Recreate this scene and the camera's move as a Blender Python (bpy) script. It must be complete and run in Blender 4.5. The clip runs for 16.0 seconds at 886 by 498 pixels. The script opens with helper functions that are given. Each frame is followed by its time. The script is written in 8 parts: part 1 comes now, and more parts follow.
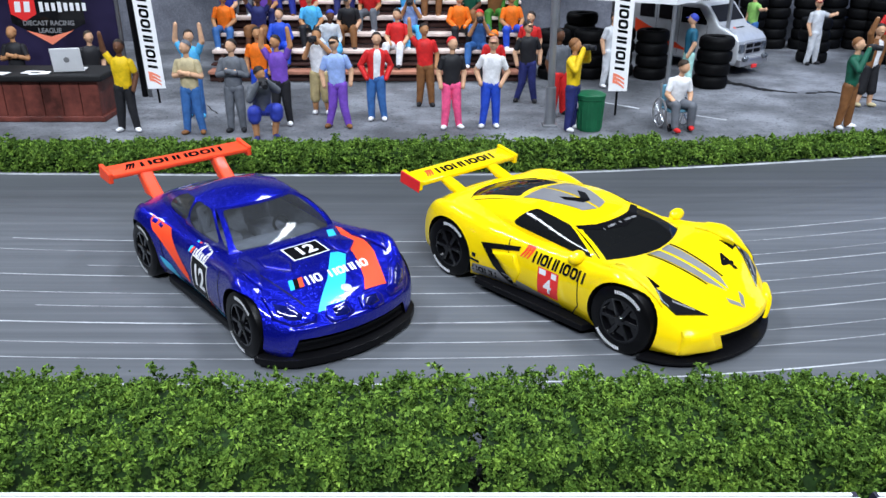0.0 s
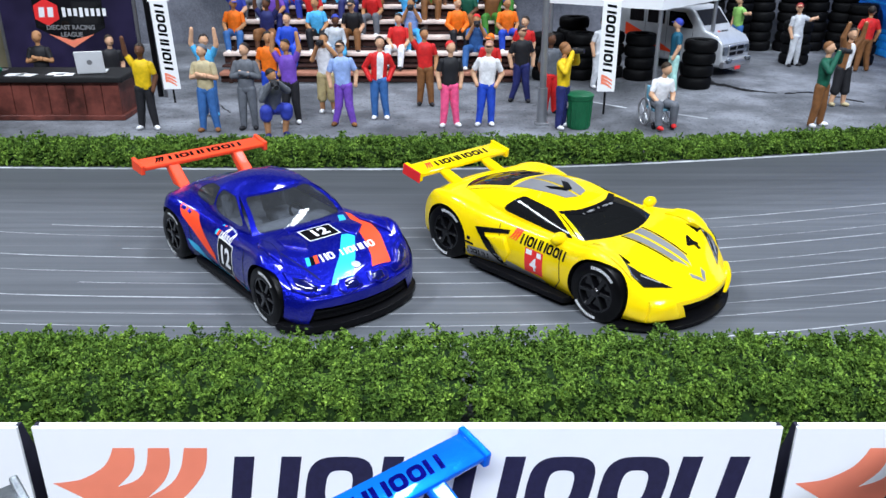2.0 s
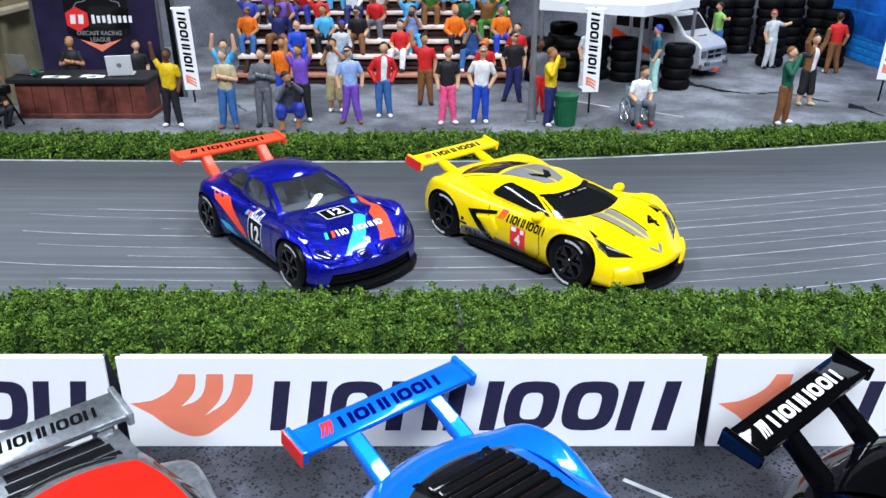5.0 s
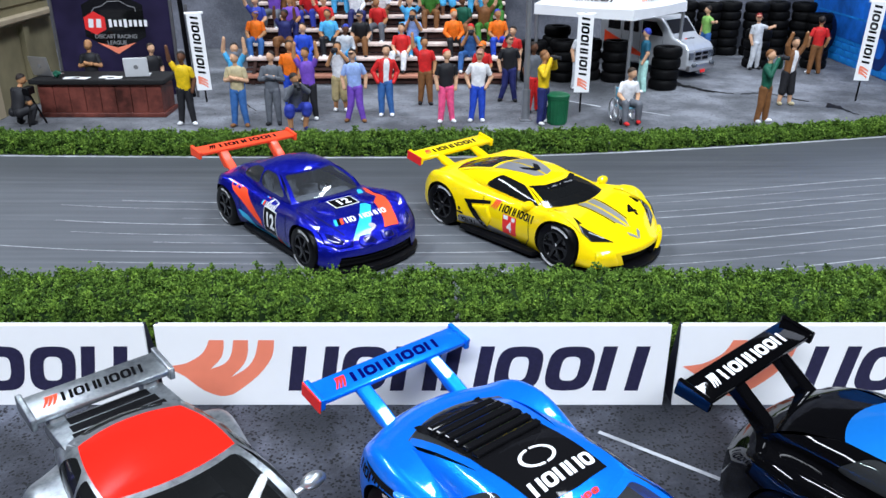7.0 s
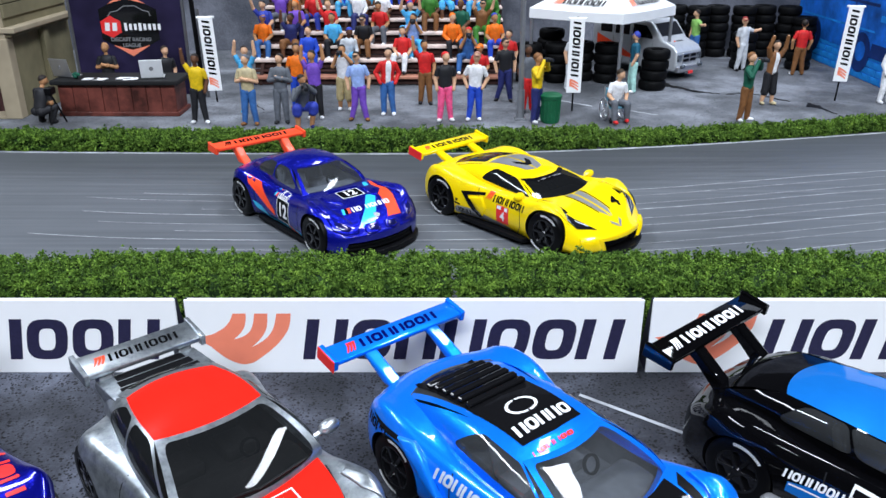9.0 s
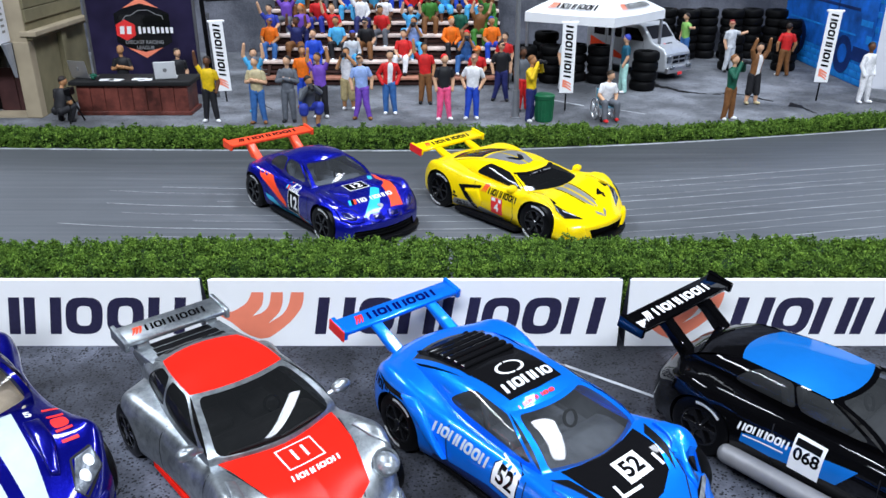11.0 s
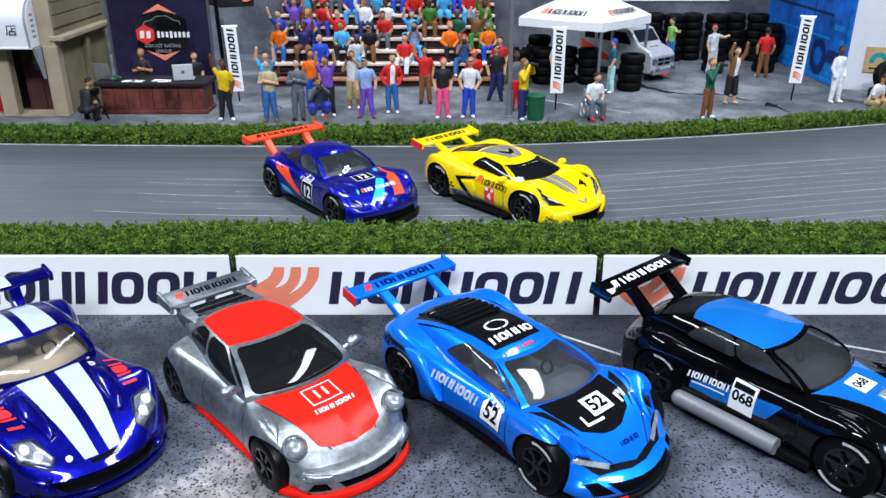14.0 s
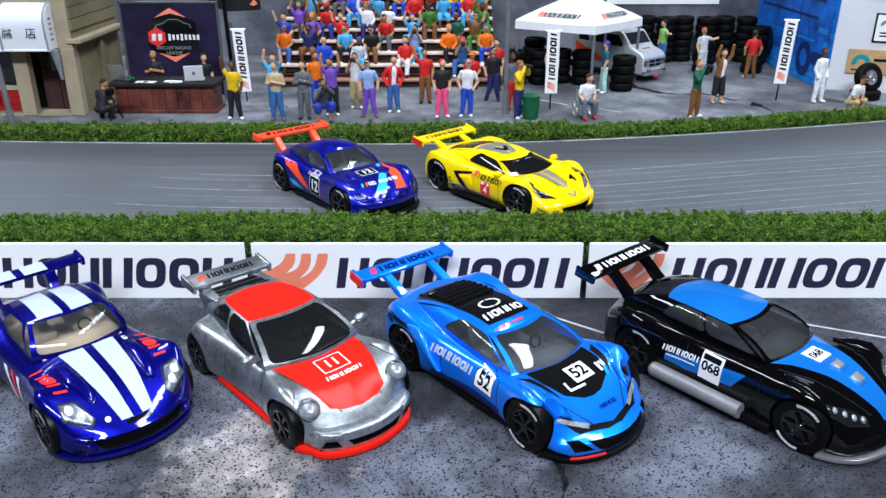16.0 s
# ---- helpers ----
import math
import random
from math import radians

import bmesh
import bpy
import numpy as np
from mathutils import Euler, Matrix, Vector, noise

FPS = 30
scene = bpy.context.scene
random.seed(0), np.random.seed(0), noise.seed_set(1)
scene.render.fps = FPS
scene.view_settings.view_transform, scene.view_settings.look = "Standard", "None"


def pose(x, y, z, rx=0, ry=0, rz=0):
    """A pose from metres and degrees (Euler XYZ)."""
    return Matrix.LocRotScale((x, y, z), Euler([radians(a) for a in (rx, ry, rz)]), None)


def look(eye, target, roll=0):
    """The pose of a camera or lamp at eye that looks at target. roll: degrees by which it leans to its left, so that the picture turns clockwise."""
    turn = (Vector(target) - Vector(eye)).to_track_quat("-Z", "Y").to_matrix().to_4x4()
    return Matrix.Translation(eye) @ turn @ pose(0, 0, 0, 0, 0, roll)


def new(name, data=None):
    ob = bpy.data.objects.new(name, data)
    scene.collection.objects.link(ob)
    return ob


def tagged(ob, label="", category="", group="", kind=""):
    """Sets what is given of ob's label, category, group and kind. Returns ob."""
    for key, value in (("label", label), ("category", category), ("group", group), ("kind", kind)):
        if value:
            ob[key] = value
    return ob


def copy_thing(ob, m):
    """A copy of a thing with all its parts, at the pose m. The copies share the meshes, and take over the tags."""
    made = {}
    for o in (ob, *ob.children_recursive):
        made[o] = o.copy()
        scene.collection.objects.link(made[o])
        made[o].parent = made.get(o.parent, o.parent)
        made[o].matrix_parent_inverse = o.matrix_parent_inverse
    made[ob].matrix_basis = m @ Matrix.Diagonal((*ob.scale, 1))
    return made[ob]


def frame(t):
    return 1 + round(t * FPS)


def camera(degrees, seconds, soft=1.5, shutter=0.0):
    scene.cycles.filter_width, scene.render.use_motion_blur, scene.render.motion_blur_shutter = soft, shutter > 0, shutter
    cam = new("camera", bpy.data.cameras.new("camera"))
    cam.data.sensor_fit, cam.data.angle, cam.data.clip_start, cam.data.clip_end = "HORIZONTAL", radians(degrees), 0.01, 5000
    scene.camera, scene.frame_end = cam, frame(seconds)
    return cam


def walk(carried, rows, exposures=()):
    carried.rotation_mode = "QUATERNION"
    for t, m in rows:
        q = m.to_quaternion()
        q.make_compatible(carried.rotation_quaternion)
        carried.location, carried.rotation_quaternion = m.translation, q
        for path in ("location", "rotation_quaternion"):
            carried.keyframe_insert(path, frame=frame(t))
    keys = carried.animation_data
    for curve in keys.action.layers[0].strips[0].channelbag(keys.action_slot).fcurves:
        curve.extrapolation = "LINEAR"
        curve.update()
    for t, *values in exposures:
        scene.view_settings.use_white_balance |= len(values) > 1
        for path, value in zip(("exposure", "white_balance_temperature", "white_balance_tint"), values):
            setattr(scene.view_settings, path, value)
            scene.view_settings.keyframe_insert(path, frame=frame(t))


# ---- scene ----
# The camera slides back and up on a straight line, at an even pace.
cam = camera(57.81, 16.0, soft=1.5)
PITCH = 23.383
ROWS = []
for k in range(33):
    t = k * 0.5
    s = t / 16
    ROWS.append((t, pose(0.0032 * s, -0.1410 * s, 0.06627 + 0.03176 * s, 90 - PITCH, 0, 0)))
walk(cam, ROWS, exposures=((0, 0.06), (3, 0.12), (7.5, -0.02), (11.5, -0.07), (16, -0.05)))

# ---- light: a plain room, and unseen area lamps added over the table ----
world = bpy.data.worlds.new("room_air")
scene.world = world
world.use_nodes = True
world.node_tree.nodes["Background"].inputs[0].default_value = (0.75, 0.82, 0.95, 1)
world.node_tree.nodes["Background"].inputs[1].default_value = 0.25
scene.view_settings.exposure = 0.0


def area_lamp(x, y, z, w, h, power, colour=(1.0, 0.98, 0.95)):
    data = bpy.data.lights.new("unseen_area_light", "AREA")
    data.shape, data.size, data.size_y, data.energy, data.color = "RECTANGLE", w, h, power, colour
    ob = new("unseen_area_light", data)
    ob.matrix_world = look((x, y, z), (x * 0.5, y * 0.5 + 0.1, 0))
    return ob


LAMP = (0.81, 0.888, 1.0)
area_lamp(-0.70, 0.36, 1.1, 0.9, 0.12, 13, LAMP)
area_lamp(0.45, 0.30, 1.1, 0.9, 0.12, 12.5, LAMP)
# a lower fill from the front, added to brighten the upright board faces
area_lamp(0.05, -0.75, 0.95, 1.1, 0.14, 27, LAMP)

FG = -6.0  # the parking strip in front lies lower than the track

# ---- small helpers; all lengths below are in millimetres ----
MM = 0.001


def at(x, y, z=0, rz=0, rx=0, ry=0):
    return pose(x * MM, y * MM, z * MM, rx, ry, rz)


def mat(name, colour, rough=0.5, metal=0.0, var=0.12, scale=300.0, bump=0.0, bscale=None, coat=0.0, spec=0.28, alt=None, detail=4, transmission=0.0):
    m = bpy.data.materials.new(name)
    m.use_nodes = True
    nt = m.node_tree
    b = nt.nodes["Principled BSDF"]
    b.inputs["Roughness"].default_value = rough
    b.inputs["Metallic"].default_value = metal
    b.inputs["Coat Weight"].default_value = coat
    b.inputs["Coat Roughness"].default_value = 0.04
    b.inputs["Specular IOR Level"].default_value = spec
    b.inputs["Transmission Weight"].default_value = transmission
    col = (*colour, 1)
    b.inputs["Base Color"].default_value = col
    tc = nt.nodes.new("ShaderNodeTexCoord")
    if var > 0:
        n1 = nt.nodes.new("ShaderNodeTexNoise")
        n1.inputs["Scale"].default_value = scale
        n1.inputs["Detail"].default_value = detail
        n1.inputs["Roughness"].default_value = 0.65
        nt.links.new(tc.outputs["Object"], n1.inputs["Vector"])
        ramp = nt.nodes.new("ShaderNodeValToRGB")
        lo = tuple(c * (1 - var * 1.6) for c in colour) if alt is None else alt
        hi = tuple(min(1, c * (1 + var)) for c in colour)
        ramp.color_ramp.elements[0].position, ramp.color_ramp.elements[1].position = 0.32, 0.68
        ramp.color_ramp.elements[0].color = (*lo, 1)
        ramp.color_ramp.elements[1].color = (*hi, 1)
        nt.links.new(n1.outputs["Fac"], ramp.inputs["Fac"])
        nt.links.new(ramp.outputs["Color"], b.inputs["Base Color"])
    if bump > 0:
        n2 = nt.nodes.new("ShaderNodeTexNoise")
        n2.inputs["Scale"].default_value = bscale or scale * 3
        n2.inputs["Detail"].default_value = 5
        nt.links.new(tc.outputs["Object"], n2.inputs["Vector"])
        bp = nt.nodes.new("ShaderNodeBump")
        bp.inputs["Strength"].default_value = bump
        bp.inputs["Distance"].default_value = 0.0004
        nt.links.new(n2.outputs["Fac"], bp.inputs["Height"])
        nt.links.new(bp.outputs["Normal"], b.inputs["Normal"])
    return m


def finish(name, bm, material, smooth=None, matrix=None):
    """Turns a bmesh in millimetres into a linked object in metres."""
    if matrix is not None:
        bm.transform(matrix)
    bm.transform(Matrix.Scale(MM, 4))
    me = bpy.data.meshes.new(name)
    bm.to_mesh(me)
    bm.free()
    for m in (material if isinstance(material, (list, tuple)) else [material]):
        me.materials.append(m)
    if smooth is not None:
        me.polygons.foreach_set("use_smooth", [True] * len(me.polygons))
        if smooth < 180:
            me.set_sharp_from_angle(angle=radians(smooth))
    return new(name, me)


def part(name, bm, material, parent, label="", smooth=None, matrix=None):
    ob = finish(name, bm, material, smooth, matrix)
    ob.parent = parent
    return tagged(ob, label) if label else ob


def thing(name, label, category, group="", kind="", m=None):
    ob = new(name)
    ob.empty_display_size = 0.01
    if m is not None:
        ob.matrix_basis = m
    return tagged(ob, label, category, group, kind)


def box(x0, x1, y0, y1, z0, z1, bevel=0.0, seg=2, bm=None):
    own = bmesh.new()
    bmesh.ops.create_cube(own, size=1)
    own.transform(Matrix.Translation(((x0 + x1) / 2, (y0 + y1) / 2, (z0 + z1) / 2)) @ Matrix.Diagonal((x1 - x0, y1 - y0, z1 - z0, 1)))
    if bevel > 0:
        bmesh.ops.bevel(own, geom=own.edges[:], offset=bevel, segments=seg, affect="EDGES", profile=0.5)
    return merge(bm, own)


def merge(bm, own, matrix=None):
    if matrix is not None:
        own.transform(matrix)
    if bm is None:
        return own
    me = bpy.data.meshes.new("tmp")
    own.to_mesh(me)
    own.free()
    bm.from_mesh(me)
    bpy.data.meshes.remove(me)
    return bm


def prism(points, depth, axis="z", bevel=0.0, bm=None, lo=0.0):
    """A flat outline drawn out by depth along an axis. points are pairs in the two other axes."""
    own = bmesh.new()
    lift = {"z": lambda a, b, c: (a, b, c), "y": lambda a, b, c: (a, c, b), "x": lambda a, b, c: (c, a, b)}[axis]
    low = [own.verts.new(lift(a, b, lo)) for a, b in points]
    high = [own.verts.new(lift(a, b, lo + depth)) for a, b in points]
    n = len(points)
    own.faces.new(low)
    own.faces.new(high)
    for i in range(n):
        own.faces.new((low[i], low[(i + 1) % n], high[(i + 1) % n], high[i]))
    bmesh.ops.recalc_face_normals(own, faces=own.faces[:])
    if bevel > 0:
        bmesh.ops.bevel(own, geom=own.edges[:], offset=bevel, segments=2, affect="EDGES", profile=0.5)
    return merge(bm, own)


def tube(p0, p1, r0, r1=None, n=12, bm=None, cap=True):
    own = bmesh.new()
    p0, p1 = Vector(p0), Vector(p1)
    r1 = r0 if r1 is None else r1
    bmesh.ops.create_cone(own, cap_ends=cap, segments=n, radius1=r0, radius2=r1, depth=(p1 - p0).length)
    q = (p1 - p0).to_track_quat("Z", "Y").to_matrix().to_4x4()
    own.transform(Matrix.Translation((p0 + p1) / 2) @ q)
    return merge(bm, own)


def ball(c, r, n=10, squash=(1, 1, 1), bm=None):
    own = bmesh.new()
    bmesh.ops.create_uvsphere(own, u_segments=n, v_segments=max(5, n * 2 // 3), radius=1)
    own.transform(Matrix.Translation(c) @ Matrix.Diagonal((r * squash[0], r * squash[1], r * squash[2], 1)))
    return merge(bm, own)


def lathe(profile, n=24, bm=None, axis="z", close=False):
    """A profile of (radius, height) turned round an axis."""
    own = bmesh.new()
    rings = []
    for r, h in profile:
        rings.append([own.verts.new((r * math.cos(2 * math.pi * i / n), r * math.sin(2 * math.pi * i / n), h)) for i in range(n)])
    pairs = list(zip(rings, rings[1:])) + ([(rings[-1], rings[0])] if close else [])
    for a, b in pairs:
        for i in range(n):
            own.faces.new((a[i], a[(i + 1) % n], b[(i + 1) % n], b[i]))
    if not close:
        for ring, r in ((rings[0], profile[0][0]), (rings[-1], profile[-1][0])):
            if r > 1e-6:
                own.faces.new(ring)
    bmesh.ops.remove_doubles(own, verts=own.verts[:], dist=1e-5)
    bmesh.ops.recalc_face_normals(own, faces=own.faces[:])
    if axis == "y":
        own.transform(Matrix.Rotation(math.pi / 2, 4, "X"))
    if axis == "x":
        own.transform(Matrix.Rotation(math.pi / 2, 4, "Y"))
    return merge(bm, own)


def wave(x, keys):
    """A smooth line through (x, value) keys."""
    xs = [k[0] for k in keys]
    if x <= xs[0]:
        return keys[0][1]
    if x >= xs[-1]:
        return keys[-1][1]
    i = max(j for j in range(len(xs)) if xs[j] <= x)
    i = min(i, len(xs) - 2)
    p = [keys[max(0, min(len(keys) - 1, j))] for j in (i - 1, i, i + 1, i + 2)]
    h = p[2][0] - p[1][0]
    u = (x - p[1][0]) / h
    m1 = (p[2][1] - p[0][1]) / (p[2][0] - p[0][0]) * h if p[2][0] > p[0][0] else 0
    m2 = (p[3][1] - p[1][1]) / (p[3][0] - p[1][0]) * h if p[3][0] > p[1][0] else 0
    return (2 * u**3 - 3 * u**2 + 1) * p[1][1] + (u**3 - 2 * u**2 + u) * m1 + (-2 * u**3 + 3 * u**2) * p[2][1] + (u**3 - u**2) * m2


# ---- ground, track and walls ----
def nodes_of(m):
    nt = m.node_tree
    return nt, nt.nodes["Principled BSDF"]


def noise_node(nt, scale, detail=4, stretch=None, rough=0.6):
    tc = nt.nodes.new("ShaderNodeTexCoord")
    n = nt.nodes.new("ShaderNodeTexNoise")
    n.inputs["Scale"].default_value, n.inputs["Detail"].default_value, n.inputs["Roughness"].default_value = scale, detail, rough
    if stretch:
        mp = nt.nodes.new("ShaderNodeMapping")
        mp.inputs["Scale"].default_value = stretch
        nt.links.new(tc.outputs["Object"], mp.inputs["Vector"])
        nt.links.new(mp.outputs["Vector"], n.inputs["Vector"])
    else:
        nt.links.new(tc.outputs["Object"], n.inputs["Vector"])
    return n


def ramp_node(nt, source, stops):
    r = nt.nodes.new("ShaderNodeValToRGB")
    while len(r.color_ramp.elements) < len(stops):
        r.color_ramp.elements.new(0.5)
    for e, (p, c) in zip(r.color_ramp.elements, stops):
        e.position, e.color = p, (*c, 1)
    nt.links.new(source, r.inputs["Fac"])
    return r


def mix_node(nt, fac, a, b, mode="MULTIPLY"):
    m = nt.nodes.new("ShaderNodeMixRGB")
    m.blend_type = mode
    if isinstance(fac, float):
        m.inputs[0].default_value = fac
    else:
        nt.links.new(fac, m.inputs[0])
    nt.links.new(a, m.inputs[1])
    nt.links.new(b, m.inputs[2])
    return m


def bumped(nt, b, source, strength, dist=0.0003):
    bp = nt.nodes.new("ShaderNodeBump")
    bp.inputs["Strength"].default_value, bp.inputs["Distance"].default_value = strength, dist
    nt.links.new(source, bp.inputs["Height"])
    nt.links.new(bp.outputs["Normal"], b.inputs["Normal"])


def tarmac(name, light, dark, speck, speck_at=0.36, speck_scale=720, stain=28, bright=1.45, patches=()):
    """Painted tarmac: cloudy stains, coarse dark specks and fine grain."""
    m = mat(name, light, 0.7, var=0)
    nt, b = nodes_of(m)
    cloud = ramp_node(nt, noise_node(nt, stain, 6, rough=0.68).outputs["Fac"], [(0.40, dark), (0.5, light), (0.61, tuple(min(1, c * bright) for c in light))])
    grain = noise_node(nt, 1500, 2)
    # round pits, thick in some places and sparse in others
    pit = nt.nodes.new("ShaderNodeTexVoronoi")
    pit.inputs["Scale"].default_value = speck_scale
    tc = nt.nodes.new("ShaderNodeTexCoord")
    nt.links.new(tc.outputs["Object"], pit.inputs["Vector"])
    spread = nt.nodes.new("ShaderNodeMath")
    spread.operation = "MULTIPLY_ADD"
    spread.inputs[1].default_value = 1.1
    nt.links.new(noise_node(nt, speck_scale * 0.35, 3).outputs["Fac"], spread.inputs[0])
    nt.links.new(pit.outputs["Distance"], spread.inputs[2])
    specks = ramp_node(nt, spread.outputs[0], [(speck_at, speck), (speck_at + 0.09, (1, 1, 1))])
    fine = ramp_node(nt, grain.outputs["Fac"], [(0.3, (0.7, 0.7, 0.7)), (0.7, (1.2, 1.2, 1.2))])
    c = mix_node(nt, 1.0, cloud.outputs[0], specks.outputs[0])
    c = mix_node(nt, 0.7, c.outputs[0], fine.outputs[0])
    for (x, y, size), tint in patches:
        # a patch tinted lighter or darker, with a ragged rim
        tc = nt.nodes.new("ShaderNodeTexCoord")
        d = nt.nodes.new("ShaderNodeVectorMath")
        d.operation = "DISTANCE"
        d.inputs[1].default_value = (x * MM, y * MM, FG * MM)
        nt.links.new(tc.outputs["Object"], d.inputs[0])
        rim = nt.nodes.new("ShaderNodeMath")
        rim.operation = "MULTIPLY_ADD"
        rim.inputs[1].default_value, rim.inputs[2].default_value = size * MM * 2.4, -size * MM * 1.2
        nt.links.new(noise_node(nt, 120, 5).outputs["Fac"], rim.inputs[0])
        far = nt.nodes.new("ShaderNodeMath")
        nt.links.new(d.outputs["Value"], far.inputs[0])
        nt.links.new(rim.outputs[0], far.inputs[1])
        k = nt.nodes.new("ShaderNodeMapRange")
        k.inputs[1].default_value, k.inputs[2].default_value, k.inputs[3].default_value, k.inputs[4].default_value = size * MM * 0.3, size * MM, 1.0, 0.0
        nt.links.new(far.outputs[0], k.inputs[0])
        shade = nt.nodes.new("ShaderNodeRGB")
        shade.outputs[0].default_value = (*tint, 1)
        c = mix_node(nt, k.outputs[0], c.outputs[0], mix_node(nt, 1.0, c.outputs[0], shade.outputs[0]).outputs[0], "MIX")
    nt.links.new(c.outputs[0], b.inputs["Base Color"])
    bumped(nt, b, grain.outputs["Fac"], 0.5)
    return m


def streaked(name, base, low, high):
    """Brushed track paint with long fine streaks along the lane and a few worn patches."""
    m = mat(name, base, 0.5, var=0)
    nt, b = nodes_of(m)
    streak = noise_node(nt, 1.0, 5, (7, 420, 1))
    a = ramp_node(nt, streak.outputs["Fac"], [(0.3, low), (0.55, base), (0.75, high)])
    patch = ramp_node(nt, noise_node(nt, 14, 3).outputs["Fac"], [(0.3, (0.86, 0.86, 0.86)), (0.7, (1.12, 1.12, 1.12))])
    c = mix_node(nt, 1.0, a.outputs[0], patch.outputs[0])
    nt.links.new(c.outputs[0], b.inputs["Base Color"])
    bumped(nt, b, streak.outputs["Fac"], 0.15)
    return m


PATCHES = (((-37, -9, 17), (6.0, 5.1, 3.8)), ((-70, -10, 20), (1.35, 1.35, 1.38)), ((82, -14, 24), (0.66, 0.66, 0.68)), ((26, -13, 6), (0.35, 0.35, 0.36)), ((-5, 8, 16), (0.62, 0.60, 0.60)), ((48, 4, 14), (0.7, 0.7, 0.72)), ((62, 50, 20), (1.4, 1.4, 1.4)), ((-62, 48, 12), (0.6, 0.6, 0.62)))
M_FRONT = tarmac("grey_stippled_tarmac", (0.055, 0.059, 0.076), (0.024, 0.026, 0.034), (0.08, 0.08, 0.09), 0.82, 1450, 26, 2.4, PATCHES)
M_YARD = tarmac("smooth_grey_concrete_yard", (0.125, 0.131, 0.146), (0.072, 0.076, 0.085), (0.5, 0.5, 0.5), 0.70, 700, 24, 1.75)
M_LANE = streaked("grey_brushed_track_paint", (0.104, 0.112, 0.125), (0.082, 0.089, 0.100), (0.135, 0.143, 0.157))
# five darker steps of the lane paint, for the band at the far edge
BAND_PAINT = [streaked("dark_band_track_paint", tuple(c * k for c in (0.104, 0.112, 0.125)), tuple(c * k for c in (0.082, 0.089, 0.100)), tuple(c * k for c in (0.135, 0.143, 0.157))) for k in (0.92, 0.83, 0.74, 0.66, 0.60)]
M_LINE = mat("pale_worn_line_paint", (0.40, 0.415, 0.44), 0.6, var=0.3, scale=120)
M_WHITE = mat("white_card", (0.90, 0.90, 0.905), 0.45, var=0.015, scale=60)
M_EDGE = mat("dark_navy_card_edge", (0.03, 0.028, 0.05), 0.6, var=0.15)
M_NAVY = mat("dark_navy_print", (0.024, 0.022, 0.058), 0.45, var=0.12, scale=900)
M_FLAME = mat("orange_red_print", (0.95, 0.26, 0.155), 0.45, var=0.08, scale=50)
M_WALL = tarmac("grey_rendered_wall", (0.12, 0.125, 0.15), (0.075, 0.08, 0.10), (0.85, 0.85, 0.85), 0.5)
M_TABLE = mat("grey_table_laminate", (0.10, 0.10, 0.105), 0.6, var=0.1, scale=8)
M_ROOM = mat("grey_room_wall", (0.045, 0.045, 0.05), 0.9, var=0.04, scale=3)
BACK = [(-420, 231.2), (-300, 216.8), (-196, 207.7), (-93, 204.1), (3, 203.7), (58, 208.6), (140, 224.0), (221, 244.7), (420, 310.6)]
BAND = [(-420, 28.9), (-196, 32.5), (-129, 37.9), (-82, 43.3), (0, 45.1), (60, 45.1), (130, 41.5), (220, 41.5), (420, 41.5)]


def back_edge(x):
    return wave(x, BACK)


def strip(y_a, y_b, z, x0=-420, x1=420, step=6, drop=None):
    """A flat band between two lines y(x); drop gives it a skirt down to that height."""
    own = bmesh.new()
    n = int((x1 - x0) / step)
    rows = []
    for i in range(n + 1):
        x = x0 + (x1 - x0) * i / n
        row = [own.verts.new((x, y_a(x), z)), own.verts.new((x, y_b(x), z))]
        if drop is not None:
            row = [own.verts.new((x, y_a(x), drop))] + row + [own.verts.new((x, y_b(x), drop))]
        rows.append(row)
    for a, b in zip(rows, rows[1:]):
        for k in range(len(a) - 1):
            own.faces.new((a[k], b[k], b[k + 1], a[k + 1]))
    return own


# the room and the table under the diorama
tagged(finish("room_floor", box(-1800, 1800, -1800, 1800, -820, -780), M_ROOM), "plain floor of the room", "floor", kind="structure")
tagged(finish("ceiling", box(-1800, 1800, -1800, 1800, 1500, 1540), M_ROOM), "plain grey ceiling of the room", "ceiling", kind="structure")
for nm, b in (("wall_north", (-1800, 1800, 1760, 1800)), ("wall_south", (-1800, 1800, -1800, -1760)), ("wall_east", (1760, 1800, -1760, 1760)), ("wall_west", (-1800, -1760, -1760, 1760))):
    tagged(finish(nm, box(*b, -780, 1500), M_ROOM), "plain grey wall of the room", "wall", kind="structure")
table = tagged(finish("table", box(-700, 700, -420, 800, -44, -14, 2, 1), M_TABLE), "plain grey table under the diorama", "table", kind="structure")
for x in (-660, 660):
    for y in (-380, 760):
        part("leg", box(x - 25, x + 25, y - 25, y + 25, -780, -44, 3, 1), M_TABLE, table)
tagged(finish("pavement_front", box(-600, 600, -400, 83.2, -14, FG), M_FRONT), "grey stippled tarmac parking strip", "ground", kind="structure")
tagged(finish("ground_back", box(-600, 600, 83.2, 700, -14, 0), M_YARD), "smooth grey concrete yard behind the track", "ground", kind="structure")
track = tagged(finish("track", strip(lambda x: 84.1, lambda x: back_edge(x) - wave(x, BAND), 0.3, drop=0.0), M_LANE), "grey brushed race track with pale lines", "road", kind="structure")
SOFT = (1.0, 0.88, 0.76, 0.64, 0.52, 0.0)
for k, paint_mat in enumerate(BAND_PAINT):
    part("track_band", strip(lambda x: back_edge(x) - wave(x, BAND) * SOFT[k], lambda x: back_edge(x) - wave(x, BAND) * SOFT[k + 1], 0.3), paint_mat, track, "darker band of the track")
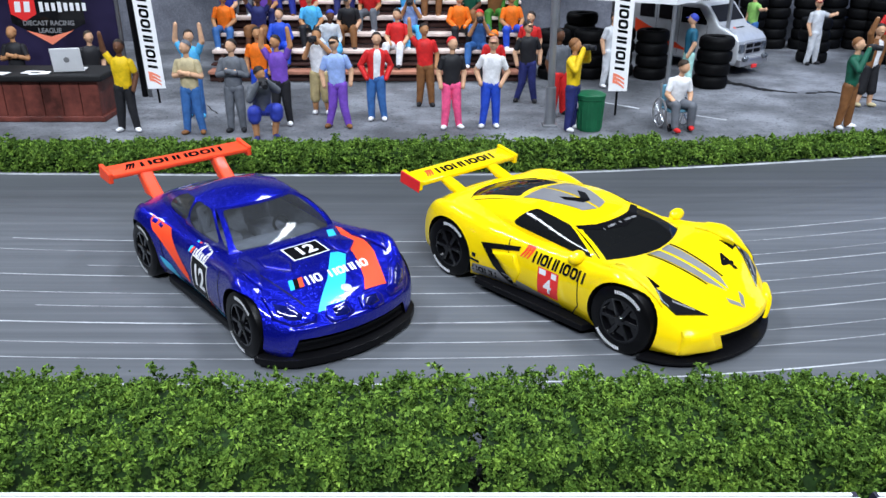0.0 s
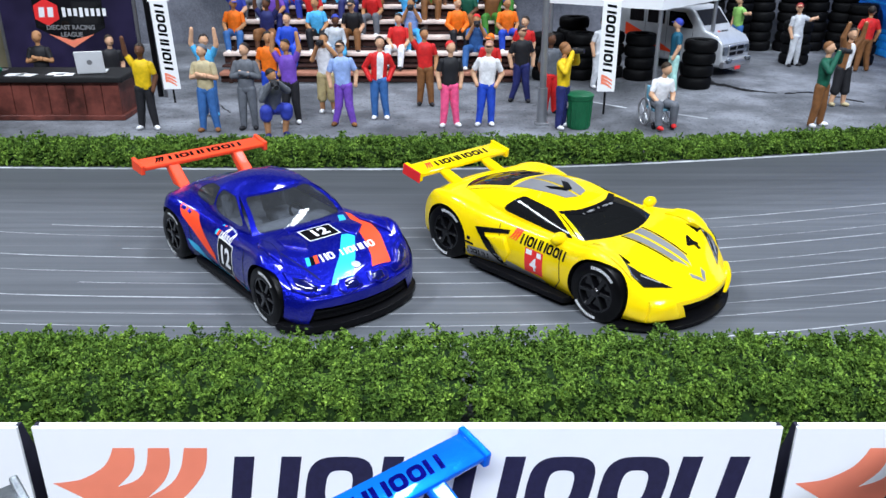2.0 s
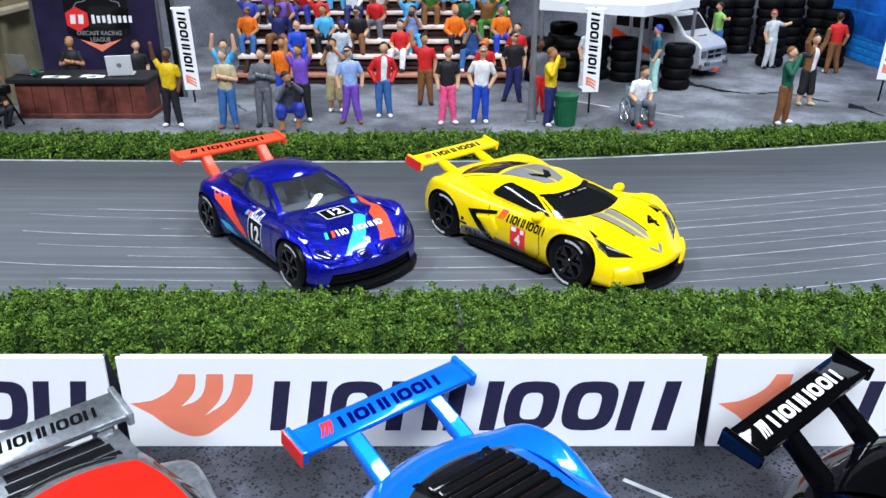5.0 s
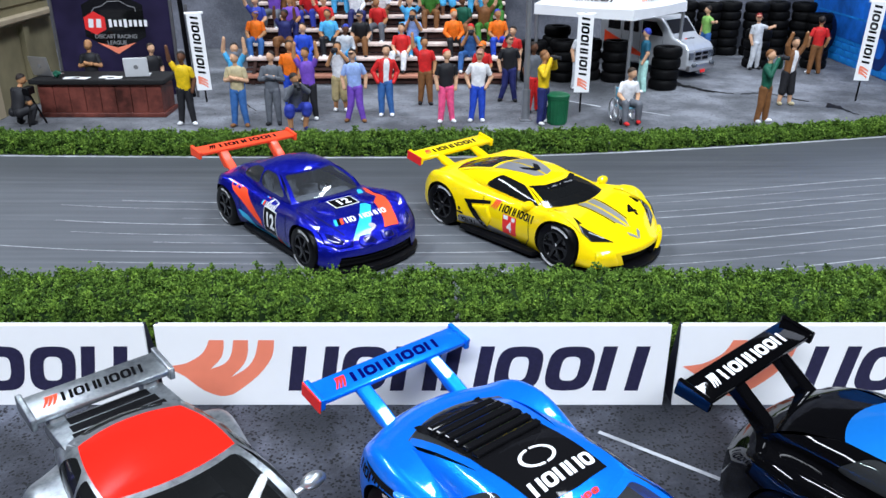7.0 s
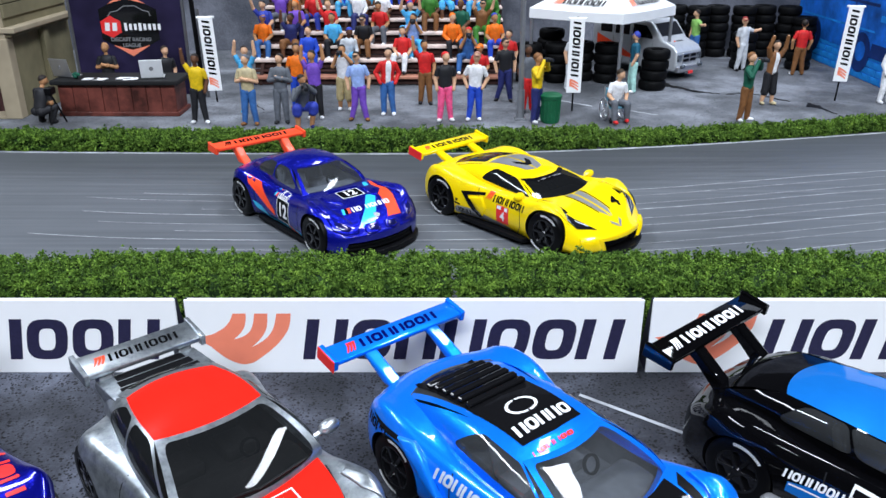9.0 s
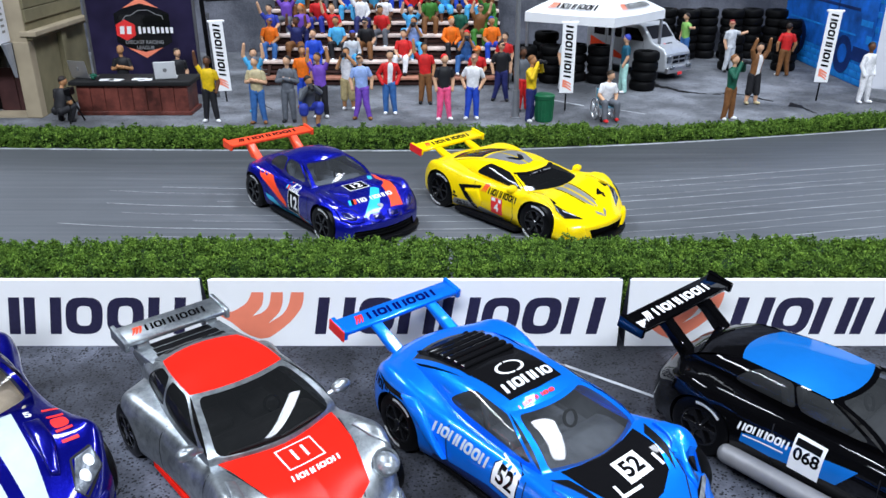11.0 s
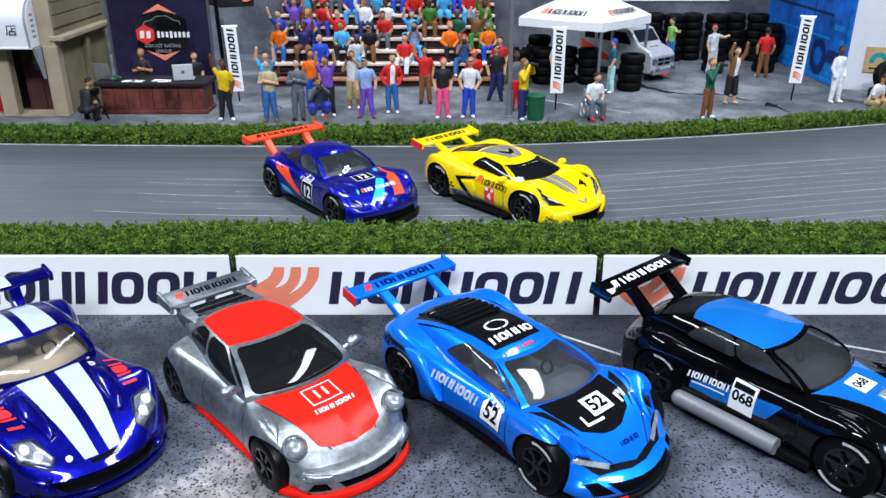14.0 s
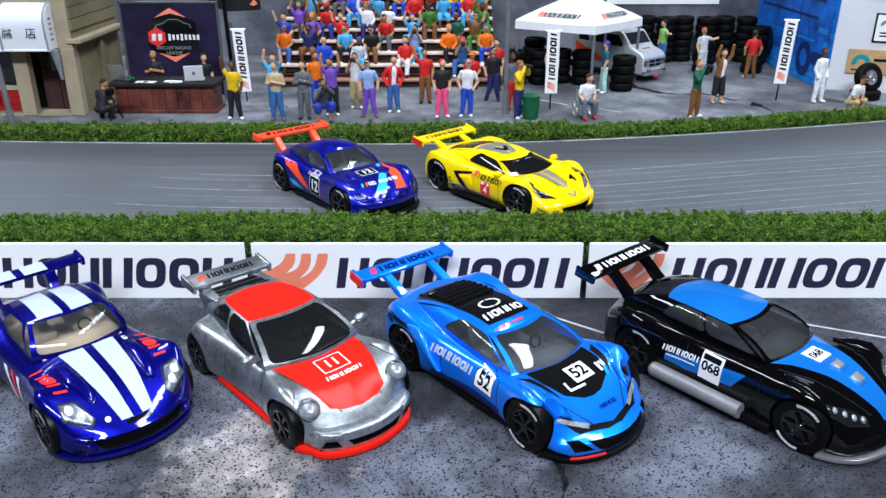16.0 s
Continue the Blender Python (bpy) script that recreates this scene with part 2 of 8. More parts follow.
part("track_edge_line", strip(lambda x: back_edge(x) - 2.6, lambda x: back_edge(x) - 1.2, 0.34), M_LINE, track, "pale edge line")
for k in range(13):
    d = 2.7 + 6.0 * k + 0.7 * math.sin(3.7 * k)
    w = 0.2 + 0.14 * (k % 3 == 0)

    def near_side(x, d=d):
        return back_edge(x) * 0.86 + 0.14 * 207.7 - wave(x, BAND) - d + 0.01 * x

    part("lane_line", strip(near_side, lambda x: near_side(x) + w, 0.34, x0=-92 - 22 * math.sin(2.3 * k)), M_LINE, track)

# painted line and marks on the parking strip
for x, y, l, a in ((39.5, 48.3, 26, -36), (118, 41.6, 40, -22)):
    tagged(finish("painted_line", box(-l / 2, l / 2, -0.4, 0.4, 0, 0.06), M_LINE, matrix=Matrix.Translation((x, y, FG)) @ Matrix.Rotation(radians(a), 4, "Z")), "worn white line painted on the tarmac", "road marking", kind="structure")

# ---- advertising boards ----


def board(x, w, y=64.2, lean=0.0):
    """A folded card board: white face with a flame mark and a word in plain shapes, dark sides."""
    ob = thing("advertising_board", "white folded card advertising board with orange mark", "board", "advertising boards", m=at(x, y, FG, lean))
    part("face", box(0, w, 0, 0.5, 0, 16.9, 0.08, 1), M_WHITE, ob)
    for xx in (0.02, w - 0.42):
        part("side", prism([(0.5, 0), (0.5, 16.8), (1.4, 16.8), (7.0, 0)], 0.4, "x", lo=xx), M_EDGE, ob, "dark side flap")
    part("back", prism([(1.0, 16.7), (1.4, 16.7), (7.0, 0.1), (6.6, 0.1)], w - 0.9, "x", lo=0.45), M_WHITE, ob)
    up = Matrix.Translation((0, -0.04, 0)) @ Matrix.Rotation(math.pi / 2, 4, "X")
    k = w / 94
    for i, pts in enumerate(flame_big(11.4 * k, 8.0, 20.5 * k, 11.8)):
        part("flame_mark", poly_mesh(pts), M_FLAME, ob, matrix=up)
    bars(ob, word_bars(57.0 * k, 7.9, 66.5 * k, 9.4), M_NAVY, up)
    return ob


def flame_big(x, y, w, h):
    """The orange mark: a pointed foot from which three strips curve up."""
    left = [(-0.5, 0.035), (-0.39, 0.06), (-0.295, 0.105), (-0.168, 0.244), (-0.11, 0.384), (-0.082, 0.5)]
    gap_1 = [(0.05, 0.5), (0.04, 0.337), (0.003, 0.174), (-0.097, -0.012), (0.03, 0.08), (0.102, 0.244), (0.136, 0.5)]
    gap_2 = [(0.267, 0.5), (0.253, 0.267), (0.2, 0.06), (0.08, -0.16), (0.23, 0.01), (0.315, 0.22), (0.358, 0.5)]
    right = [(0.5, 0.5), (0.485, 0.31), (0.443, 0.128), (0.315, -0.15), (0.116, -0.43), (0.04, -0.49), (-0.054, -0.5), (-0.196, -0.384), (-0.338, -0.15)]
    line = []
    for pts, n in ((left, 14), (gap_1[:4], 8), (gap_1[3:], 8), (gap_2[:4], 8), (gap_2[3:], 8), (right, 22)):
        line += [p for p in rounded(pts, n) if not line or math.dist(p, line[-1]) > 1e-4]
    return [[(x + a * w, y + b * h) for a, b in line][::-1]]


# ---- hedges of turf foam ----
M_LEAF = mat("green_turf_foam", (0.075, 0.16, 0.022), 0.85, var=0, spec=0.2)
nt, b = nodes_of(M_LEAF)
geo = nt.nodes.new("ShaderNodeNewGeometry")
leafy = ramp_node(nt, geo.outputs["Random Per Island"], [(0.0, (0.024, 0.060, 0.008)), (0.45, (0.086, 0.172, 0.022)), (1.0, (0.205, 0.345, 0.056))])
# noise that paints lit tops and shaded hollows of the clumps into the colour
clump_shade = ramp_node(nt, noise_node(nt, 330, 3).outputs["Fac"], [(0.34, (0.36, 0.42, 0.34)), (0.5, (0.95, 0.95, 0.95)), (0.66, (1.45, 1.35, 1.2))])
nt.links.new(mix_node(nt, 1.0, leafy.outputs[0], clump_shade.outputs[0]).outputs[0], b.inputs["Base Color"])
# core coloured near black-green, for the shade between the crumbs
M_CORESHADE = mat("shade_dark_foam_core", (0.012, 0.034, 0.005), 0.95, var=0.5, scale=700)
rng = np.random.default_rng(4)


def hedge(label, x0, x1, y_front, y_back, z0, z1, count, size, bulge=1.2):
    """A strip of turf foam: a core in shade colour, wrapped in very many small crumbs with an uneven outline."""
    ob = thing("hedge", label, "hedge", "trackside hedges")
    core = bmesh.new()
    n = max(2, int((x1 - x0) / 6))
    rows = []
    for i in range(n + 1):
        x = x0 + 0.8 + (x1 - x0 - 1.6) * i / n
        yf, yb = y_front(x) + 0.9, y_back(x) - 0.9
        rows.append([core.verts.new(p) for p in ((x, yf, z0), (x, yf, z1 - 1.8), (x, yf + 1.2, z1 - 0.9), (x, yb - 1.2, z1 - 0.9), (x, yb, z1 - 1.8), (x, yb, z0))])
    for a, c in zip(rows, rows[1:]):
        for k in range(5):
            core.faces.new((a[k], a[k + 1], c[k + 1], c[k]))
    core.faces.new(rows[0])
    core.faces.new(rows[-1])
    part("foam_core", core, M_CORESHADE, ob)
    u = rng.random(count) * (x1 - x0) + x0
    yf = np.array([y_front(x) for x in np.linspace(x0, x1, 64)])
    yb = np.array([y_back(x) for x in np.linspace(x0, x1, 64)])
    yf, yb = np.interp(u, np.linspace(x0, x1, 64), yf), np.interp(u, np.linspace(x0, x1, 64), yb)
    depth, high = float(np.mean(yb - yf)), z1 - z0
    s = rng.random(count) * (depth + 1.5 * high)
    on_front, on_back = s < high, s > high + depth
    v = np.clip((s - high) / depth, 0, 1)
    lump = np.sin(u * 2.3 + 1.7 * np.sin(s * 1.1)) * np.sin(s * 2.6 + 1.3 * np.sin(u * 0.9)) + 0.6 * np.sin(u * 4.1 + s * 3.3)
    soft = 0.9 * lump + 0.5 * np.sin(u * 0.31 + 1) + 0.4 * np.sin(u * 0.83) + 0.5 * np.sin(v * 9 + u * 0.2)
    y = yf + (yb - yf) * v
    z = np.where(on_front, z0 + s, np.where(on_back, z1 - rng.random(count) * high * 0.6, z1 - 0.2 + 0.35 * soft - bulge * (2 * v - 1) ** 4))
    y = np.where(on_front, yf + 0.25 * soft + bulge * np.clip((z - z0) / high, 0, 1) ** 4, y)
    p = np.stack([u, y, z], 1)
    # most crumbs cling together in small tufts; the shade-coloured core shows between these
    tufts = max(1, count // 30)
    own = rng.integers(0, tufts, count)
    loose = rng.random(count) < 0.22
    puff = np.clip(rng.normal(0, 1, (count, 3)), -1.7, 1.7) * size * (0.8 + 0.9 * rng.random(tufts))[own][:, None]
    swell = np.where(on_front, 0, 1)[own] * rng.normal(0.25, 0.45, tufts)[own]
    p = np.where(loose[:, None], p + rng.normal(0, 0.38, (count, 3)), p[own] + puff + np.stack([0 * swell, -np.where(on_front, 1, 0)[own] * 0.3, swell], 1))
    p[:, 2] += np.where((rng.random(count) < 0.025) & ~on_front, rng.random(count) * 1.1, 0)
    # each crumb: three small crossed leaf quads
    a, c = rng.normal(size=(count, 3)), rng.normal(size=(count, 3))
    a /= np.linalg.norm(a, axis=1, keepdims=True)
    c -= a * (a * c).sum(1, keepdims=True)
    c /= np.linalg.norm(c, axis=1, keepdims=True)
    d = np.cross(a, c)
    sz = (size * (0.6 + 0.8 * rng.random((count, 1))))
    quads = []
    for q, r, t in ((a, c, d), (c, d, a)):
        quads.append(np.stack([p - q * sz, p + r * sz * 0.46 + t * sz * 0.42, p + q * sz, p - r * sz * 0.46 + t * sz * 0.42], 1))
    verts = np.concatenate(quads, 1).reshape(-1, 3) * MM
    nq = count * 2
    me = bpy.data.meshes.new("foliage")
    me.vertices.add(nq * 4)
    me.vertices.foreach_set("co", verts.astype(np.float32).ravel())
    me.loops.add(nq * 4)
    me.loops.foreach_set("vertex_index", np.arange(nq * 4, dtype=np.int32))
    me.polygons.add(nq)
    me.polygons.foreach_set("loop_start", np.arange(0, nq * 4, 4, dtype=np.int32))
    me.update(calc_edges=True)
    me.materials.append(M_LEAF)
    crumbs = new("foliage", me)
    crumbs.parent = ob
    tagged(crumbs, "loose green foam crumbs", kind="stuff")
    return ob



# ---- die-cast cars ----
from mathutils.bvhtree import BVHTree


def paint(name, colour, metal=0.0, flake=0.0, rough=0.35, coat=1.0):
    """Glossy die-cast paint under a clear coat; metal flakes, each tilted its own way, where the paint has them."""
    m = mat(name, colour, rough, metal, var=0.06, scale=90, coat=coat, spec=0.0)
    nt = m.node_tree
    b = nt.nodes["Principled BSDF"]
    # the coat is slightly wavy, as sprayed paint is
    peel = nt.nodes.new("ShaderNodeBump")
    peel.inputs["Strength"].default_value, peel.inputs["Distance"].default_value = 0.02, 0.0004
    nt.links.new(noise_node(nt, 700, 2).outputs["Fac"], peel.inputs["Height"])
    nt.links.new(peel.outputs["Normal"], b.inputs["Coat Normal"])
    if flake > 0:
        tc = nt.nodes.new("ShaderNodeTexCoord")
        v = nt.nodes.new("ShaderNodeTexVoronoi")
        v.inputs["Scale"].default_value = 6500
        nt.links.new(tc.outputs["Object"], v.inputs["Vector"])
        off = nt.nodes.new("ShaderNodeVectorMath")
        off.operation = "SUBTRACT"
        nt.links.new(v.outputs["Color"], off.inputs[0])
        off.inputs[1].default_value = (0.5, 0.5, 0.5)
        sc = nt.nodes.new("ShaderNodeVectorMath")
        sc.operation = "SCALE"
        nt.links.new(off.outputs[0], sc.inputs[0])
        sc.inputs["Scale"].default_value = flake
        geo = nt.nodes.new("ShaderNodeNewGeometry")
        add = nt.nodes.new("ShaderNodeVectorMath")
        nt.links.new(geo.outputs["Normal"], add.inputs[0])
        nt.links.new(sc.outputs[0], add.inputs[1])
        norm = nt.nodes.new("ShaderNodeVectorMath")
        norm.operation = "NORMALIZE"
        nt.links.new(add.outputs[0], norm.inputs[0])
        nt.links.new(norm.outputs[0], b.inputs["Normal"])
    return m


def tinted(name, colour, gloss=0.02, cloudy=0.0):
    """A thin tinted window: see-through, with a mirror-like surface."""
    m = bpy.data.materials.new(name)
    m.use_nodes = True
    nt = m.node_tree
    nt.nodes.clear()
    out = nt.nodes.new("ShaderNodeOutputMaterial")
    mix = nt.nodes.new("ShaderNodeMixShader")
    fr = nt.nodes.new("ShaderNodeFresnel")
    fr.inputs["IOR"].default_value = 1.5
    tr = nt.nodes.new("ShaderNodeBsdfTransparent")
    tr.inputs["Color"].default_value = (*colour, 1)
    gl = nt.nodes.new("ShaderNodeBsdfGlossy")
    gl.inputs["Roughness"].default_value = gloss
    # old moulded plastic is a little milky
    haze, milk = nt.nodes.new("ShaderNodeBsdfDiffuse"), nt.nodes.new("ShaderNodeMixShader")
    haze.inputs["Color"].default_value = (0.62, 0.66, 0.70, 1)
    milk.inputs[0].default_value = cloudy
    nt.links.new(tr.outputs[0], milk.inputs[1])
    nt.links.new(haze.outputs[0], milk.inputs[2])
    nt.links.new(fr.outputs[0], mix.inputs[0])
    nt.links.new(milk.outputs[0], mix.inputs[1])
    nt.links.new(gl.outputs[0], mix.inputs[2])
    nt.links.new(mix.outputs[0], out.inputs[0])
    return m


C_BLUE = paint("deep_blue_metallic_paint", (0.007, 0.011, 0.33), 0.7, 0.5, 0.3)
C_YELLOW = paint("yellow_gloss_paint", (0.86, 0.62, 0.004), 0.0)
C_ZINC = mat("bare_zinc", (0.36, 0.39, 0.415), 0.36, 0.85, var=0, coat=0.2)
nt, b = nodes_of(C_ZINC)
cast = ramp_node(nt, noise_node(nt, 95, 5, rough=0.7).outputs["Fac"], [(0.32, (0.21, 0.232, 0.25)), (0.5, (0.35, 0.38, 0.405)), (0.68, (0.50, 0.535, 0.56))])
pits = ramp_node(nt, noise_node(nt, 620, 3, rough=0.7).outputs["Fac"], [(0.32, (0.7, 0.7, 0.71)), (0.5, (1.0, 1.0, 1.0)), (0.7, (1.15, 1.15, 1.15))])
nt.links.new(mix_node(nt, 1.0, cast.outputs[0], pits.outputs[0]).outputs[0], b.inputs["Base Color"])
bumped(nt, b, noise_node(nt, 380, 4, rough=0.6).outputs["Fac"], 0.3, 0.0004)
C_AZURE = paint("azure_blue_metallic_paint", (0.006, 0.20, 0.92), 0.45, 0.12, 0.32)
C_BLACK = paint("black_gloss_paint", (0.002, 0.002, 0.0025), 0.0, rough=0.6)
C_NAVY = paint("dark_blue_metallic_paint", (0.004, 0.005, 0.19), 0.65, 0.16, 0.3)
C_BLUELENS = mat("deep_blue_headlight_lens", (0.006, 0.009, 0.10), 0.12, 0.2, var=0.3, scale=500, coat=1.0)
# dark blue for shade and ground reflection laid on the azure side
C_AZUREWELL = mat("blue_plastic_painted_shade", (0.004, 0.02, 0.12), 0.4, var=0.1)
C_RED = paint("red_paint", (0.85, 0.018, 0.010), 0.0, coat=0.16)
C_RED.node_tree.nodes["Principled BSDF"].inputs["Coat Roughness"].default_value = 0.2
C_ORANGE = mat("orange_red_plastic", (0.9, 0.07, 0.02), 0.45, var=0.03, coat=0.15)
C_SKY = mat("sky_blue_ink", (0.03, 0.48, 0.82), 0.35, var=0.03, coat=0.5)
C_SATIN = paint("satin_bright_blue_paint", (0.008, 0.16, 0.56), 0.25)
C_STRIPE = mat("pale_stripe_ink", (0.47, 0.54, 0.62), 0.35, var=0.06, scale=200, coat=0.6)
C_WHITE = mat("white_ink", (0.82, 0.82, 0.84), 0.35, var=0.03, coat=0.5)
C_INK = mat("black_ink", (0.006, 0.006, 0.007), 0.35, var=0.03, coat=0.5, spec=0.0)
C_REDINK = mat("red_ink", (0.8, 0.03, 0.03), 0.35, var=0.03, coat=0.5)
C_GREYINK = mat("grey_ink", (0.27, 0.27, 0.28), 0.35, 0.3, var=0.04, coat=0.5)
C_PLASTIC = mat("black_plastic", (0.004, 0.004, 0.005), 0.4, var=0.15, scale=120, bump=0.1, bscale=900, spec=0.12)
C_TYRE = mat("black_tyre_plastic", (0.002, 0.002, 0.0025), 0.36, var=0.2, scale=200, spec=0.2)
C_RIM = mat("gloss_black_rim", (0.004, 0.004, 0.005), 0.2, 0.0, var=0.1, coat=1.0, spec=0.1)
C_SILVER = mat("silver_plastic", (0.5, 0.5, 0.52), 0.3, 0.8, var=0.05)
C_EXHAUST = mat("dull_silver_plastic", (0.24, 0.24, 0.255), 0.45, 0.35, var=0.08, scale=200)
C_LAMP = mat("clear_headlight_plastic", (0.17, 0.19, 0.22), 0.3, 0.5, var=0.5, scale=450, coat=0.35, bump=0.3, bscale=700)
C_DARKLAMP = mat("dark_headlight_plastic", (0.01, 0.01, 0.012), 0.1, 0.0, var=0.1, coat=1.0)
C_CABIN = mat("grey_cabin_plastic", (0.15, 0.15, 0.16), 0.5, var=0.2, scale=200)
C_GREYCABIN = mat("pale_grey_cabin_plastic", (0.21, 0.22, 0.245), 0.5, var=0.2, scale=200)
C_CLEARLAMP = mat("bright_clear_headlight_plastic", (0.34, 0.37, 0.40), 0.3, 0.4, var=0.4, scale=450, coat=1.0, bump=0.2, bscale=700)
C_SEAM = mat("dark_panel_gap", (0.004, 0.004, 0.006), 0.6, var=0)
C_TAN = mat("beige_cabin_plastic", (0.58, 0.50, 0.40), 0.5, var=0.15, scale=200)
C_UMBER = mat("dark_umber_cabin_plastic", (0.045, 0.042, 0.04), 0.5, var=0.2, scale=200)
C_DARKCABIN = mat("dark_cabin_plastic", (0.02, 0.02, 0.022), 0.5, var=0.2, scale=200)
G_CLEAR = tinted("clear_window", (0.70, 0.73, 0.76), cloudy=0.035)
G_PLAIN = tinted("colourless_window", (0.90, 0.87, 0.83), cloudy=0.03)
G_SMOKE = tinted("smoked_window", (0.34, 0.35, 0.36), cloudy=0.012)
G_DARK = tinted("near_black_window", (0.08, 0.08, 0.09), 0.05, cloudy=0.012)


def rounded(pts, n):
    """n+1 points along a smooth line through pts, evenly in parameter."""
    keys = [[(i, p[a]) for i, p in enumerate(pts)] for a in range(2)]
    top = len(pts) - 1
    return [(wave(top * k / n, keys[0]), wave(top * k / n, keys[1])) for k in range(n + 1)]


def body_mesh(s):
    """The lower body: sections along the car, bowed back at nose and tail, with wheel arches cut out."""
    x0, x1 = s["rear"], s["nose"]
    xs = sorted({x0, x0 + 0.4, x0 + 1.1, x1, x1 - 0.4, x1 - 1.1, *np.linspace(x0 + 1.8, x1 - 1.8, 54).tolist()})
    own = bmesh.new()
    rings = []
    for x in xs:
        w, zs, zc, zb = wave(x, s["width"]) + s.get("flare", 0.7), wave(x, s["shoulder"]), wave(x, s["deck"]), s["bottom"]
        end = min(x - x0, x1 - x)
        pinch = 1 - 0.10 * max(0, 1 - end / 1.8) ** 2
        zs, zc, w = zb + (zs - zb) * pinch, zb + (zc - zb) * pinch, w * pinch
        zm = zb + (zs - zb) * 0.45
        tuck = s.get("tuck", 0.8)
        half = rounded([(w - tuck - 0.9, zb), (w - tuck * 0.5, zb + (zm - zb) * 0.45), (w, zm), (w - 0.25, zm + (zs - zm) * 0.6), (w - 1.5, zs), (w * 0.72, zs + (zc - zs) * 0.35 + s.get("crease", 0) * 0.5),
                        (w * 0.42, zs + (zc - zs) * 0.8), (0, zc)], 26)
        line = [(-y, z) for y, z in half] + [(y, z) for y, z in half[-2::-1]]
        front = max(0, (x - s["bow_from"]) / (x1 - s["bow_from"])) ** 1.5 * s["bow"]
        back = max(0, (s["tail_from"] - x) / (s["tail_from"] - x0)) ** 1.5 * s.get("tail", 2.5)
        rings.append([own.verts.new((x - front * (y / 15) ** 2 + back * (y / 15) ** 2, y, z)) for y, z in line])
    for a, b in zip(rings, rings[1:]):
        n = len(a)
        for i in range(n):
            own.faces.new((a[i], b[i], b[(i + 1) % n], a[(i + 1) % n]))
    own.faces.new(rings[0])
    # the nose is closed by a bowed and slightly bulging grid
    ring = rings[-1]
    n, cols = len(ring), 14
    top = n // 2
    grid = []
    for i in range(top):
        a, b = ring[i], ring[n - 1 - i]
        row = [a]
        for j in range(1, cols):
            y = a.co.y + (b.co.y - a.co.y) * j / cols
            edge = (a.co.y / 15) ** 2 - (y / 15) ** 2
            row.append(own.verts.new((a.co.x + s["bow"] * edge + s.get("chin", 0.5) * math.sin(math.pi * i / top) * (1 - abs(2 * j / cols - 1) ** 4), y, a.co.z)))
        grid.append(row + [b])
    own.faces.new([grid[0][0], grid[0][-1]] + grid[1][::-1])
    for r, q in zip(grid[1:], grid[2:]):
        for j in range(cols):
            own.faces.new((r[j], r[j + 1], q[j + 1], q[j]))
    for j in range(cols):
        own.faces.new((grid[-1][j], grid[-1][j + 1], ring[top]))
    for i in range(1, top):
        for v in grid[0][1:-1]:
            if v.is_valid and not v.link_faces:
                own.verts.remove(v)
    bmesh.ops.recalc_face_normals(own, faces=own.faces[:])
    return own


def cut(own, cutters, paint_mat, inner, lining=None):
    """own minus cutters, which bring their own material."""
    ma, mb = bpy.data.meshes.new("a"), bpy.data.meshes.new("b")
    own.to_mesh(ma)
    cutters.to_mesh(mb)
    own.free(), cutters.free()
    ma.materials.append(paint_mat)
    mb.materials.append(inner)
    if lining is not None:
        mb.materials.append(lining)
    a, b = new("a", ma), new("b", mb)
    mod = a.modifiers.new("cut", "BOOLEAN")
    mod.operation, mod.object, mod.solver, mod.material_mode = "DIFFERENCE", b, "EXACT", "TRANSFER"
    done = bpy.data.meshes.new_from_object(a.evaluated_get(bpy.context.evaluated_depsgraph_get()))
    res = bmesh.new()
    res.from_mesh(done)
    mats = list(done.materials)
    for o, me in ((a, ma), (b, mb)):
        bpy.data.objects.remove(o)
        bpy.data.meshes.remove(me)
    bpy.data.meshes.remove(done)
    return res, mats


def loop_edges(c):
    """Front, left, rear and right edge of a cabin outline as functions of 0..1, run anticlockwise from the right front corner."""
    xa, wa, xc, wc, fb, rb, zf, zm, zr, sb = c

    def front(u):
        y = -wa + 2 * wa * u
        return Vector((xa + fb * (1 - (y / wa) ** 2), y, zf))

    def left(u):
        return Vector((xa + (xc - xa) * u, wa + (wc - wa) * u + sb * math.sin(math.pi * u), zf + (zr - zf) * u + zm * math.sin(math.pi * u)))

    def rear(u):
        y = wc - 2 * wc * u
        return Vector((xc - rb * (1 - (y / wc) ** 2), y, zr))

    def right(u):
        p = left(1 - u)
        return Vector((p.x, -p.y, p.z))

    return front, left, rear, right


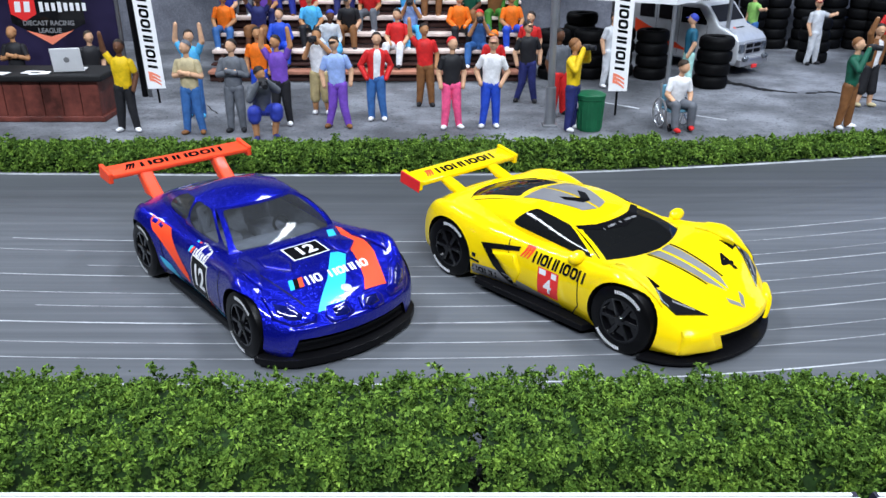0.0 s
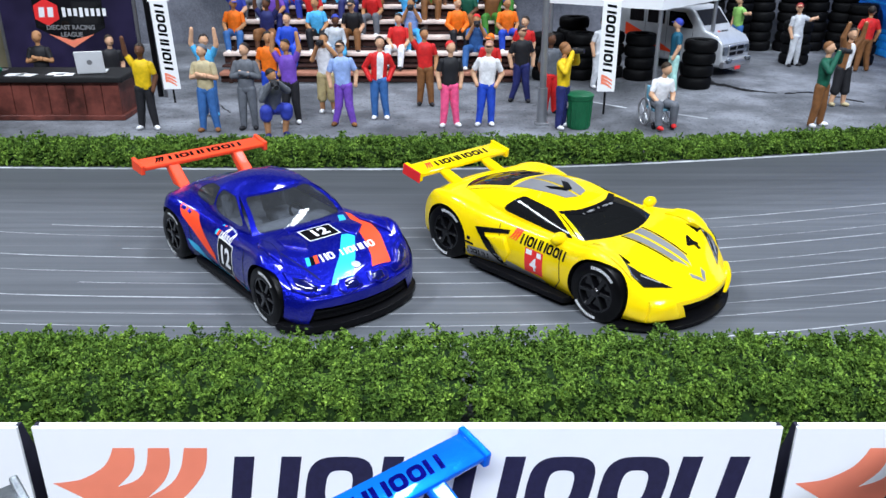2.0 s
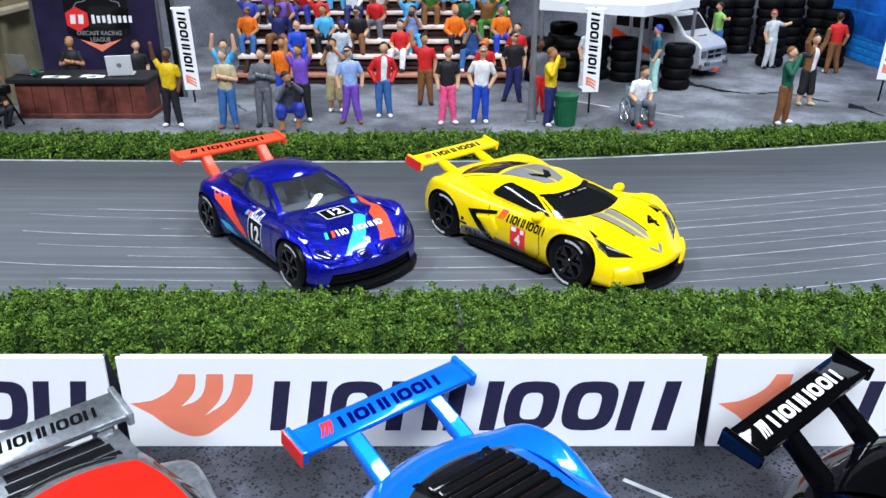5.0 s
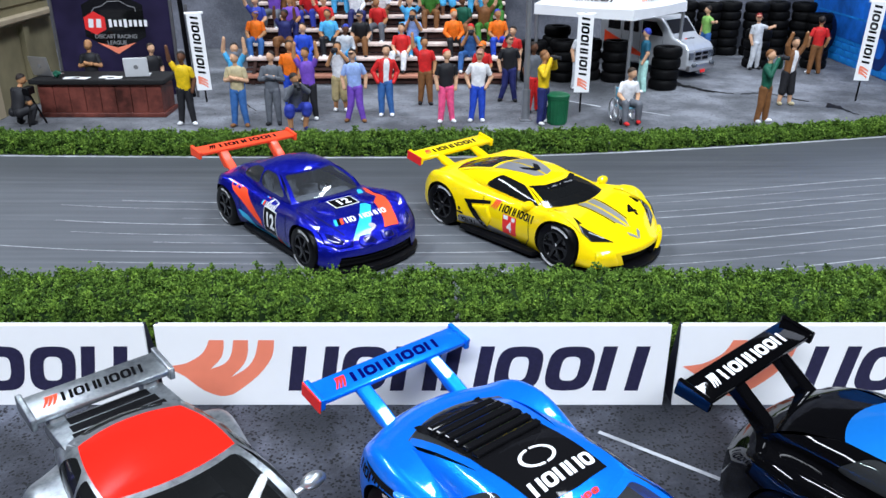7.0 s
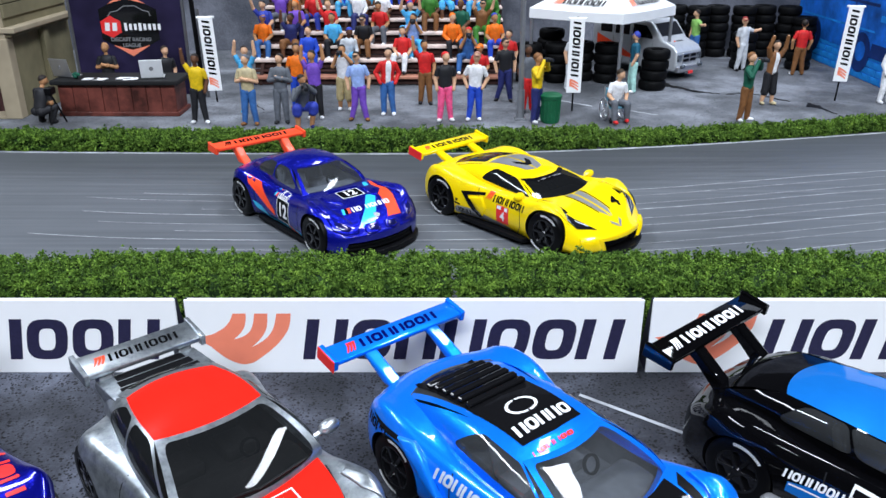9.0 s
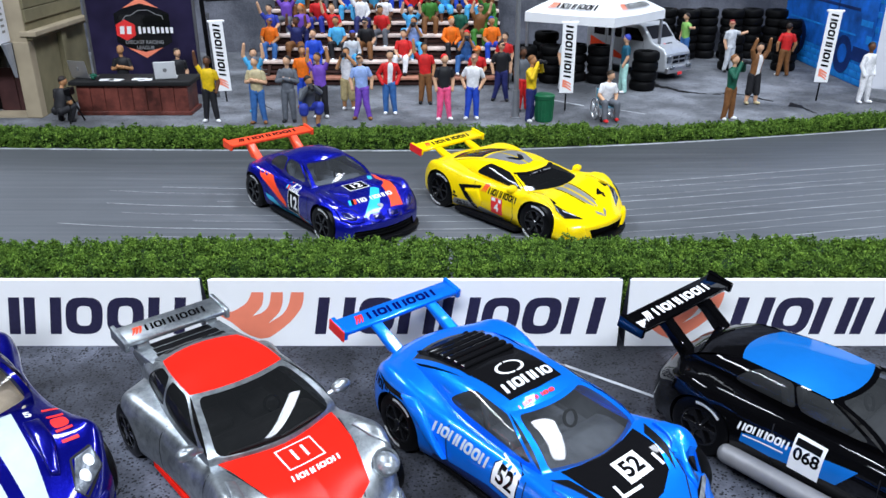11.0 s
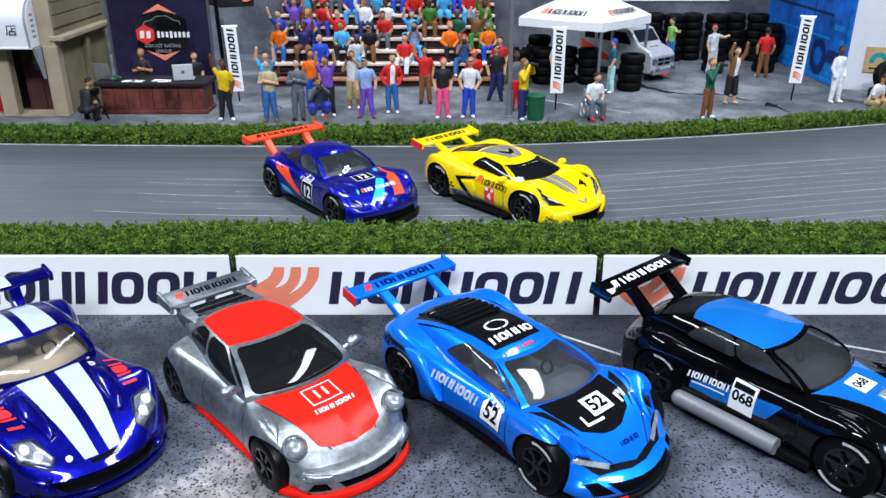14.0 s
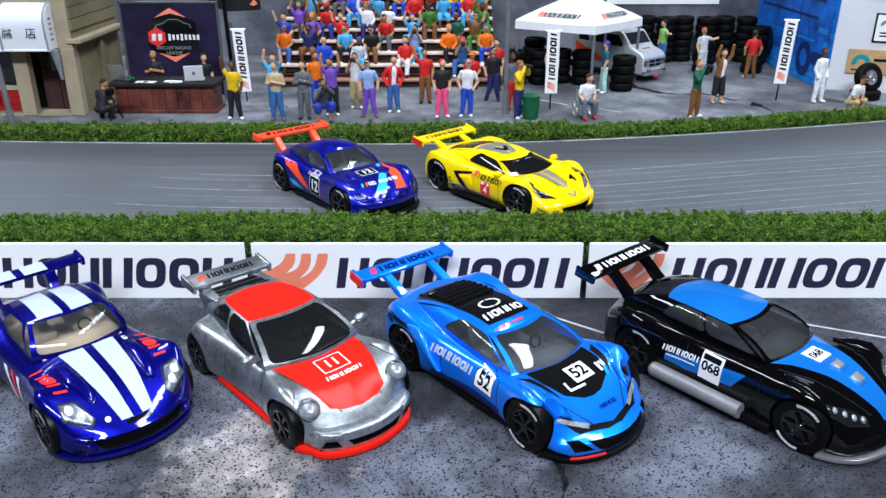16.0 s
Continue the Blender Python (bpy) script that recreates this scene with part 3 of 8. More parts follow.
def cabin_meshes(s):
    """Frame and panes of the greenhouse, and the roof."""
    low, high = loop_edges(s["belt"]), loop_edges(s["roof"])
    frame_bm = bmesh.new()
    panes = []
    kinds = ("windshield", "side_window", "rear_window", "side_window")
    for e in range(4):
        holes = s["panes"][("front", "side", "rear", "side")[e]]
        if e == 3:
            holes = [(1 - b, 1 - a, v0, v1) for a, b, v0, v1 in holes]
        ru, rv = s.get("corner", (0.05, 0.16)) if e % 2 else (0.05, 0.14)
        us = {*np.linspace(0, 1, 15).round(4).tolist()}
        vs = {-0.25, 0.0, 0.33, 0.5, 0.62, 1.0}
        for h in holes:
            us |= {round(h[k] + q * f * ru, 4) for k, q in ((0, 1), (1, -1)) for f in (0, 0.4, 1)}
            vs |= {round(h[k] + q * f * rv, 4) for k, q in ((2, 1), (3, -1)) for f in (0, 0.4, 1)}
        us, vs = sorted(us), sorted(vs)

        def soften(u, v):
            """Pulls the corners of each pane in to an arc."""
            for a, b, c, d in holes:
                eu, ev = min(u - a, b - u), min(v - c, d - v)
                if min(eu, ev) > -1e-4 and min(eu, ev) < 1e-4 and eu < ru - 1e-4 and ev < rv - 1e-4:
                    cu, cv = (ru - eu) / ru, (rv - ev) / rv
                    k = 1 / math.hypot(cu, cv)
                    nu, nv = ru - cu * k * ru, rv - cv * k * rv
                    return (a + nu if u - a < b - u else b - nu), (c + nv if v - c < d - v else d - nv)
            return u, v

        def spot(u, v):
            u, v = soften(u, v)
            a, b = low[e](u), high[e](u)
            if v < 0:
                return Vector((a.x, a.y, a.z + 10 * v))
            p = Vector((a.x + (b.x - a.x) * v**1.2, a.y + (b.y - a.y) * v**1.3, a.z + (b.z - a.z) * (1 - (1 - v) ** 1.3)))
            out = Vector(((1, 0, 0.3), (0, 1, 0.3), (-1, 0, 0.3), (0, -1, 0.3))[e])
            return p + out * s.get("swell", 0.5) * math.sin(math.pi * max(0, v))

        grids = {-1: frame_bm}
        for h in range(len(holes)):
            grids[h] = bmesh.new()
        for i in range(len(us) - 1):
            for j in range(len(vs) - 1):
                um, vm = (us[i] + us[i + 1]) / 2, (vs[j] + vs[j + 1]) / 2
                inside = next((h for h, (a, b, c, d) in enumerate(holes) if a < um < b and c < vm < d), -1)
                g = grids[inside]
                sink = Vector((0, 0, 0)) if inside < 0 else Vector(((-0.12, 0, 0), (0, -0.12, 0), (0.12, 0, 0), (0, 0.12, 0))[e])
                g.faces.new([g.verts.new(spot(us[a], vs[b]) + sink) for a, b in ((i, j), (i + 1, j), (i + 1, j + 1), (i, j + 1))])
        panes += [(kinds[e], grids[h]) for h in range(len(holes))]
    for g in [frame_bm] + [p[1] for p in panes]:
        bmesh.ops.remove_doubles(g, verts=g.verts[:], dist=0.01)
        bmesh.ops.recalc_face_normals(g, faces=g.faces[:])
    roof_bm = bmesh.new()
    f, l, r, q = high
    n = 12
    grid = {}
    for i in range(n + 1):
        for j in range(n + 1):
            u, v = i / n, j / n  # u from right to left, v from front to rear
            p = f(u) * (1 - v) + r(1 - u) * v + q(1 - v) * (1 - u) + l(v) * u - (f(0) * (1 - u) * (1 - v) + f(1) * u * (1 - v) + r(1) * (1 - u) * v + r(0) * u * v)
            p.z += s.get("crown", 0.7) * (1 - (2 * u - 1) ** 2) * (1 - (2 * v - 1) ** 2) ** 0.5
            grid[i, j] = roof_bm.verts.new(p)
    for i in range(n):
        for j in range(n):
            roof_bm.faces.new((grid[i, j], grid[i + 1, j], grid[i + 1, j + 1], grid[i, j + 1]))
    bmesh.ops.recalc_face_normals(roof_bm, faces=roof_bm.faces[:])
    floor_bm = bmesh.new()
    ring = []
    for e in low:
        ring += [e(k / 10) for k in range(10)]
    floor_bm.faces.new([floor_bm.verts.new((p.x * 0.96, p.y * 0.92, s["belt"][6] - s.get("deep", 4.6) + 0.12)) for p in ring])
    return frame_bm, panes, roof_bm, floor_bm


def wheel(parent, x, y, r, w, rim_mat, lettered, spokes=6):
    """Tyre with rounded shoulders; rim with a dish, spokes and hub; two arcs of white print on the sidewall."""
    side = -1 if y < 0 else 1
    m = Matrix.Translation((x, y, r)) @ (Matrix.Identity(4) if side < 0 else Matrix.Rotation(math.pi, 4, "Z"))
    ri = r * 0.64
    t = lathe([(ri, -w / 2 + 0.25), (ri + 0.2, -w / 2), (r - 0.7, -w / 2), (r - 0.15, -w / 2 + 0.35), (r, -w / 2 + 0.9), (r, w / 2 - 0.9), (r - 0.15, w / 2 - 0.35), (r - 0.7, w / 2), (ri, w / 2)], 40, axis="y", close=True)
    tyre = part("wheel", t, C_TYRE, parent, smooth=40, matrix=m)
    d = lathe([(ri, 0.0), (ri, w / 2 - 0.1), (ri - 0.35, w / 2 - 0.1), (ri - 0.4, w / 2 - 0.9), (0.01, w / 2 - 1.0)], 32, axis="y")
    for k in range(spokes):
        a = 2 * math.pi * k / spokes
        sp = box(0.7, ri - 0.2, -w / 2 + 0.15, -w / 2 + 0.95, -0.38, 0.38, 0.12, 1)
        merge(d, sp, Matrix.Rotation(a, 4, "Y"))
    merge(d, lathe([(0.95, -0.1), (0.95, 0.25), (0.7, 0.5), (0.01, 0.55)], 14), Matrix.Translation((0, -w / 2 + 0.35, 0)) @ Matrix.Rotation(math.pi / 2, 4, "X"))
    part("rim", d, rim_mat, tyre, smooth=35, matrix=m)
    if lettered and side < 0:
        for a0 in (0.75, 3.75):
            arc = bmesh.new()
            for k in range(15):
                a, b = a0 + k * 0.072, a0 + k * 0.072 + 0.05
                pts = [(r - 1.3, a), (r - 0.72, a), (r - 0.72, b), (r - 1.3, b)]
                arc.faces.new([arc.verts.new((rr * math.cos(q), -w / 2 - 0.03, rr * math.sin(q))) for rr, q in pts])
            part("tyre_print", arc, C_WHITE, tyre, "white print on the sidewall", matrix=m)
    return tyre


def text_mesh(text, size, shear=0.0, bold=0.03):
    cu = bpy.data.curves.new("writing", "FONT")
    cu.body, cu.size, cu.shear, cu.align_x, cu.align_y, cu.offset = text, size, shear, "CENTER", "CENTER", bold * size
    ob = new("writing", cu)
    bpy.context.view_layer.update()
    me = bpy.data.meshes.new_from_object(ob.evaluated_get(bpy.context.evaluated_depsgraph_get()))
    own = bmesh.new()
    own.from_mesh(me)
    bpy.data.objects.remove(ob)
    bpy.data.curves.remove(cu)
    bpy.data.meshes.remove(me)
    return own


def poly_mesh(*polys):
    own = bmesh.new()
    for pts in polys:
        own.faces.new([own.verts.new((a, b, 0)) for a, b in pts])
    return own


def rect(x, y, w, h, lean=0.0, skew=0.0):
    """Corners of a rectangle round x, y, turned by lean degrees; skew slants it."""
    c, s = math.cos(radians(lean)), math.sin(radians(lean))
    pts = [(-w / 2 - skew * h / 2, -h / 2), (w / 2 - skew * h / 2, -h / 2), (w / 2 + skew * h / 2, h / 2), (-w / 2 + skew * h / 2, h / 2)]
    return [(x + a * c - b * s, y + a * s + b * c) for a, b in pts]


def word_bars(x, y, w, h, lean=0.0, n=7):
    """A maker's word as plain slanted shapes: twin bars and rounded loops, one of them for each sign."""
    out = []
    c, s = math.cos(radians(lean)), math.sin(radians(lean))
    step = w / n
    skew = 0.16
    thick = min(step * 0.27, h * 0.30)

    def put(pts, u):
        out.append([(x + (u + a + skew * b) * c - b * s, y + (u + a + skew * b) * s + b * c) for a, b in pts])

    for k in range(n):
        u = -w / 2 + step * (k + 0.5)
        p, q = step * 0.45, h / 2
        if k in (1, 4, 5):
            # a rounded loop in two halves
            def side(pw, qh, sd, steps=12):
                """Half of a squarish oval, from foot to top."""
                turn = [-math.pi / 2 + math.pi * i / steps for i in range(steps + 1)]
                return [(sd * pw * abs(math.cos(t)) ** 0.62, qh * math.copysign(abs(math.sin(t)) ** 0.62, math.sin(t))) for t in turn]

            for sd in (-1, 1):
                put((side(p, q, sd) + side(p - thick, q - thick * 0.85, sd)[::-1])[::sd], u)
        else:
            for sd in (-1, 1):
                m = sd * (p - thick / 2)
                put([(m - thick / 2, -q), (m + thick / 2, -q), (m + thick / 2, q), (m - thick / 2, q)], u)
    return out


def flame(x, y, w, h, lean=0.0):
    """Three curved strips that swing up from a common foot."""
    c, s = math.cos(radians(lean)), math.sin(radians(lean))
    out = []
    for k in range(3):
        lo, hi = [], []
        for i in range(9):
            u = i / 8
            a = -0.5 + 0.30 * k + 0.42 * math.sin(u * math.pi / 2) * (1 - 0.12 * k)
            thick = 0.26 * (0.55 + 0.45 * u)
            b = -0.5 + 0.18 * k * (1 - u) * 0 + u
            lo.append((a * w, b * h))
            hi.append(((a + thick) * w, b * h))
        out.append(lo + hi[::-1])
    return [[(x + a * c - b * s, y + a * s + b * c) for a, b in pts] for pts in out]


def mouth(nose, bow, pts, depth=0.8):
    """A shallow recess to be cut into the front: an outline of (y, z), its floor bowed like the nose."""
    lo, hi = min(p[0] for p in pts), max(p[0] for p in pts)
    ring = list(zip(pts, pts[1:] + pts[:1]))

    def edges(y):
        zs = [a[1] + (b[1] - a[1]) * (y - a[0]) / (b[0] - a[0]) for a, b in ring if abs(b[0] - a[0]) > 1e-6 and min(a[0], b[0]) - 1e-6 <= y <= max(a[0], b[0]) + 1e-6]
        return min(zs), max(zs)

    def build():
        own = bmesh.new()
        cols = []
        n = max(4, int((hi - lo) / 1.2))
        for i in range(n + 1):
            y = lo + (hi - lo) * min(max(i / n, 0.002), 0.998)
            z0, z1 = edges(y)
            z1 = max(z1, z0 + 0.05)
            back = nose - bow * (y / 15) ** 2 - depth
            cols.append([own.verts.new(q) for q in ((back, y, z0), (nose + 3, y, z0), (nose + 3, y, z1), (back, y, z1))])
        for a, b in zip(cols, cols[1:]):
            for k in range(4):
                own.faces.new((a[k], b[k], b[(k + 1) % 4], a[(k + 1) % 4]))
        own.faces.new(cols[0])
        own.faces.new(cols[-1])
        bmesh.ops.recalc_face_normals(own, faces=own.faces[:])
        return own

    return build


def seam(car, tree, line, side, width=0.24):
    """A thin dark panel gap along a line."""
    polys = []
    for (a, b), (c, d) in zip(line, line[1:]):
        l = math.hypot(c - a, d - b)
        nx, ny = -(d - b) / l * width / 2, (c - a) / l * width / 2
        polys.append([(a + nx, b + ny), (c + nx, d + ny), (c - nx, d - ny), (a - nx, b - ny)])
    return decal(car, tree, poly_mesh(*polys), side, C_SEAM, "panel_gap", 0.05)


AXES = {"top": (Matrix.Identity(4), Vector((0, 0, -1))),
        "right": (Matrix.Rotation(math.pi / 2, 4, "X"), Vector((0, 1, 0))),
        "front": (Matrix.Rotation(math.pi / 2, 4, "Z") @ Matrix.Rotation(math.pi / 2, 4, "X"), Vector((-1, 0, 0)))}


LENGTH = 0.94  # prints are drawn for a 1:60 length


def islands(own):
    """One bmesh for each face of a flat drawing."""
    out = []
    for f in own.faces:
        one = bmesh.new()
        one.faces.new([one.verts.new(v.co) for v in f.verts])
        out.append(one)
    own.free()
    return out


def bars(parent, polys, material, matrix):
    """A printed word: each bar a part of its own."""
    for pts in polys:
        part("word_bar", poly_mesh(pts), material, parent, matrix=matrix)


def decal(parent, tree, own, side, material, name, lift=0.07, label="", turn=None):
    """Lays a flat drawing onto the car, along one of the axes, and clear of its skin by lift."""
    if name == "maker_word":
        for bar in islands(own):
            decal(parent, tree, bar, side, material, "word_bar", lift, label, turn)
        return None
    if turn is not None:
        own.transform(turn)
    bmesh.ops.triangulate(own, faces=own.faces[:])
    for _ in range(4):
        long = [e for e in own.edges if e.calc_length() > 1.3]
        if not long:
            break
        bmesh.ops.subdivide_edges(own, edges=long, cuts=1)
        bmesh.ops.triangulate(own, faces=[f for f in own.faces if len(f.verts) > 3])
    base, way = AXES[side]
    if side != "front":
        own.transform(Matrix.Diagonal((LENGTH, 1, 1, 1)))
    gone = []
    for v in own.verts:
        p = base @ v.co
        hit, normal, _, _ = tree.ray_cast(p - way * 100, way)
        if hit is None:
            gone.append(v)
        else:
            v.co = hit + (normal if normal.dot(way) < 0 else -normal) * lift
    bmesh.ops.delete(own, geom=gone, context="VERTS")
    for f in own.faces:
        f.normal_update()
        if f.normal.dot(way) > 0:
            f.normal_flip()
    return part(name, own, material, parent, label, smooth=180)


def emboss(car, tree, pts, side, material, name, height=0.5, label="", under=0.35, inset=0.35):
    """A raised pad on the skin: an outline laid on it, drawn out by height, with a sloping rim."""
    base, way = AXES[side]
    n = len(pts)
    cx_, cy_ = sum(p[0] for p in pts) / n, sum(p[1] for p in pts) / n
    dense = []
    for (a, b), (c, d) in zip(pts, pts[1:] + pts[:1]):
        k = max(1, int(math.hypot(c - a, d - b) / 0.9))
        dense += [(a + (c - a) * i / k, b + (d - b) * i / k) for i in range(k)]
    size = sum(math.hypot(a - cx_, b - cy_) for a, b in dense) / len(dense)
    own = bmesh.new()
    rings = []
    for shrink, lift in ((0, -under), (0, height * 0.45), (inset * 0.4, height * 0.85), (inset, height), (size * 0.45, height * 1.12), (size * 0.8, height * 1.18)):
        f = max(0.1, 1 - shrink / size)
        ring = []
        for a, b in dense:
            p = base @ Vector((cx_ + (a - cx_) * f, cy_ + (b - cy_) * f, 0))
            hit, normal, _, _ = tree.ray_cast(p - way * 100, way)
            if hit is None:
                hit, normal, _, _ = tree.find_nearest(p - way * 12)
            normal = normal if normal.dot(way) < 0 else -normal
            ring.append(own.verts.new(hit + normal * lift))
        rings.append(ring)
    m = len(dense)
    for a, b in zip(rings, rings[1:]):
        for i in range(m):
            own.faces.new((a[i], a[(i + 1) % m], b[(i + 1) % m], b[i]))
    own.faces.new(rings[-1])
    bmesh.ops.recalc_face_normals(own, faces=own.faces[:])
    return part(name, own, material, car, label, smooth=60)


def make_car(s, m, label):
    car = thing("toy_car", label, "toy car", "die-cast toy cars", m=m)
    r, hw = s["r"], s["hw"]
    own = body_mesh(s)
    cutters = bmesh.new()
    for x in (s["xf"], s["xr"]):
        for sd in (-1, 1):
            tube((x, sd * (hw - 5.2), r + 0.1), (x, sd * (hw + 4), r + 0.1), r + 0.45, n=36, bm=cutters)
    for c in s.get("cuts", []):
        merge(cutters, c())
    # the cockpit is hollow down to its floor
    hollow = s["belt"][6] - s.get("deep", 4.6)
    ring = [e(k / 8) for e in loop_edges(s["belt"]) for k in range(8)]
    mid = sum((p.x for p in ring)) / len(ring)
    pit = prism([(mid + (p.x - mid) * 0.95, p.y * 0.93) for p in ring], 14, "z", lo=hollow)
    for f in pit.faces:
        f.material_index = 1
    merge(cutters, pit)
    own, mats = cut(own, cutters, s["paint"], C_PLASTIC, s["cabin"])
    frame_bm, panes, roof_bm, floor_bm = cabin_meshes(s)
    me = bpy.data.meshes.new("tmp")
    own.to_mesh(me)
    hull = bmesh.new()
    hull.from_mesh(me)
    bpy.data.meshes.remove(me)
    low_tree = BVHTree.FromBMesh(hull)
    hull.free()
    skin = bmesh.new()
    for b in (own, frame_bm, roof_bm, *[p[1] for p in panes]):
        me = bpy.data.meshes.new("tmp")
        b.to_mesh(me)
        skin.from_mesh(me)
        bpy.data.meshes.remove(me)
    tree = BVHTree.FromBMesh(skin)
    skin.free()
    part("body", own, mats, car, smooth=38)
    part("cabin_frame", frame_bm, s.get("frame_paint", s["paint"]), car, smooth=50)
    part("roof", roof_bm, s.get("roof_paint", s["paint"]), car, s.get("roof_label", ""), smooth=50)
    for name, bm in panes:
        part(name, bm, s["glass"], car, s.get("glass_label", "tinted plastic window"), smooth=60)
    inside = part("cabin_tub", floor_bm, s["cabin"], car)
    bx, bz = s["belt"][0], s["belt"][6]
    sx = s.get("seat_at", 17.5)
    for y in (-4.4, 4.4):
        seat = box(bx - sx, bx - sx + 6, y - 2.7, y + 2.7, hollow, hollow + 2.4, 0.7)
        merge(seat, box(-0.9, 0.9, y - 2.7, y + 2.7, 0, 6.0, 0.8), Matrix.Translation((bx - sx, 0, hollow + 1.2)) @ Matrix.Rotation(-0.28, 4, "Y"))
        if s.get("deep", 4.6) > 3:
            merge(seat, box(-0.8, 0.8, y - 1.5, y + 1.5, 5.6, 8.0, 0.6), Matrix.Translation((bx - sx, 0, hollow + 1.2)) @ Matrix.Rotation(-0.28, 4, "Y"))
        part("seat", seat, s["cabin"], inside, smooth=40)
    dash = prism([(bx - 7.5, hollow + 1.0), (bx - 6.8, bz - 0.9), (bx - 4.0, bz - 0.2), (bx + 1.4, bz - 0.6), (bx + 1.4, hollow + 1.0)], 2 * s["belt"][1] * 0.84, "y", 0.5, lo=-s["belt"][1] * 0.84)
    part("dashboard", dash, s.get("dash", s["cabin"]), inside, smooth=40)
    ring = lathe([(1.25, -0.22), (1.65, -0.22), (1.65, 0.22), (1.25, 0.22)], 18, axis="x", close=True)
    part("steering_wheel", ring, C_PLASTIC, inside, matrix=Matrix.Translation((bx - 8.6, 4.4, bz - 0.8)) @ Matrix.Rotation(-0.45, 4, "Y"), smooth=40)
    if s.get("cage"):
        for y in (-6.2, 6.2):
            part("roll_bar", tube((bx - 18, y, hollow), (s["roof"][0] - 7, y * 0.85, s["roof"][6] - 0.6), 0.45, n=8), s["cabin"], inside, smooth=60)
        part("roll_bar", tube((bx - 18, -6.2, bz + 1.5), (bx - 18, 6.2, bz + 1.5), 0.4, n=8), s["cabin"], inside, smooth=60)
    part("base_plate", box(s["rear"] + 3, s["nose"] - 4, -hw + 3.5, hw - 3.5, 1.3, s["bottom"] + 1.2, 0.4), C_PLASTIC, car, "black plastic base")
    for x in (s["xf"], s["xr"]):
        for sd in (-1, 1):
            wheel(car, x, sd * (hw - s.get("sunk", 1.7)), r, 4.0, s.get("rim", C_RIM), s.get("lettered", True))
    if "wing" in s:
        wx, wz, span, chord, tilt, mt, sup, feet = s["wing"]
        blade = box(-chord / 2, chord / 2, -span, span, -0.5, 0.5, 0.35)
        wing = part("wing", blade, mt, car, s.get("wing_label", ""), smooth=40, matrix=Matrix.Translation((wx, 0, wz)) @ Matrix.Rotation(radians(tilt), 4, "Y"))
        for sd in (-1, 1):
            part("wing_end_plate", prism([(-chord * 0.55, -1.7), (chord * 0.55, -1.2), (chord * 0.55, 0.9), (-chord * 0.55, 1.1)], 0.9, "y", 0.2), s.get("end_paint", mt), wing, matrix=Matrix.Translation((wx, sd * span - 0.45, wz)) @ Matrix.Rotation(radians(tilt), 4, "Y"))
            fx, fz = feet
            leg = prism([(wx - 1.9, wz - 0.3), (wx + 2.2, wz - 0.3), (wx * 0.4 + fx * 0.6 + 1.6, wz * 0.45 + fz * 0.55), (fx + 3.0, fz - 0.4), (fx - 1.6, fz - 0.4), (wx * 0.5 + fx * 0.5 - 1.5, wz * 0.5 + fz * 0.5)], 2.6, "y", 0.45)
            part("wing_support", leg, mt, wing, matrix=Matrix.Translation((0, sd * sup - 1.3, 0)))
    if "splitter" in s:
        z0, th, over, mt = s["splitter"]
        side = []
        for x in np.linspace(s["xf"] + r + 0.5, s["nose"], 10).tolist():
            w = (wave(x, s["width"]) + s.get("flare", 0.7)) * (1 - 0.10 * max(0, 1 - (s["nose"] - x) / 1.8) ** 2) - s.get("tuck", 0.8) * 0.6
            front = max(0, (x - s["bow_from"]) / (s["nose"] - s["bow_from"])) ** 1.5 * s["bow"]
            side.append((x - front * (w / 15) ** 2 + over * 0.5, w + over * 0.4))
        end = side[-1][1]
        nose = [(s["nose"] + s.get("chin", 0.5) * 0.6 + over - s["bow"] * (y / 15) ** 2, y) for y in np.linspace(end, -end, 17)[1:-1].tolist()]
        part("front_splitter", prism(side + nose + [(a, -b) for a, b in side[::-1]], th, "z", 0.15, lo=z0), mt, car, s.get("splitter_label", ""), smooth=40)
    if "skirt" in s:
        xa, xb, out, z0, th, mt = s["skirt"]
        for sd in (-1, 1):
            pts = [(xa, sd * 11.5), (xa + 1.5, sd * (13.6 + out)), (xb - 1.5, sd * (13.6 + out)), (xb, sd * 11.5)][::sd]
            part("side_skirt", prism(pts, th, "z", 0.15, lo=z0), mt, car)
    for mx, my, mz in s.get("mirrors", []):
        for sd in (-1, 1):
            mb = ball((0, 0, 0), 1.0, 14, (1.15, 1.9, 1.15))
            tube((0, -sd * 0.8, -0.2), (-0.3, -sd * 2.6, -0.9), 0.45, bm=mb)
            part("side_mirror", mb, s["paint"], car, smooth=60, matrix=Matrix.Translation((mx, sd * my, mz)))
    return car, low_tree, tree

# ---- boards and hedges in place ----
for x, w in ((-239.3, 92.7), (-144.9, 92.8), (-50.3, 92.6), (44.0, 92.7), (138.4, 92.7), (233, 92.7)):
    board(x, w)
for x0, x1 in ((-215, -78.5), (-77.8, 3.6), (4.2, 150), (150.6, 215)):
    hedge("long green foam hedge between boards and track", x0, x1, lambda x: 71.0 + 0.6 * math.sin(x * 0.05), lambda x: 86.3 + 0.5 * math.sin(x * 0.09), FG, 11.6 if x0 > -215 else 10.8, int((x1 - x0) * 560), 0.36)
for x0, x1, tall, deep in ((-360, -120, 5.4, 10.4), (-119.5, 60, 5.9, 10.8), (60.5, 360, 4.0, 9.0)):
    hedge("low green foam hedge along the far track edge", x0, x1, lambda x: back_edge(x) + 0.3, lambda x: back_edge(x) + deep, 0, tall, int((x1 - x0) * 170), 0.50, 1.6)

QUARTER = Matrix.Rotation(math.pi / 2, 4, "Z")


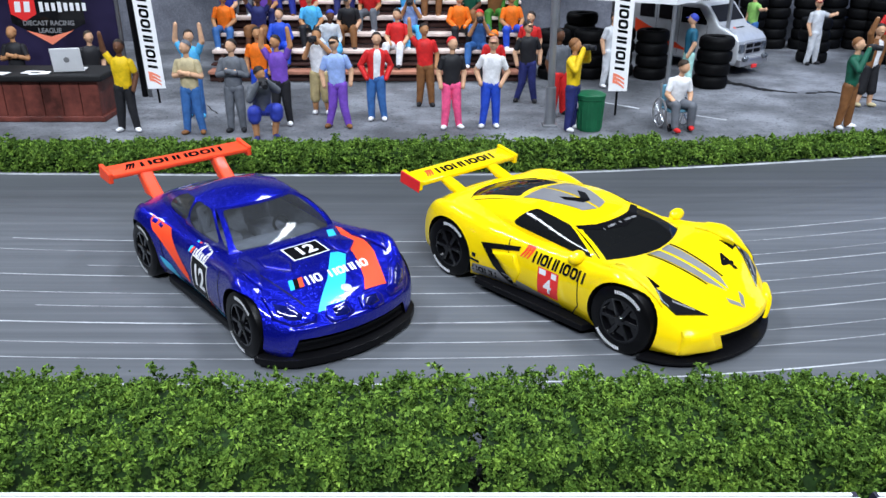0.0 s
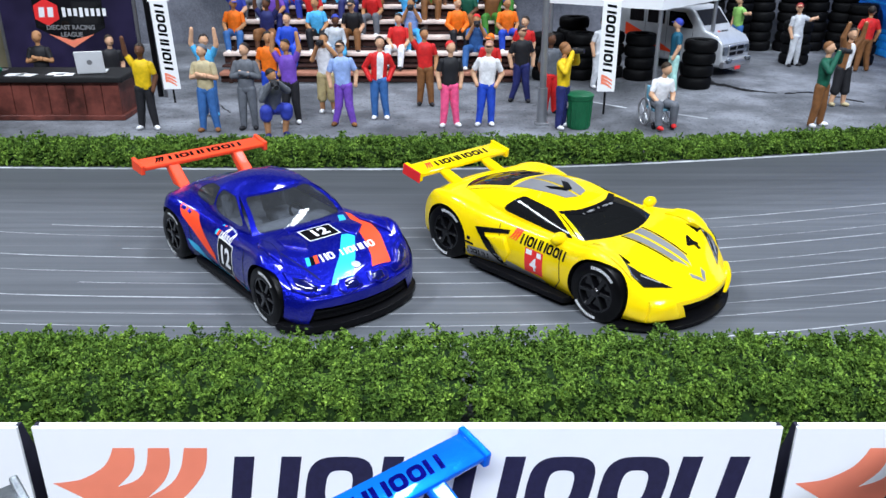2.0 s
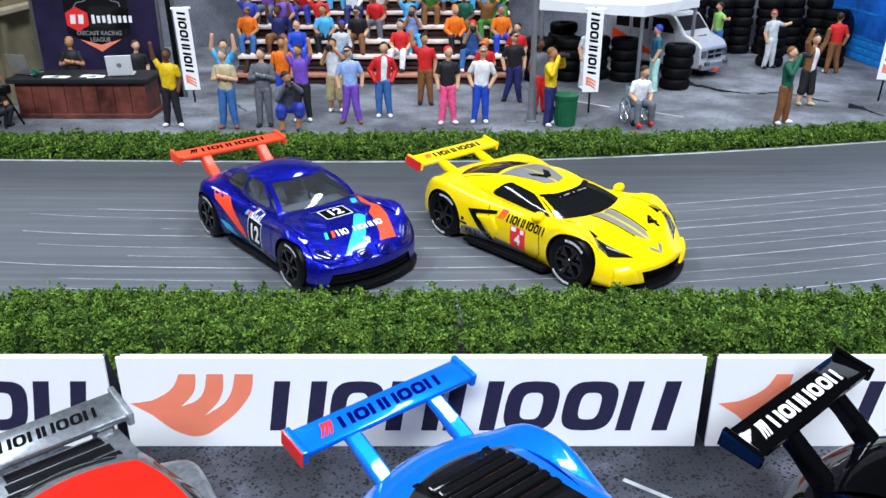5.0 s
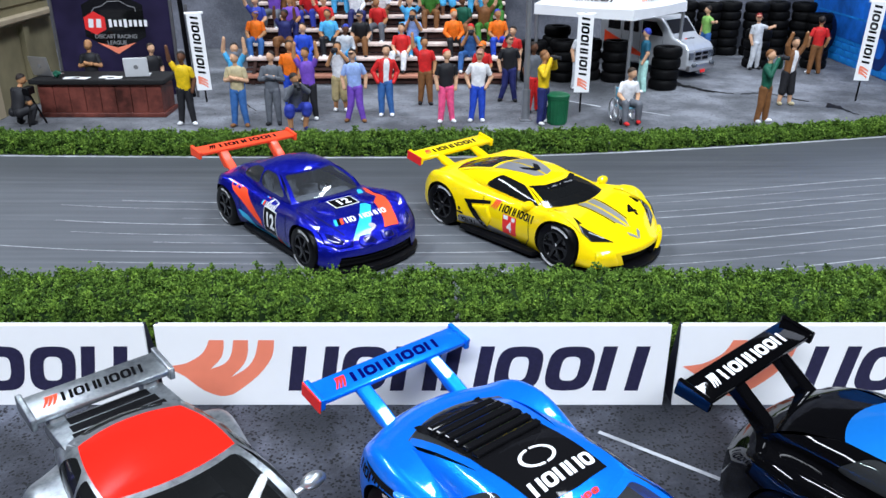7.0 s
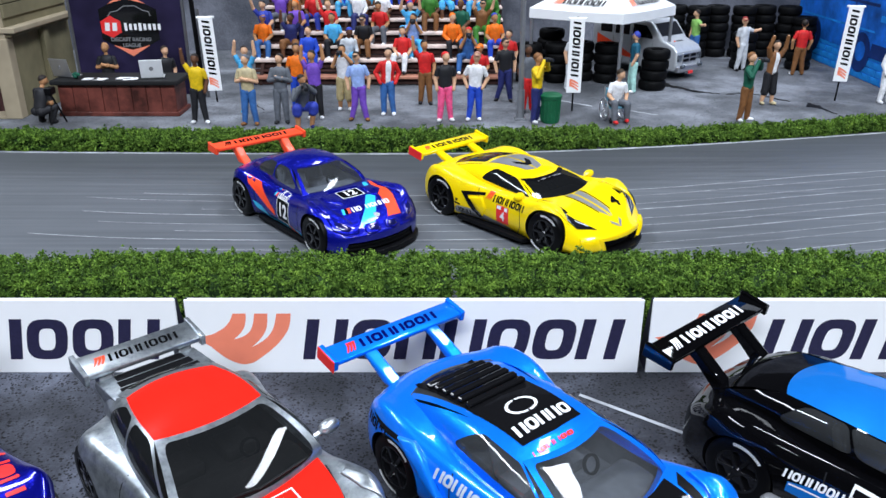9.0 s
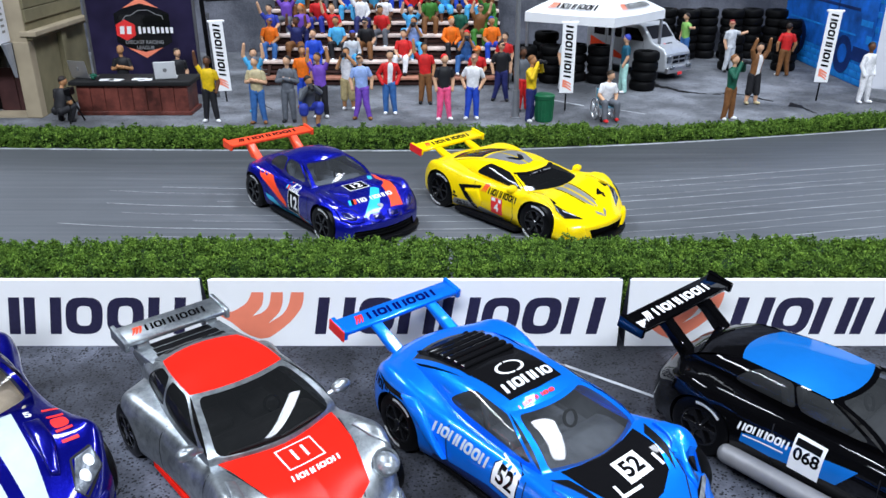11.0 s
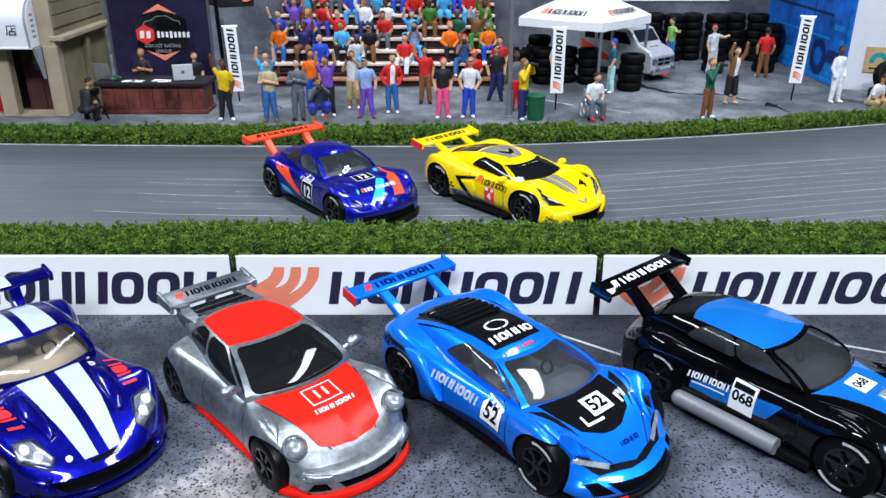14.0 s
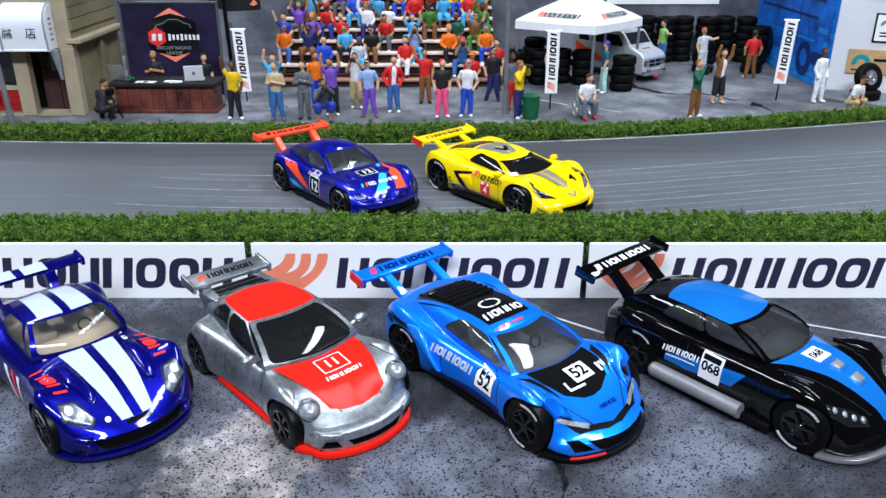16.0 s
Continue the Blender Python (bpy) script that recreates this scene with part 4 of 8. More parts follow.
def place(x, y, lean=0.0, top=False):
    m = Matrix.Translation((x, y, 0)) @ Matrix.Rotation(radians(lean), 4, "Z")
    return m @ QUARTER if top else m


def lamp(car, tree, pts, side, material, label, name="headlight", lift=0.18):
    decal(car, tree, poly_mesh(pts), side, material, name, lift, label)


def mirror(pts):
    return [(a, -b) for a, b in pts][::-1]


def lay(car, tree, pts, side, material, name, lift=0.09, label=""):
    """A print whose outline is given in the car's own millimetres."""
    return decal(car, tree, poly_mesh([(a / LENGTH, b) for a, b in pts]), side, material, name, lift, label)


def number_plate(car, tree, text, x, y, w, h, size, side, back, ink, lean=0.0, top=False, edge=None):
    """A race number on its square field."""
    if edge is not None:
        decal(car, tree, poly_mesh(rect(0, 0, w + 0.5, h + 0.5)), side, edge, "number_border", 0.06, turn=place(x, y, lean, top))
    decal(car, tree, poly_mesh(rect(0, 0, w, h)), side, back, "number_field", 0.09, turn=place(x, y, lean, top))
    decal(car, tree, text_mesh(text, size), side, ink, "race_number", 0.13, turn=place(x, y, lean, top))


def blue_racer():
    s = dict(r=5.5, hw=14.9, xf=19.05, xr=-19.85, rear=-29.5, nose=29.8, bottom=2.0, bow=4.5, bow_from=15, tail_from=-19, tail=3, paint=C_BLUE, glass=G_CLEAR, cabin=C_GREYCABIN,
             glass_label="clear plastic window", rim=C_RIM, cage=True, sunk=1.9, swell=0.5, crown=1.3, corner=(0.08, 0.3), panes={"front": [(0.05, 0.95, 0.04, 0.93)], "side": [(0.05, 0.45, 0.10, 0.90), (0.475, 0.84, 0.14, 0.90)], "rear": [(0.12, 0.88, 0.1, 0.9)]},
             deck=[(-29.61, 11.5), (-27.73, 13.6), (-20.68, 13.9), (-14.1, 13.5), (4.7, 12.9), (10.34, 12.7), (18.8, 11.6), (26.32, 9.6), (29.61, 7.6)],
             shoulder=[(-29.61, 11.2), (-24.44, 13.0), (-19.74, 13.4), (-11.28, 12), (3.76, 11.6), (13.16, 12.4), (18.8, 12.7), (25.38, 9.9), (29.61, 7.0)],
             width=[(-29.61, 12.6), (-24.44, 14.4), (-19.74, 15.1), (-11.28, 13.4), (0.0, 13.1), (11.28, 13.9), (19.27, 15.2), (25.38, 14.6), (29.61, 13.4)],
             belt=(7.4, 10.3, -22, 9.4, 2.6, 2, 12.2, 0.4, 13.2, 1.0), roof=(-2.2, 7.5, -14.5, 7.0, 1.2, 1, 17.0, 0.5, 17.1, 0.4),
             wing=(-34.6, 16.9, 14.9, 4.9, 8, C_ORANGE, 7.8, (-29.6, 12.6)), wing_label="orange-red plastic rear wing",
             cuts=[mouth(29.8, 4.5, [(-11.2, 1.5), (11.2, 1.5), (10.4, 4.9), (-10.4, 4.9)], 0.7)],
             splitter=(0.6, 1.3, 1.0, C_PLASTIC), splitter_label="black plastic front splitter", skirt=(-14, 14, 0.0, 1.0, 1.2, C_PLASTIC))
    car, tree, roof_tree = make_car(s, at(-32.5, 134.2, 0.3, -49.5), "dark metallic blue toy race coupe with orange wing, number 12")
    lay(car, tree, [(9.4, 7.5), (9.5, 8.8), (15.0, 6.6), (15.2, 4.8)], "top", C_SKY, "stripe", 0.07, "sky blue stripe")
    lay(car, tree, [(17.2, 3.2), (17.9, 5.8), (24.3, 1.4), (28.3, -1.9), (27.8, -6.2), (23.1, -1.3)], "top", C_SKY, "stripe", 0.07, "sky blue stripe")
    lay(car, tree, [(8.2, 10.1), (12.3, 10.8), (20.5, 9.8), (27.0, 7.4), (27.3, 2.9), (25.3, 4.3), (21.6, 5.8), (16.0, 7.2)], "top", C_ORANGE, "stripe", 0.07, "orange-red stripe")
    number_plate(car, tree, "12", 15.1, 0.2, 6.4, 4.3, 3.9, "top", C_INK, C_WHITE, top=True, edge=C_WHITE)
    decal(car, tree, poly_mesh(*word_bars(0, 0, 7.6, 1.9, n=5)), "top", C_WHITE, "maker_word", 0.12, turn=place(23.5, 3.4, 0, True))
    decal(car, tree, poly_mesh(*word_bars(0, 0, 3.0, 2.1, n=2)), "top", C_WHITE, "maker_word", 0.12, turn=place(23.5, -3.2, 0, True))
    for k, c in enumerate((C_SKY, C_INK, C_ORANGE)):
        decal(car, tree, poly_mesh(rect(0, 0, 0.8, 2.2, 0, 0.35)), "top", c, "maker_stripe", 0.1, turn=place(23.4, -7.2 + 0.85 * k, 0, True))
    number_plate(car, tree, "12", 2.6, 7.2, 6.6, 6.0, 5.2, "right", C_INK, C_WHITE, edge=C_WHITE, lean=-1)
    decal(car, tree, poly_mesh(*word_bars(2.2, 11.2, 5.6, 1.5, -1, n=5)), "right", C_WHITE, "maker_word", 0.1)
    for k, c in enumerate((C_SKY, C_ORANGE)):
        decal(car, tree, poly_mesh(rect(-2.2 + 0.8 * k, 11.2, 0.7, 1.5, 0, 0.3)), "right", c, "maker_stripe", 0.1)
    lay(car, tree, [(-16.6, 13.1), (-13.0, 12.3), (-10.6, 12.0), (-9.2, 10.1), (-2.3, 6.2), (-2.2, 4.6), (-5.9, 6.0), (-12.3, 9.4), (-15.0, 11.0)][::-1], "right", C_ORANGE, "stripe", 0.07, "orange-red side flash")
    lay(car, tree, [(5.4, 4.4), (12.0, 2.6), (5.4, 2.8)], "right", C_ORANGE, "stripe", 0.10, "orange-red side flash")
    lay(car, tree, [(-13.3, 6.5), (-9.4, 5.8), (-5.5, 3.3), (11.5, 4.2), (11.5, 2.5), (-6.0, 2.4), (-12.0, 4.6)][::-1], "right", C_SKY, "stripe", 0.09, "sky blue side stripe")
    for sd in (1, -1):
        kidney = emboss(car, tree, [(a, sd * b) for a, b in ((27.6, 4.6), (28.0, 1.0), (29.6, 0.7), (30.2, 2.4), (29.6, 4.9), (28.6, 5.4))], "top", C_BLUE, "grille_surround", 0.5)
        emboss(kidney, tree, [(a, sd * b) for a, b in ((28.2, 4.2), (28.5, 1.6), (29.4, 1.3), (29.7, 2.4), (29.3, 4.2))], "top", C_BLUELENS, "grille_mesh", 0.62, inset=0.2)
        pod = emboss(car, tree, [(a, sd * b) for a, b in ((22.4, 12.7), (24.1, 10.0), (26.9, 8.2), (27.9, 6.4), (28.6, 7.0), (27.4, 10.4), (25.4, 12.8))], "top", C_BLUE, "headlight_pod", 0.5)
        emboss(pod, tree, [(a, sd * b) for a, b in ((23.8, 11.9), (25.0, 10.2), (27.2, 8.4), (27.5, 9.0), (26.6, 10.8), (25.2, 12.0))], "top", C_BLUELENS, "headlight_lens", 0.66, "dark blue lens", inset=0.25)
        emboss(car, tree, [(a, sd * b) for a, b in ((12.4, 4.6), (12.8, 8.2), (16.4, 8.6), (19.2, 5.4), (17.0, 4.2))], "top", C_BLUE, "hood_bulge", 0.45)
        emboss(car, tree, [(a, sd * b) for a, b in ((10.4, 10.2), (14.0, 12.6), (18.6, 12.9), (21.4, 11.8), (18.0, 10.4), (14.0, 9.7))], "top", C_BLUE, "fender_crease", 0.5)
    lay(car, tree, [(26.0 + 0.8 * math.cos(a), 0.3 + 0.9 * math.sin(a)) for a in np.linspace(0, 2 * math.pi, 13)[:-1]], "top", C_SILVER, "badge", 0.16, "round silver badge")
    for z in (2.6, 3.8):
        part("grille_bar", prism([(29.6 - 0.02 * y * y, y) for y in range(-10, 11)] + [(28.8 - 0.02 * y * y, y) for y in range(10, -11, -1)], 0.35, "z", lo=z), C_PLASTIC, car)
    part("hood_scoop", prism([(8.9, -4.2), (8.9, 4.2), (11.4, 4.8), (11.4, -4.8)], 0.9, "z", 0.25, lo=12.0), C_BLUE, car, smooth=40)
    wing_word(car, s)
    for line in (((-14, 12), (-12.5, 5), (-11.5, 3.2), (10.5, 3.0), (12, 6), (11.5, 11.4)), ):
        seam(car, tree, line, "right")
    for line in (((12.2, -11.5), (20, -10.2), (28, -7.5)), ((12.2, 11.5), (20, 10.2), (28, 7.5))):
        seam(car, tree, line, "top")
    return car


def wing_word(car, s, ink=None, tip=None, mark=None):
    """The maker's word on top of the rear wing, in plain bars."""
    wx, wz, span, chord, tilt, *_ = s["wing"]
    m = Matrix.Translation((wx, 0, wz)) @ Matrix.Rotation(radians(tilt), 4, "Y") @ Matrix.Translation((0, 0, 0.56)) @ QUARTER
    bars(car, word_bars(0.8, 0, span * 1.2, min(chord, 4.8) * 0.46), ink or C_INK, m)
    part("maker_mark", poly_mesh(*flame(-span * 0.70, 0, min(chord, 4.8) * 0.5, min(chord, 4.8) * 0.5)), mark or ink or C_INK, car, matrix=m)


def yellow_racer():
    s = dict(r=5.8, hw=16.0, xf=19.25, xr=-20.05, rear=-32.4, nose=32.5, bottom=2.0, bow=5.5, bow_from=15, tail_from=-21, tail=3, paint=C_YELLOW, glass=G_DARK, cabin=C_DARKCABIN,
             glass_label="near-black tinted window", swell=0.25, crown=0.7, panes={"front": [(0.035, 0.965, 0.03, 0.90)], "side": [(0.05, 0.60, 0.05, 0.93)], "rear": [(0.1, 0.9, 0.12, 0.95)]},
             deck=[(-32.02, 10.6), (-28.8, 12.8), (-20.68, 13.6), (-9.4, 13.0), (3.76, 12), (11.28, 11.9), (18.8, 11.5), (27.26, 9.4), (31.96, 6.8)],
             shoulder=[(-32.02, 10.2), (-26.38, 13.4), (-18.8, 14.0), (-8.46, 12.3), (3.76, 11.8), (12.22, 12.3), (18.8, 13.2), (25.38, 10.8), (31.96, 6.0)],
             width=[(-31.02, 13.8), (-25.38, 15.6), (-18.8, 16.4), (-6.58, 15.0), (7.52, 14.9), (18.8, 16.3), (26.32, 15.6), (31.96, 14)],
             belt=(12.8, 11.6, -22, 10.0, 3.0, 4, 11.0, 0.8, 12.9, 1.2), roof=(2.4, 8.0, -10, 7.2, 1.5, 2.5, 14.9, 0.6, 15.8, 0.5),
             wing=(-33.4, 15.4, 13.6, 5.2, 10, C_YELLOW, 6.5, (-27.2, 13.2)), wing_label="yellow rear wing with red tips", end_paint=C_YELLOW,
             cuts=[mouth(32.5, 5.5, [(-5.6, 1.5), (5.6, 1.5), (7.2, 4.9), (-7.2, 4.9)], 1.6)],
             splitter=(0.6, 0.6, 0.9, C_PLASTIC), splitter_label="black plastic front splitter", skirt=(-14, 14, 3.0, 1.2, 1.1, C_PLASTIC), mirrors=[(9.0, 14.6, 12.8)])
    car, tree, roof_tree = make_car(s, at(26.5, 136.0, 0.3, -47.6), "glossy yellow toy race car with grey stripe, number 4")
    for sd in (1, -1):
        decal(car, tree, poly_mesh([(14.6, sd * 0.35), (14.2, sd * 3.0), (27, sd * 1.9), (30, sd * 0.35)]), "top", C_GREYINK, "stripe", label="grey hood stripe")
        decal(car, tree, poly_mesh([(14.2, sd * 3.3), (14.2, sd * 3.7), (27.5, sd * 2.5), (27.5, sd * 2.1)]), "top", C_INK, "stripe_edge")
        emboss(car, tree, [(a, sd * b) for a, b in ((22.2, 12.4), (24.2, 13.2), (26.6, 12.2), (29.4, 7.4), (27.2, 9.2), (24.6, 11.2))], "top", C_DARKLAMP, "headlight", 0.3, "dark smoked headlight")
        emboss(car, tree, [(sd * a, b) for a, b in ((13.2, 2.6), (7.4, 2.6), (8.4, 4.6), (8.8, 6.0), (12.6, 6.2))], "front", C_YELLOW, "front_cheek", 0.7)
        emboss(car, tree, [(a, sd * b) for a, b in ((14.6, 11.6), (15.4, 14.2), (20.0, 14.6), (25.0, 13.6), (20.4, 11.6))], "top", C_YELLOW, "fender_crease", 0.45)
    for sd in (1, -1):
        decal(car, tree, poly_mesh([(26.6, sd * 11.6), (26.9, sd * 11.7), (29.6, sd * 9.2), (29.4, sd * 9.1)]), "top", C_SILVER, "headlight_strip", 0.5, "bright strip in the headlight")
    decal(car, tree, text_mesh("4", 5.4), "top", C_INK, "race_number", 0.1, turn=place(25.6, 6.6, -12, True))
    decal(car, roof_tree, poly_mesh([(6.4, 0), (5.4, -4.5), (3.4, -8.0), (4.6, -8.4), (7.4, -4.6), (8.6, 0)], [(8.6, 0), (7.4, 4.6), (4.6, 8.4), (3.4, 8.0), (5.4, 4.5), (6.4, 0)]), "top", C_INK, "windshield_band", 0.1, "black band along the top of the windshield")
    decal(car, roof_tree, poly_mesh(*word_bars(0, 0, 9.5, 0.6, n=6)), "top", C_GREYINK, "maker_word", 0.14, turn=place(7.2, 0, 0, True))
    for sd in (1, -1):
        lay(car, tree, [(29.0, sd * 1.9), (29.9, sd * 2.0), (31.4, sd * 0.15), (30.6, sd * 0.15)], "top", C_GREYINK, "badge", 0.1, "grey badge on the nose")
    decal(car, tree, poly_mesh(rect(4.2, 6.5, 4.9, 4.9, -1)), "right", C_REDINK, "number_field", 0.08, "red field with white number")
    decal(car, tree, poly_mesh(rect(2.9, 8.3, 1.6, 1.0, -1), rect(5.6, 8.2, 1.2, 1.0, -1)), "right", C_WHITE, "number_check", 0.11)
    decal(car, tree, text_mesh("4", 3.6), "right", C_WHITE, "race_number", 0.12, turn=place(4.2, 5.9, -1))
    decal(car, tree, poly_mesh(*word_bars(6.4, 10.2, 12.4, 1.9, 0)), "right", C_INK, "maker_word", 0.1)
    decal(car, tree, poly_mesh(*flame(-1.5, 10.6, 2.6, 2.2, -1)), "right", C_ORANGE, "maker_mark", 0.1)
    lay(car, tree, [(-11.4, 9.7), (-2.8, 11.0), (-3.0, 10.2), (-9.0, 9.0)][::-1], "right", C_INK, "side_intake", 0.09, "black side intake edge")
    lay(car, tree, [(-11.4, 9.7), (-9.0, 9.0), (-6.3, 6.0), (-3.5, 3.2), (-5.0, 3.2), (-8.6, 5.9)][::-1], "right", C_INK, "side_intake", 0.09, "black side intake edge")
    emboss(car, tree, [(-8.6, 8.6), (-3.6, 9.6), (-2.2, 6.6), (-3.4, 4.2), (-5.6, 6.4)], "right", C_YELLOW, "side_scoop", 0.6)
    decal(car, tree, poly_mesh([(-15, 2.6), (-15, 5.0), (-8, 5.2), (6.8, 3.4), (6.8, 2.6)]), "right", C_GREYINK, "side_stripe", 0.08, "grey sill stripe")
    decal(car, tree, poly_mesh(*word_bars(-11.6, 4.0, 6.0, 1.2, -1, 4)), "right", C_INK, "maker_word", 0.12)
    decal(car, tree, poly_mesh(rect(-15.0, 7.0, 3.4, 0.8, -8), rect(-14.6, 5.9, 4.2, 0.5, -8)), "right", C_INK, "sponsor_mark", 0.1)
    for sd in (1, -1):
        decal(car, roof_tree, poly_mesh([(2.0, sd * 0.3), (1.0, sd * 3.2), (-5, sd * 5.2), (-11.4, sd * 6.0), (-11.4, sd * 0.3)]), "top", C_GREYINK, "roof_panel", 0.1, "grey roof panel")
    decal(car, roof_tree, poly_mesh([(-2.4, 0), (-5.4, 2.6), (-3.6, 2.9), (-0.8, 1.0), (-0.8, -1.0), (-3.6, -2.9), (-5.4, -2.6)]), "top", C_INK, "badge", 0.13, "dark badge on the roof")
    wx, wz = s["wing"][0], s["wing"][1]
    part("wing_tip", box(-2.9, 2.9, -14.3, -14.05, -1.5, 1.0, 0.15), C_REDINK, car, "red wing tip", matrix=Matrix.Translation((wx, 0, wz)) @ Matrix.Rotation(radians(10), 4, "Y"))
    wing_word(car, s, mark=C_ORANGE)
    for line in (((-6, 11.6), (-4.5, 4), (-3.5, 2.6), (9.5, 2.6), (11.5, 5), (11, 11)), ):
        seam(car, tree, line, "right")
    return car


def zinc_racer():
    s = dict(r=5.3, hw=14.9, xf=18.80, xr=-19.6, rear=-29.5, nose=31.6, bottom=1.7, bow=6.2, bow_from=13, tail_from=-15, tail=6, paint=C_ZINC, glass=G_SMOKE, cabin=C_UMBER,
             glass_label="smoked plastic window", corner=(0.08, 0.3), swell=0.6, crown=0.9, panes={"front": [(0.05, 0.95, 0.05, 0.93)], "side": [(0.05, 0.48, 0.06, 0.92), (0.51, 0.84, 0.06, 0.92)], "rear": [(0.12, 0.88, 0.1, 0.9)]},
             deck=[(-29.14, 8.6), (-27.26, 11.5), (-22.56, 13.8), (-11.28, 14), (7.52, 13.2), (13.16, 12), (20.68, 10.6), (26.79, 7.8), (28.67, 6)],
             shoulder=[(-29.14, 8), (-25.38, 11), (-19.74, 13.2), (-7.52, 12.2), (7.52, 11.6), (13.16, 12.6), (19.74, 12.9), (25.38, 10.2), (28.67, 6.4)],
             width=[(-29.14, 12), (-24.44, 14.4), (-18.8, 15.3), (-7.52, 13.9), (7.52, 13.6), (18.8, 14.9), (25.38, 13.8), (28.67, 12)],
             belt=(8.2, 12.0, -24.5, 9, 3.2, 3, 13.0, 0.3, 13.5, 1.0), roof=(-3.6, 8.8, -17.5, 7.4, 1.5, 2, 18.2, 0.4, 17.9, 0.5), roof_paint=C_RED, roof_label="glossy red roof",
             wing=(-30.0, 18.3, 10.3, 6.4, 6, C_ZINC, 7, (-26.5, 13.0)), wing_label="bare metal rear wing",
             cuts=[mouth(31.6, 6.2, [(-6.2, 2.6), (6.2, 2.6), (6.8, 4.2), (-6.8, 4.2)], 0.7), mouth(31.6, 6.2, [(7.8, 2.6), (11.6, 2.8), (11.4, 4.4), (8.0, 4.2)], 0.9), mouth(31.6, 6.2, [(-7.8, 2.6), (-8.0, 4.2), (-11.4, 4.4), (-11.6, 2.8)], 0.9)],
             splitter=(0.4, 1.4, 0.5, C_RED), splitter_label="red front lip", skirt=(-14, 14, 0.1, 0.7, 1.3, C_RED), mirrors=[(6.6, 14.6, 15.0)], lettered=False)
    car, tree, roof_tree = make_car(s, at(-31.3, 20.0, FG, -48.3), "bare metal toy coupe with red roof and hood, number 11")
    decal(car, tree, poly_mesh([(12.2, 0), (11.4, -5), (9.2, -10.8), (17.6, -9.4), (26.4, -7.0), (27.8, -4.5), (28.4, 0)], [(28.4, 0), (27.8, 4.5), (26.4, 7.0), (17.6, 9.4), (9.2, 10.8), (11.4, 5), (12.2, 0)]), "top", C_RED, "hood_panel", 0.14, "glossy red hood")
    for w, h, c in ((6.8, 5.2, C_WHITE), (6.3, 4.7, C_RED)):
        decal(car, tree, poly_mesh(rect(0, 0, w, h)), "top", c, "number_border", 0.2 if c is C_WHITE else 0.24, turn=place(15.6, 0.7, 0, True))
    decal(car, tree, text_mesh("11", 3.9, bold=0.012), "top", C_WHITE, "race_number", 0.3, turn=place(15.6, 0.7, 0, True))
    decal(car, tree, poly_mesh(*word_bars(0, 0, 9.0, 1.2)), "top", C_WHITE, "maker_word", 0.22, turn=place(20.0, 1.0, 0, True))
    for sd in (1, -1):
        h = ball((0, 0, 0), 2.1, 20, (1.15, 0.95, 0.8))
        hl = part("headlight", h, C_CLEARLAMP, car, "round clear headlight", smooth=180, matrix=Matrix.Translation((23.9, sd * 11.2, 9.9)))
        part("headlight_ring", lathe([(2.0, -0.3), (2.4, -0.3), (2.4, 0.3), (2.0, 0.3)], 24, close=True), C_ZINC, hl, smooth=60, matrix=Matrix.Translation((23.8, sd * 11.2, 10.0)) @ Matrix.Rotation(0.85, 4, "Y"))
    for y0, y1 in ((-9.0, -0.5), (-0.5, 8.0)):
        part("wiper", tube((11.0 - 0.02 * y0 * y0, y0, 13.7), (11.2 - 0.02 * y1 * y1, y1, 14.0), 0.22, n=6), C_PLASTIC, car)
    for sd in (1, -1):
        emboss(car, tree, [(sd * a, b) for a, b in ((11.8, 4.9), (7.6, 4.7), (7.6, 5.9), (11.4, 6.2))], "front", C_ZINC, "fog_lamp_bar", 0.5)
        emboss(car, tree, [(a, sd * b) for a, b in ((14.0, 12.4), (18.8, 13.6), (22.0, 13.4), (19.0, 11.6), (14.6, 11.0))], "top", C_ZINC, "fender_crease", 0.4)
    lid = part("engine_lid", prism([(-18.6, 17.3), (-18.6, 16.2), (-27.5, 14.2), (-29.0, 15.4), (-27.6, 16.6)], 17.6, "y", 0.35, lo=-8.8), C_ZINC, car, smooth=40)
    for k in range(3):
        part("lid_slot", box(-1.1, 0.9, -6.8 + 0.4 * k, 6.8 - 0.4 * k, -0.1, 0.14, 0.05, 1), C_PLASTIC, lid, "dark slot in the lid", matrix=Matrix.Translation((-20.9 - 2.5 * k, 0, 17.12 - 0.2 * k)) @ Matrix.Rotation(radians(-4), 4, "Y"))
    part("bumper_bar", prism([(31.4 - 0.0275 * y * y, y) for y in range(-12, 13)] + [(30.8 - 0.0275 * y * y, y) for y in range(12, -13, -1)], 0.7, "z", 0.12, lo=4.9), C_ZINC, car, smooth=50)
    wing_word(car, s, mark=C_ORANGE)
    for line in (((-6.5, 12.4), (-6, 5), (-5, 3.2), (9.5, 3.2), (11.2, 6), (10.6, 12)), ):
        seam(car, tree, line, "right")
    for line in (((12, -10.6), (20, -8.8), (28, -5)), ((12, 10.6), (20, 8.8), (28, 5))):
        seam(car, tree, line, "top")
    return car


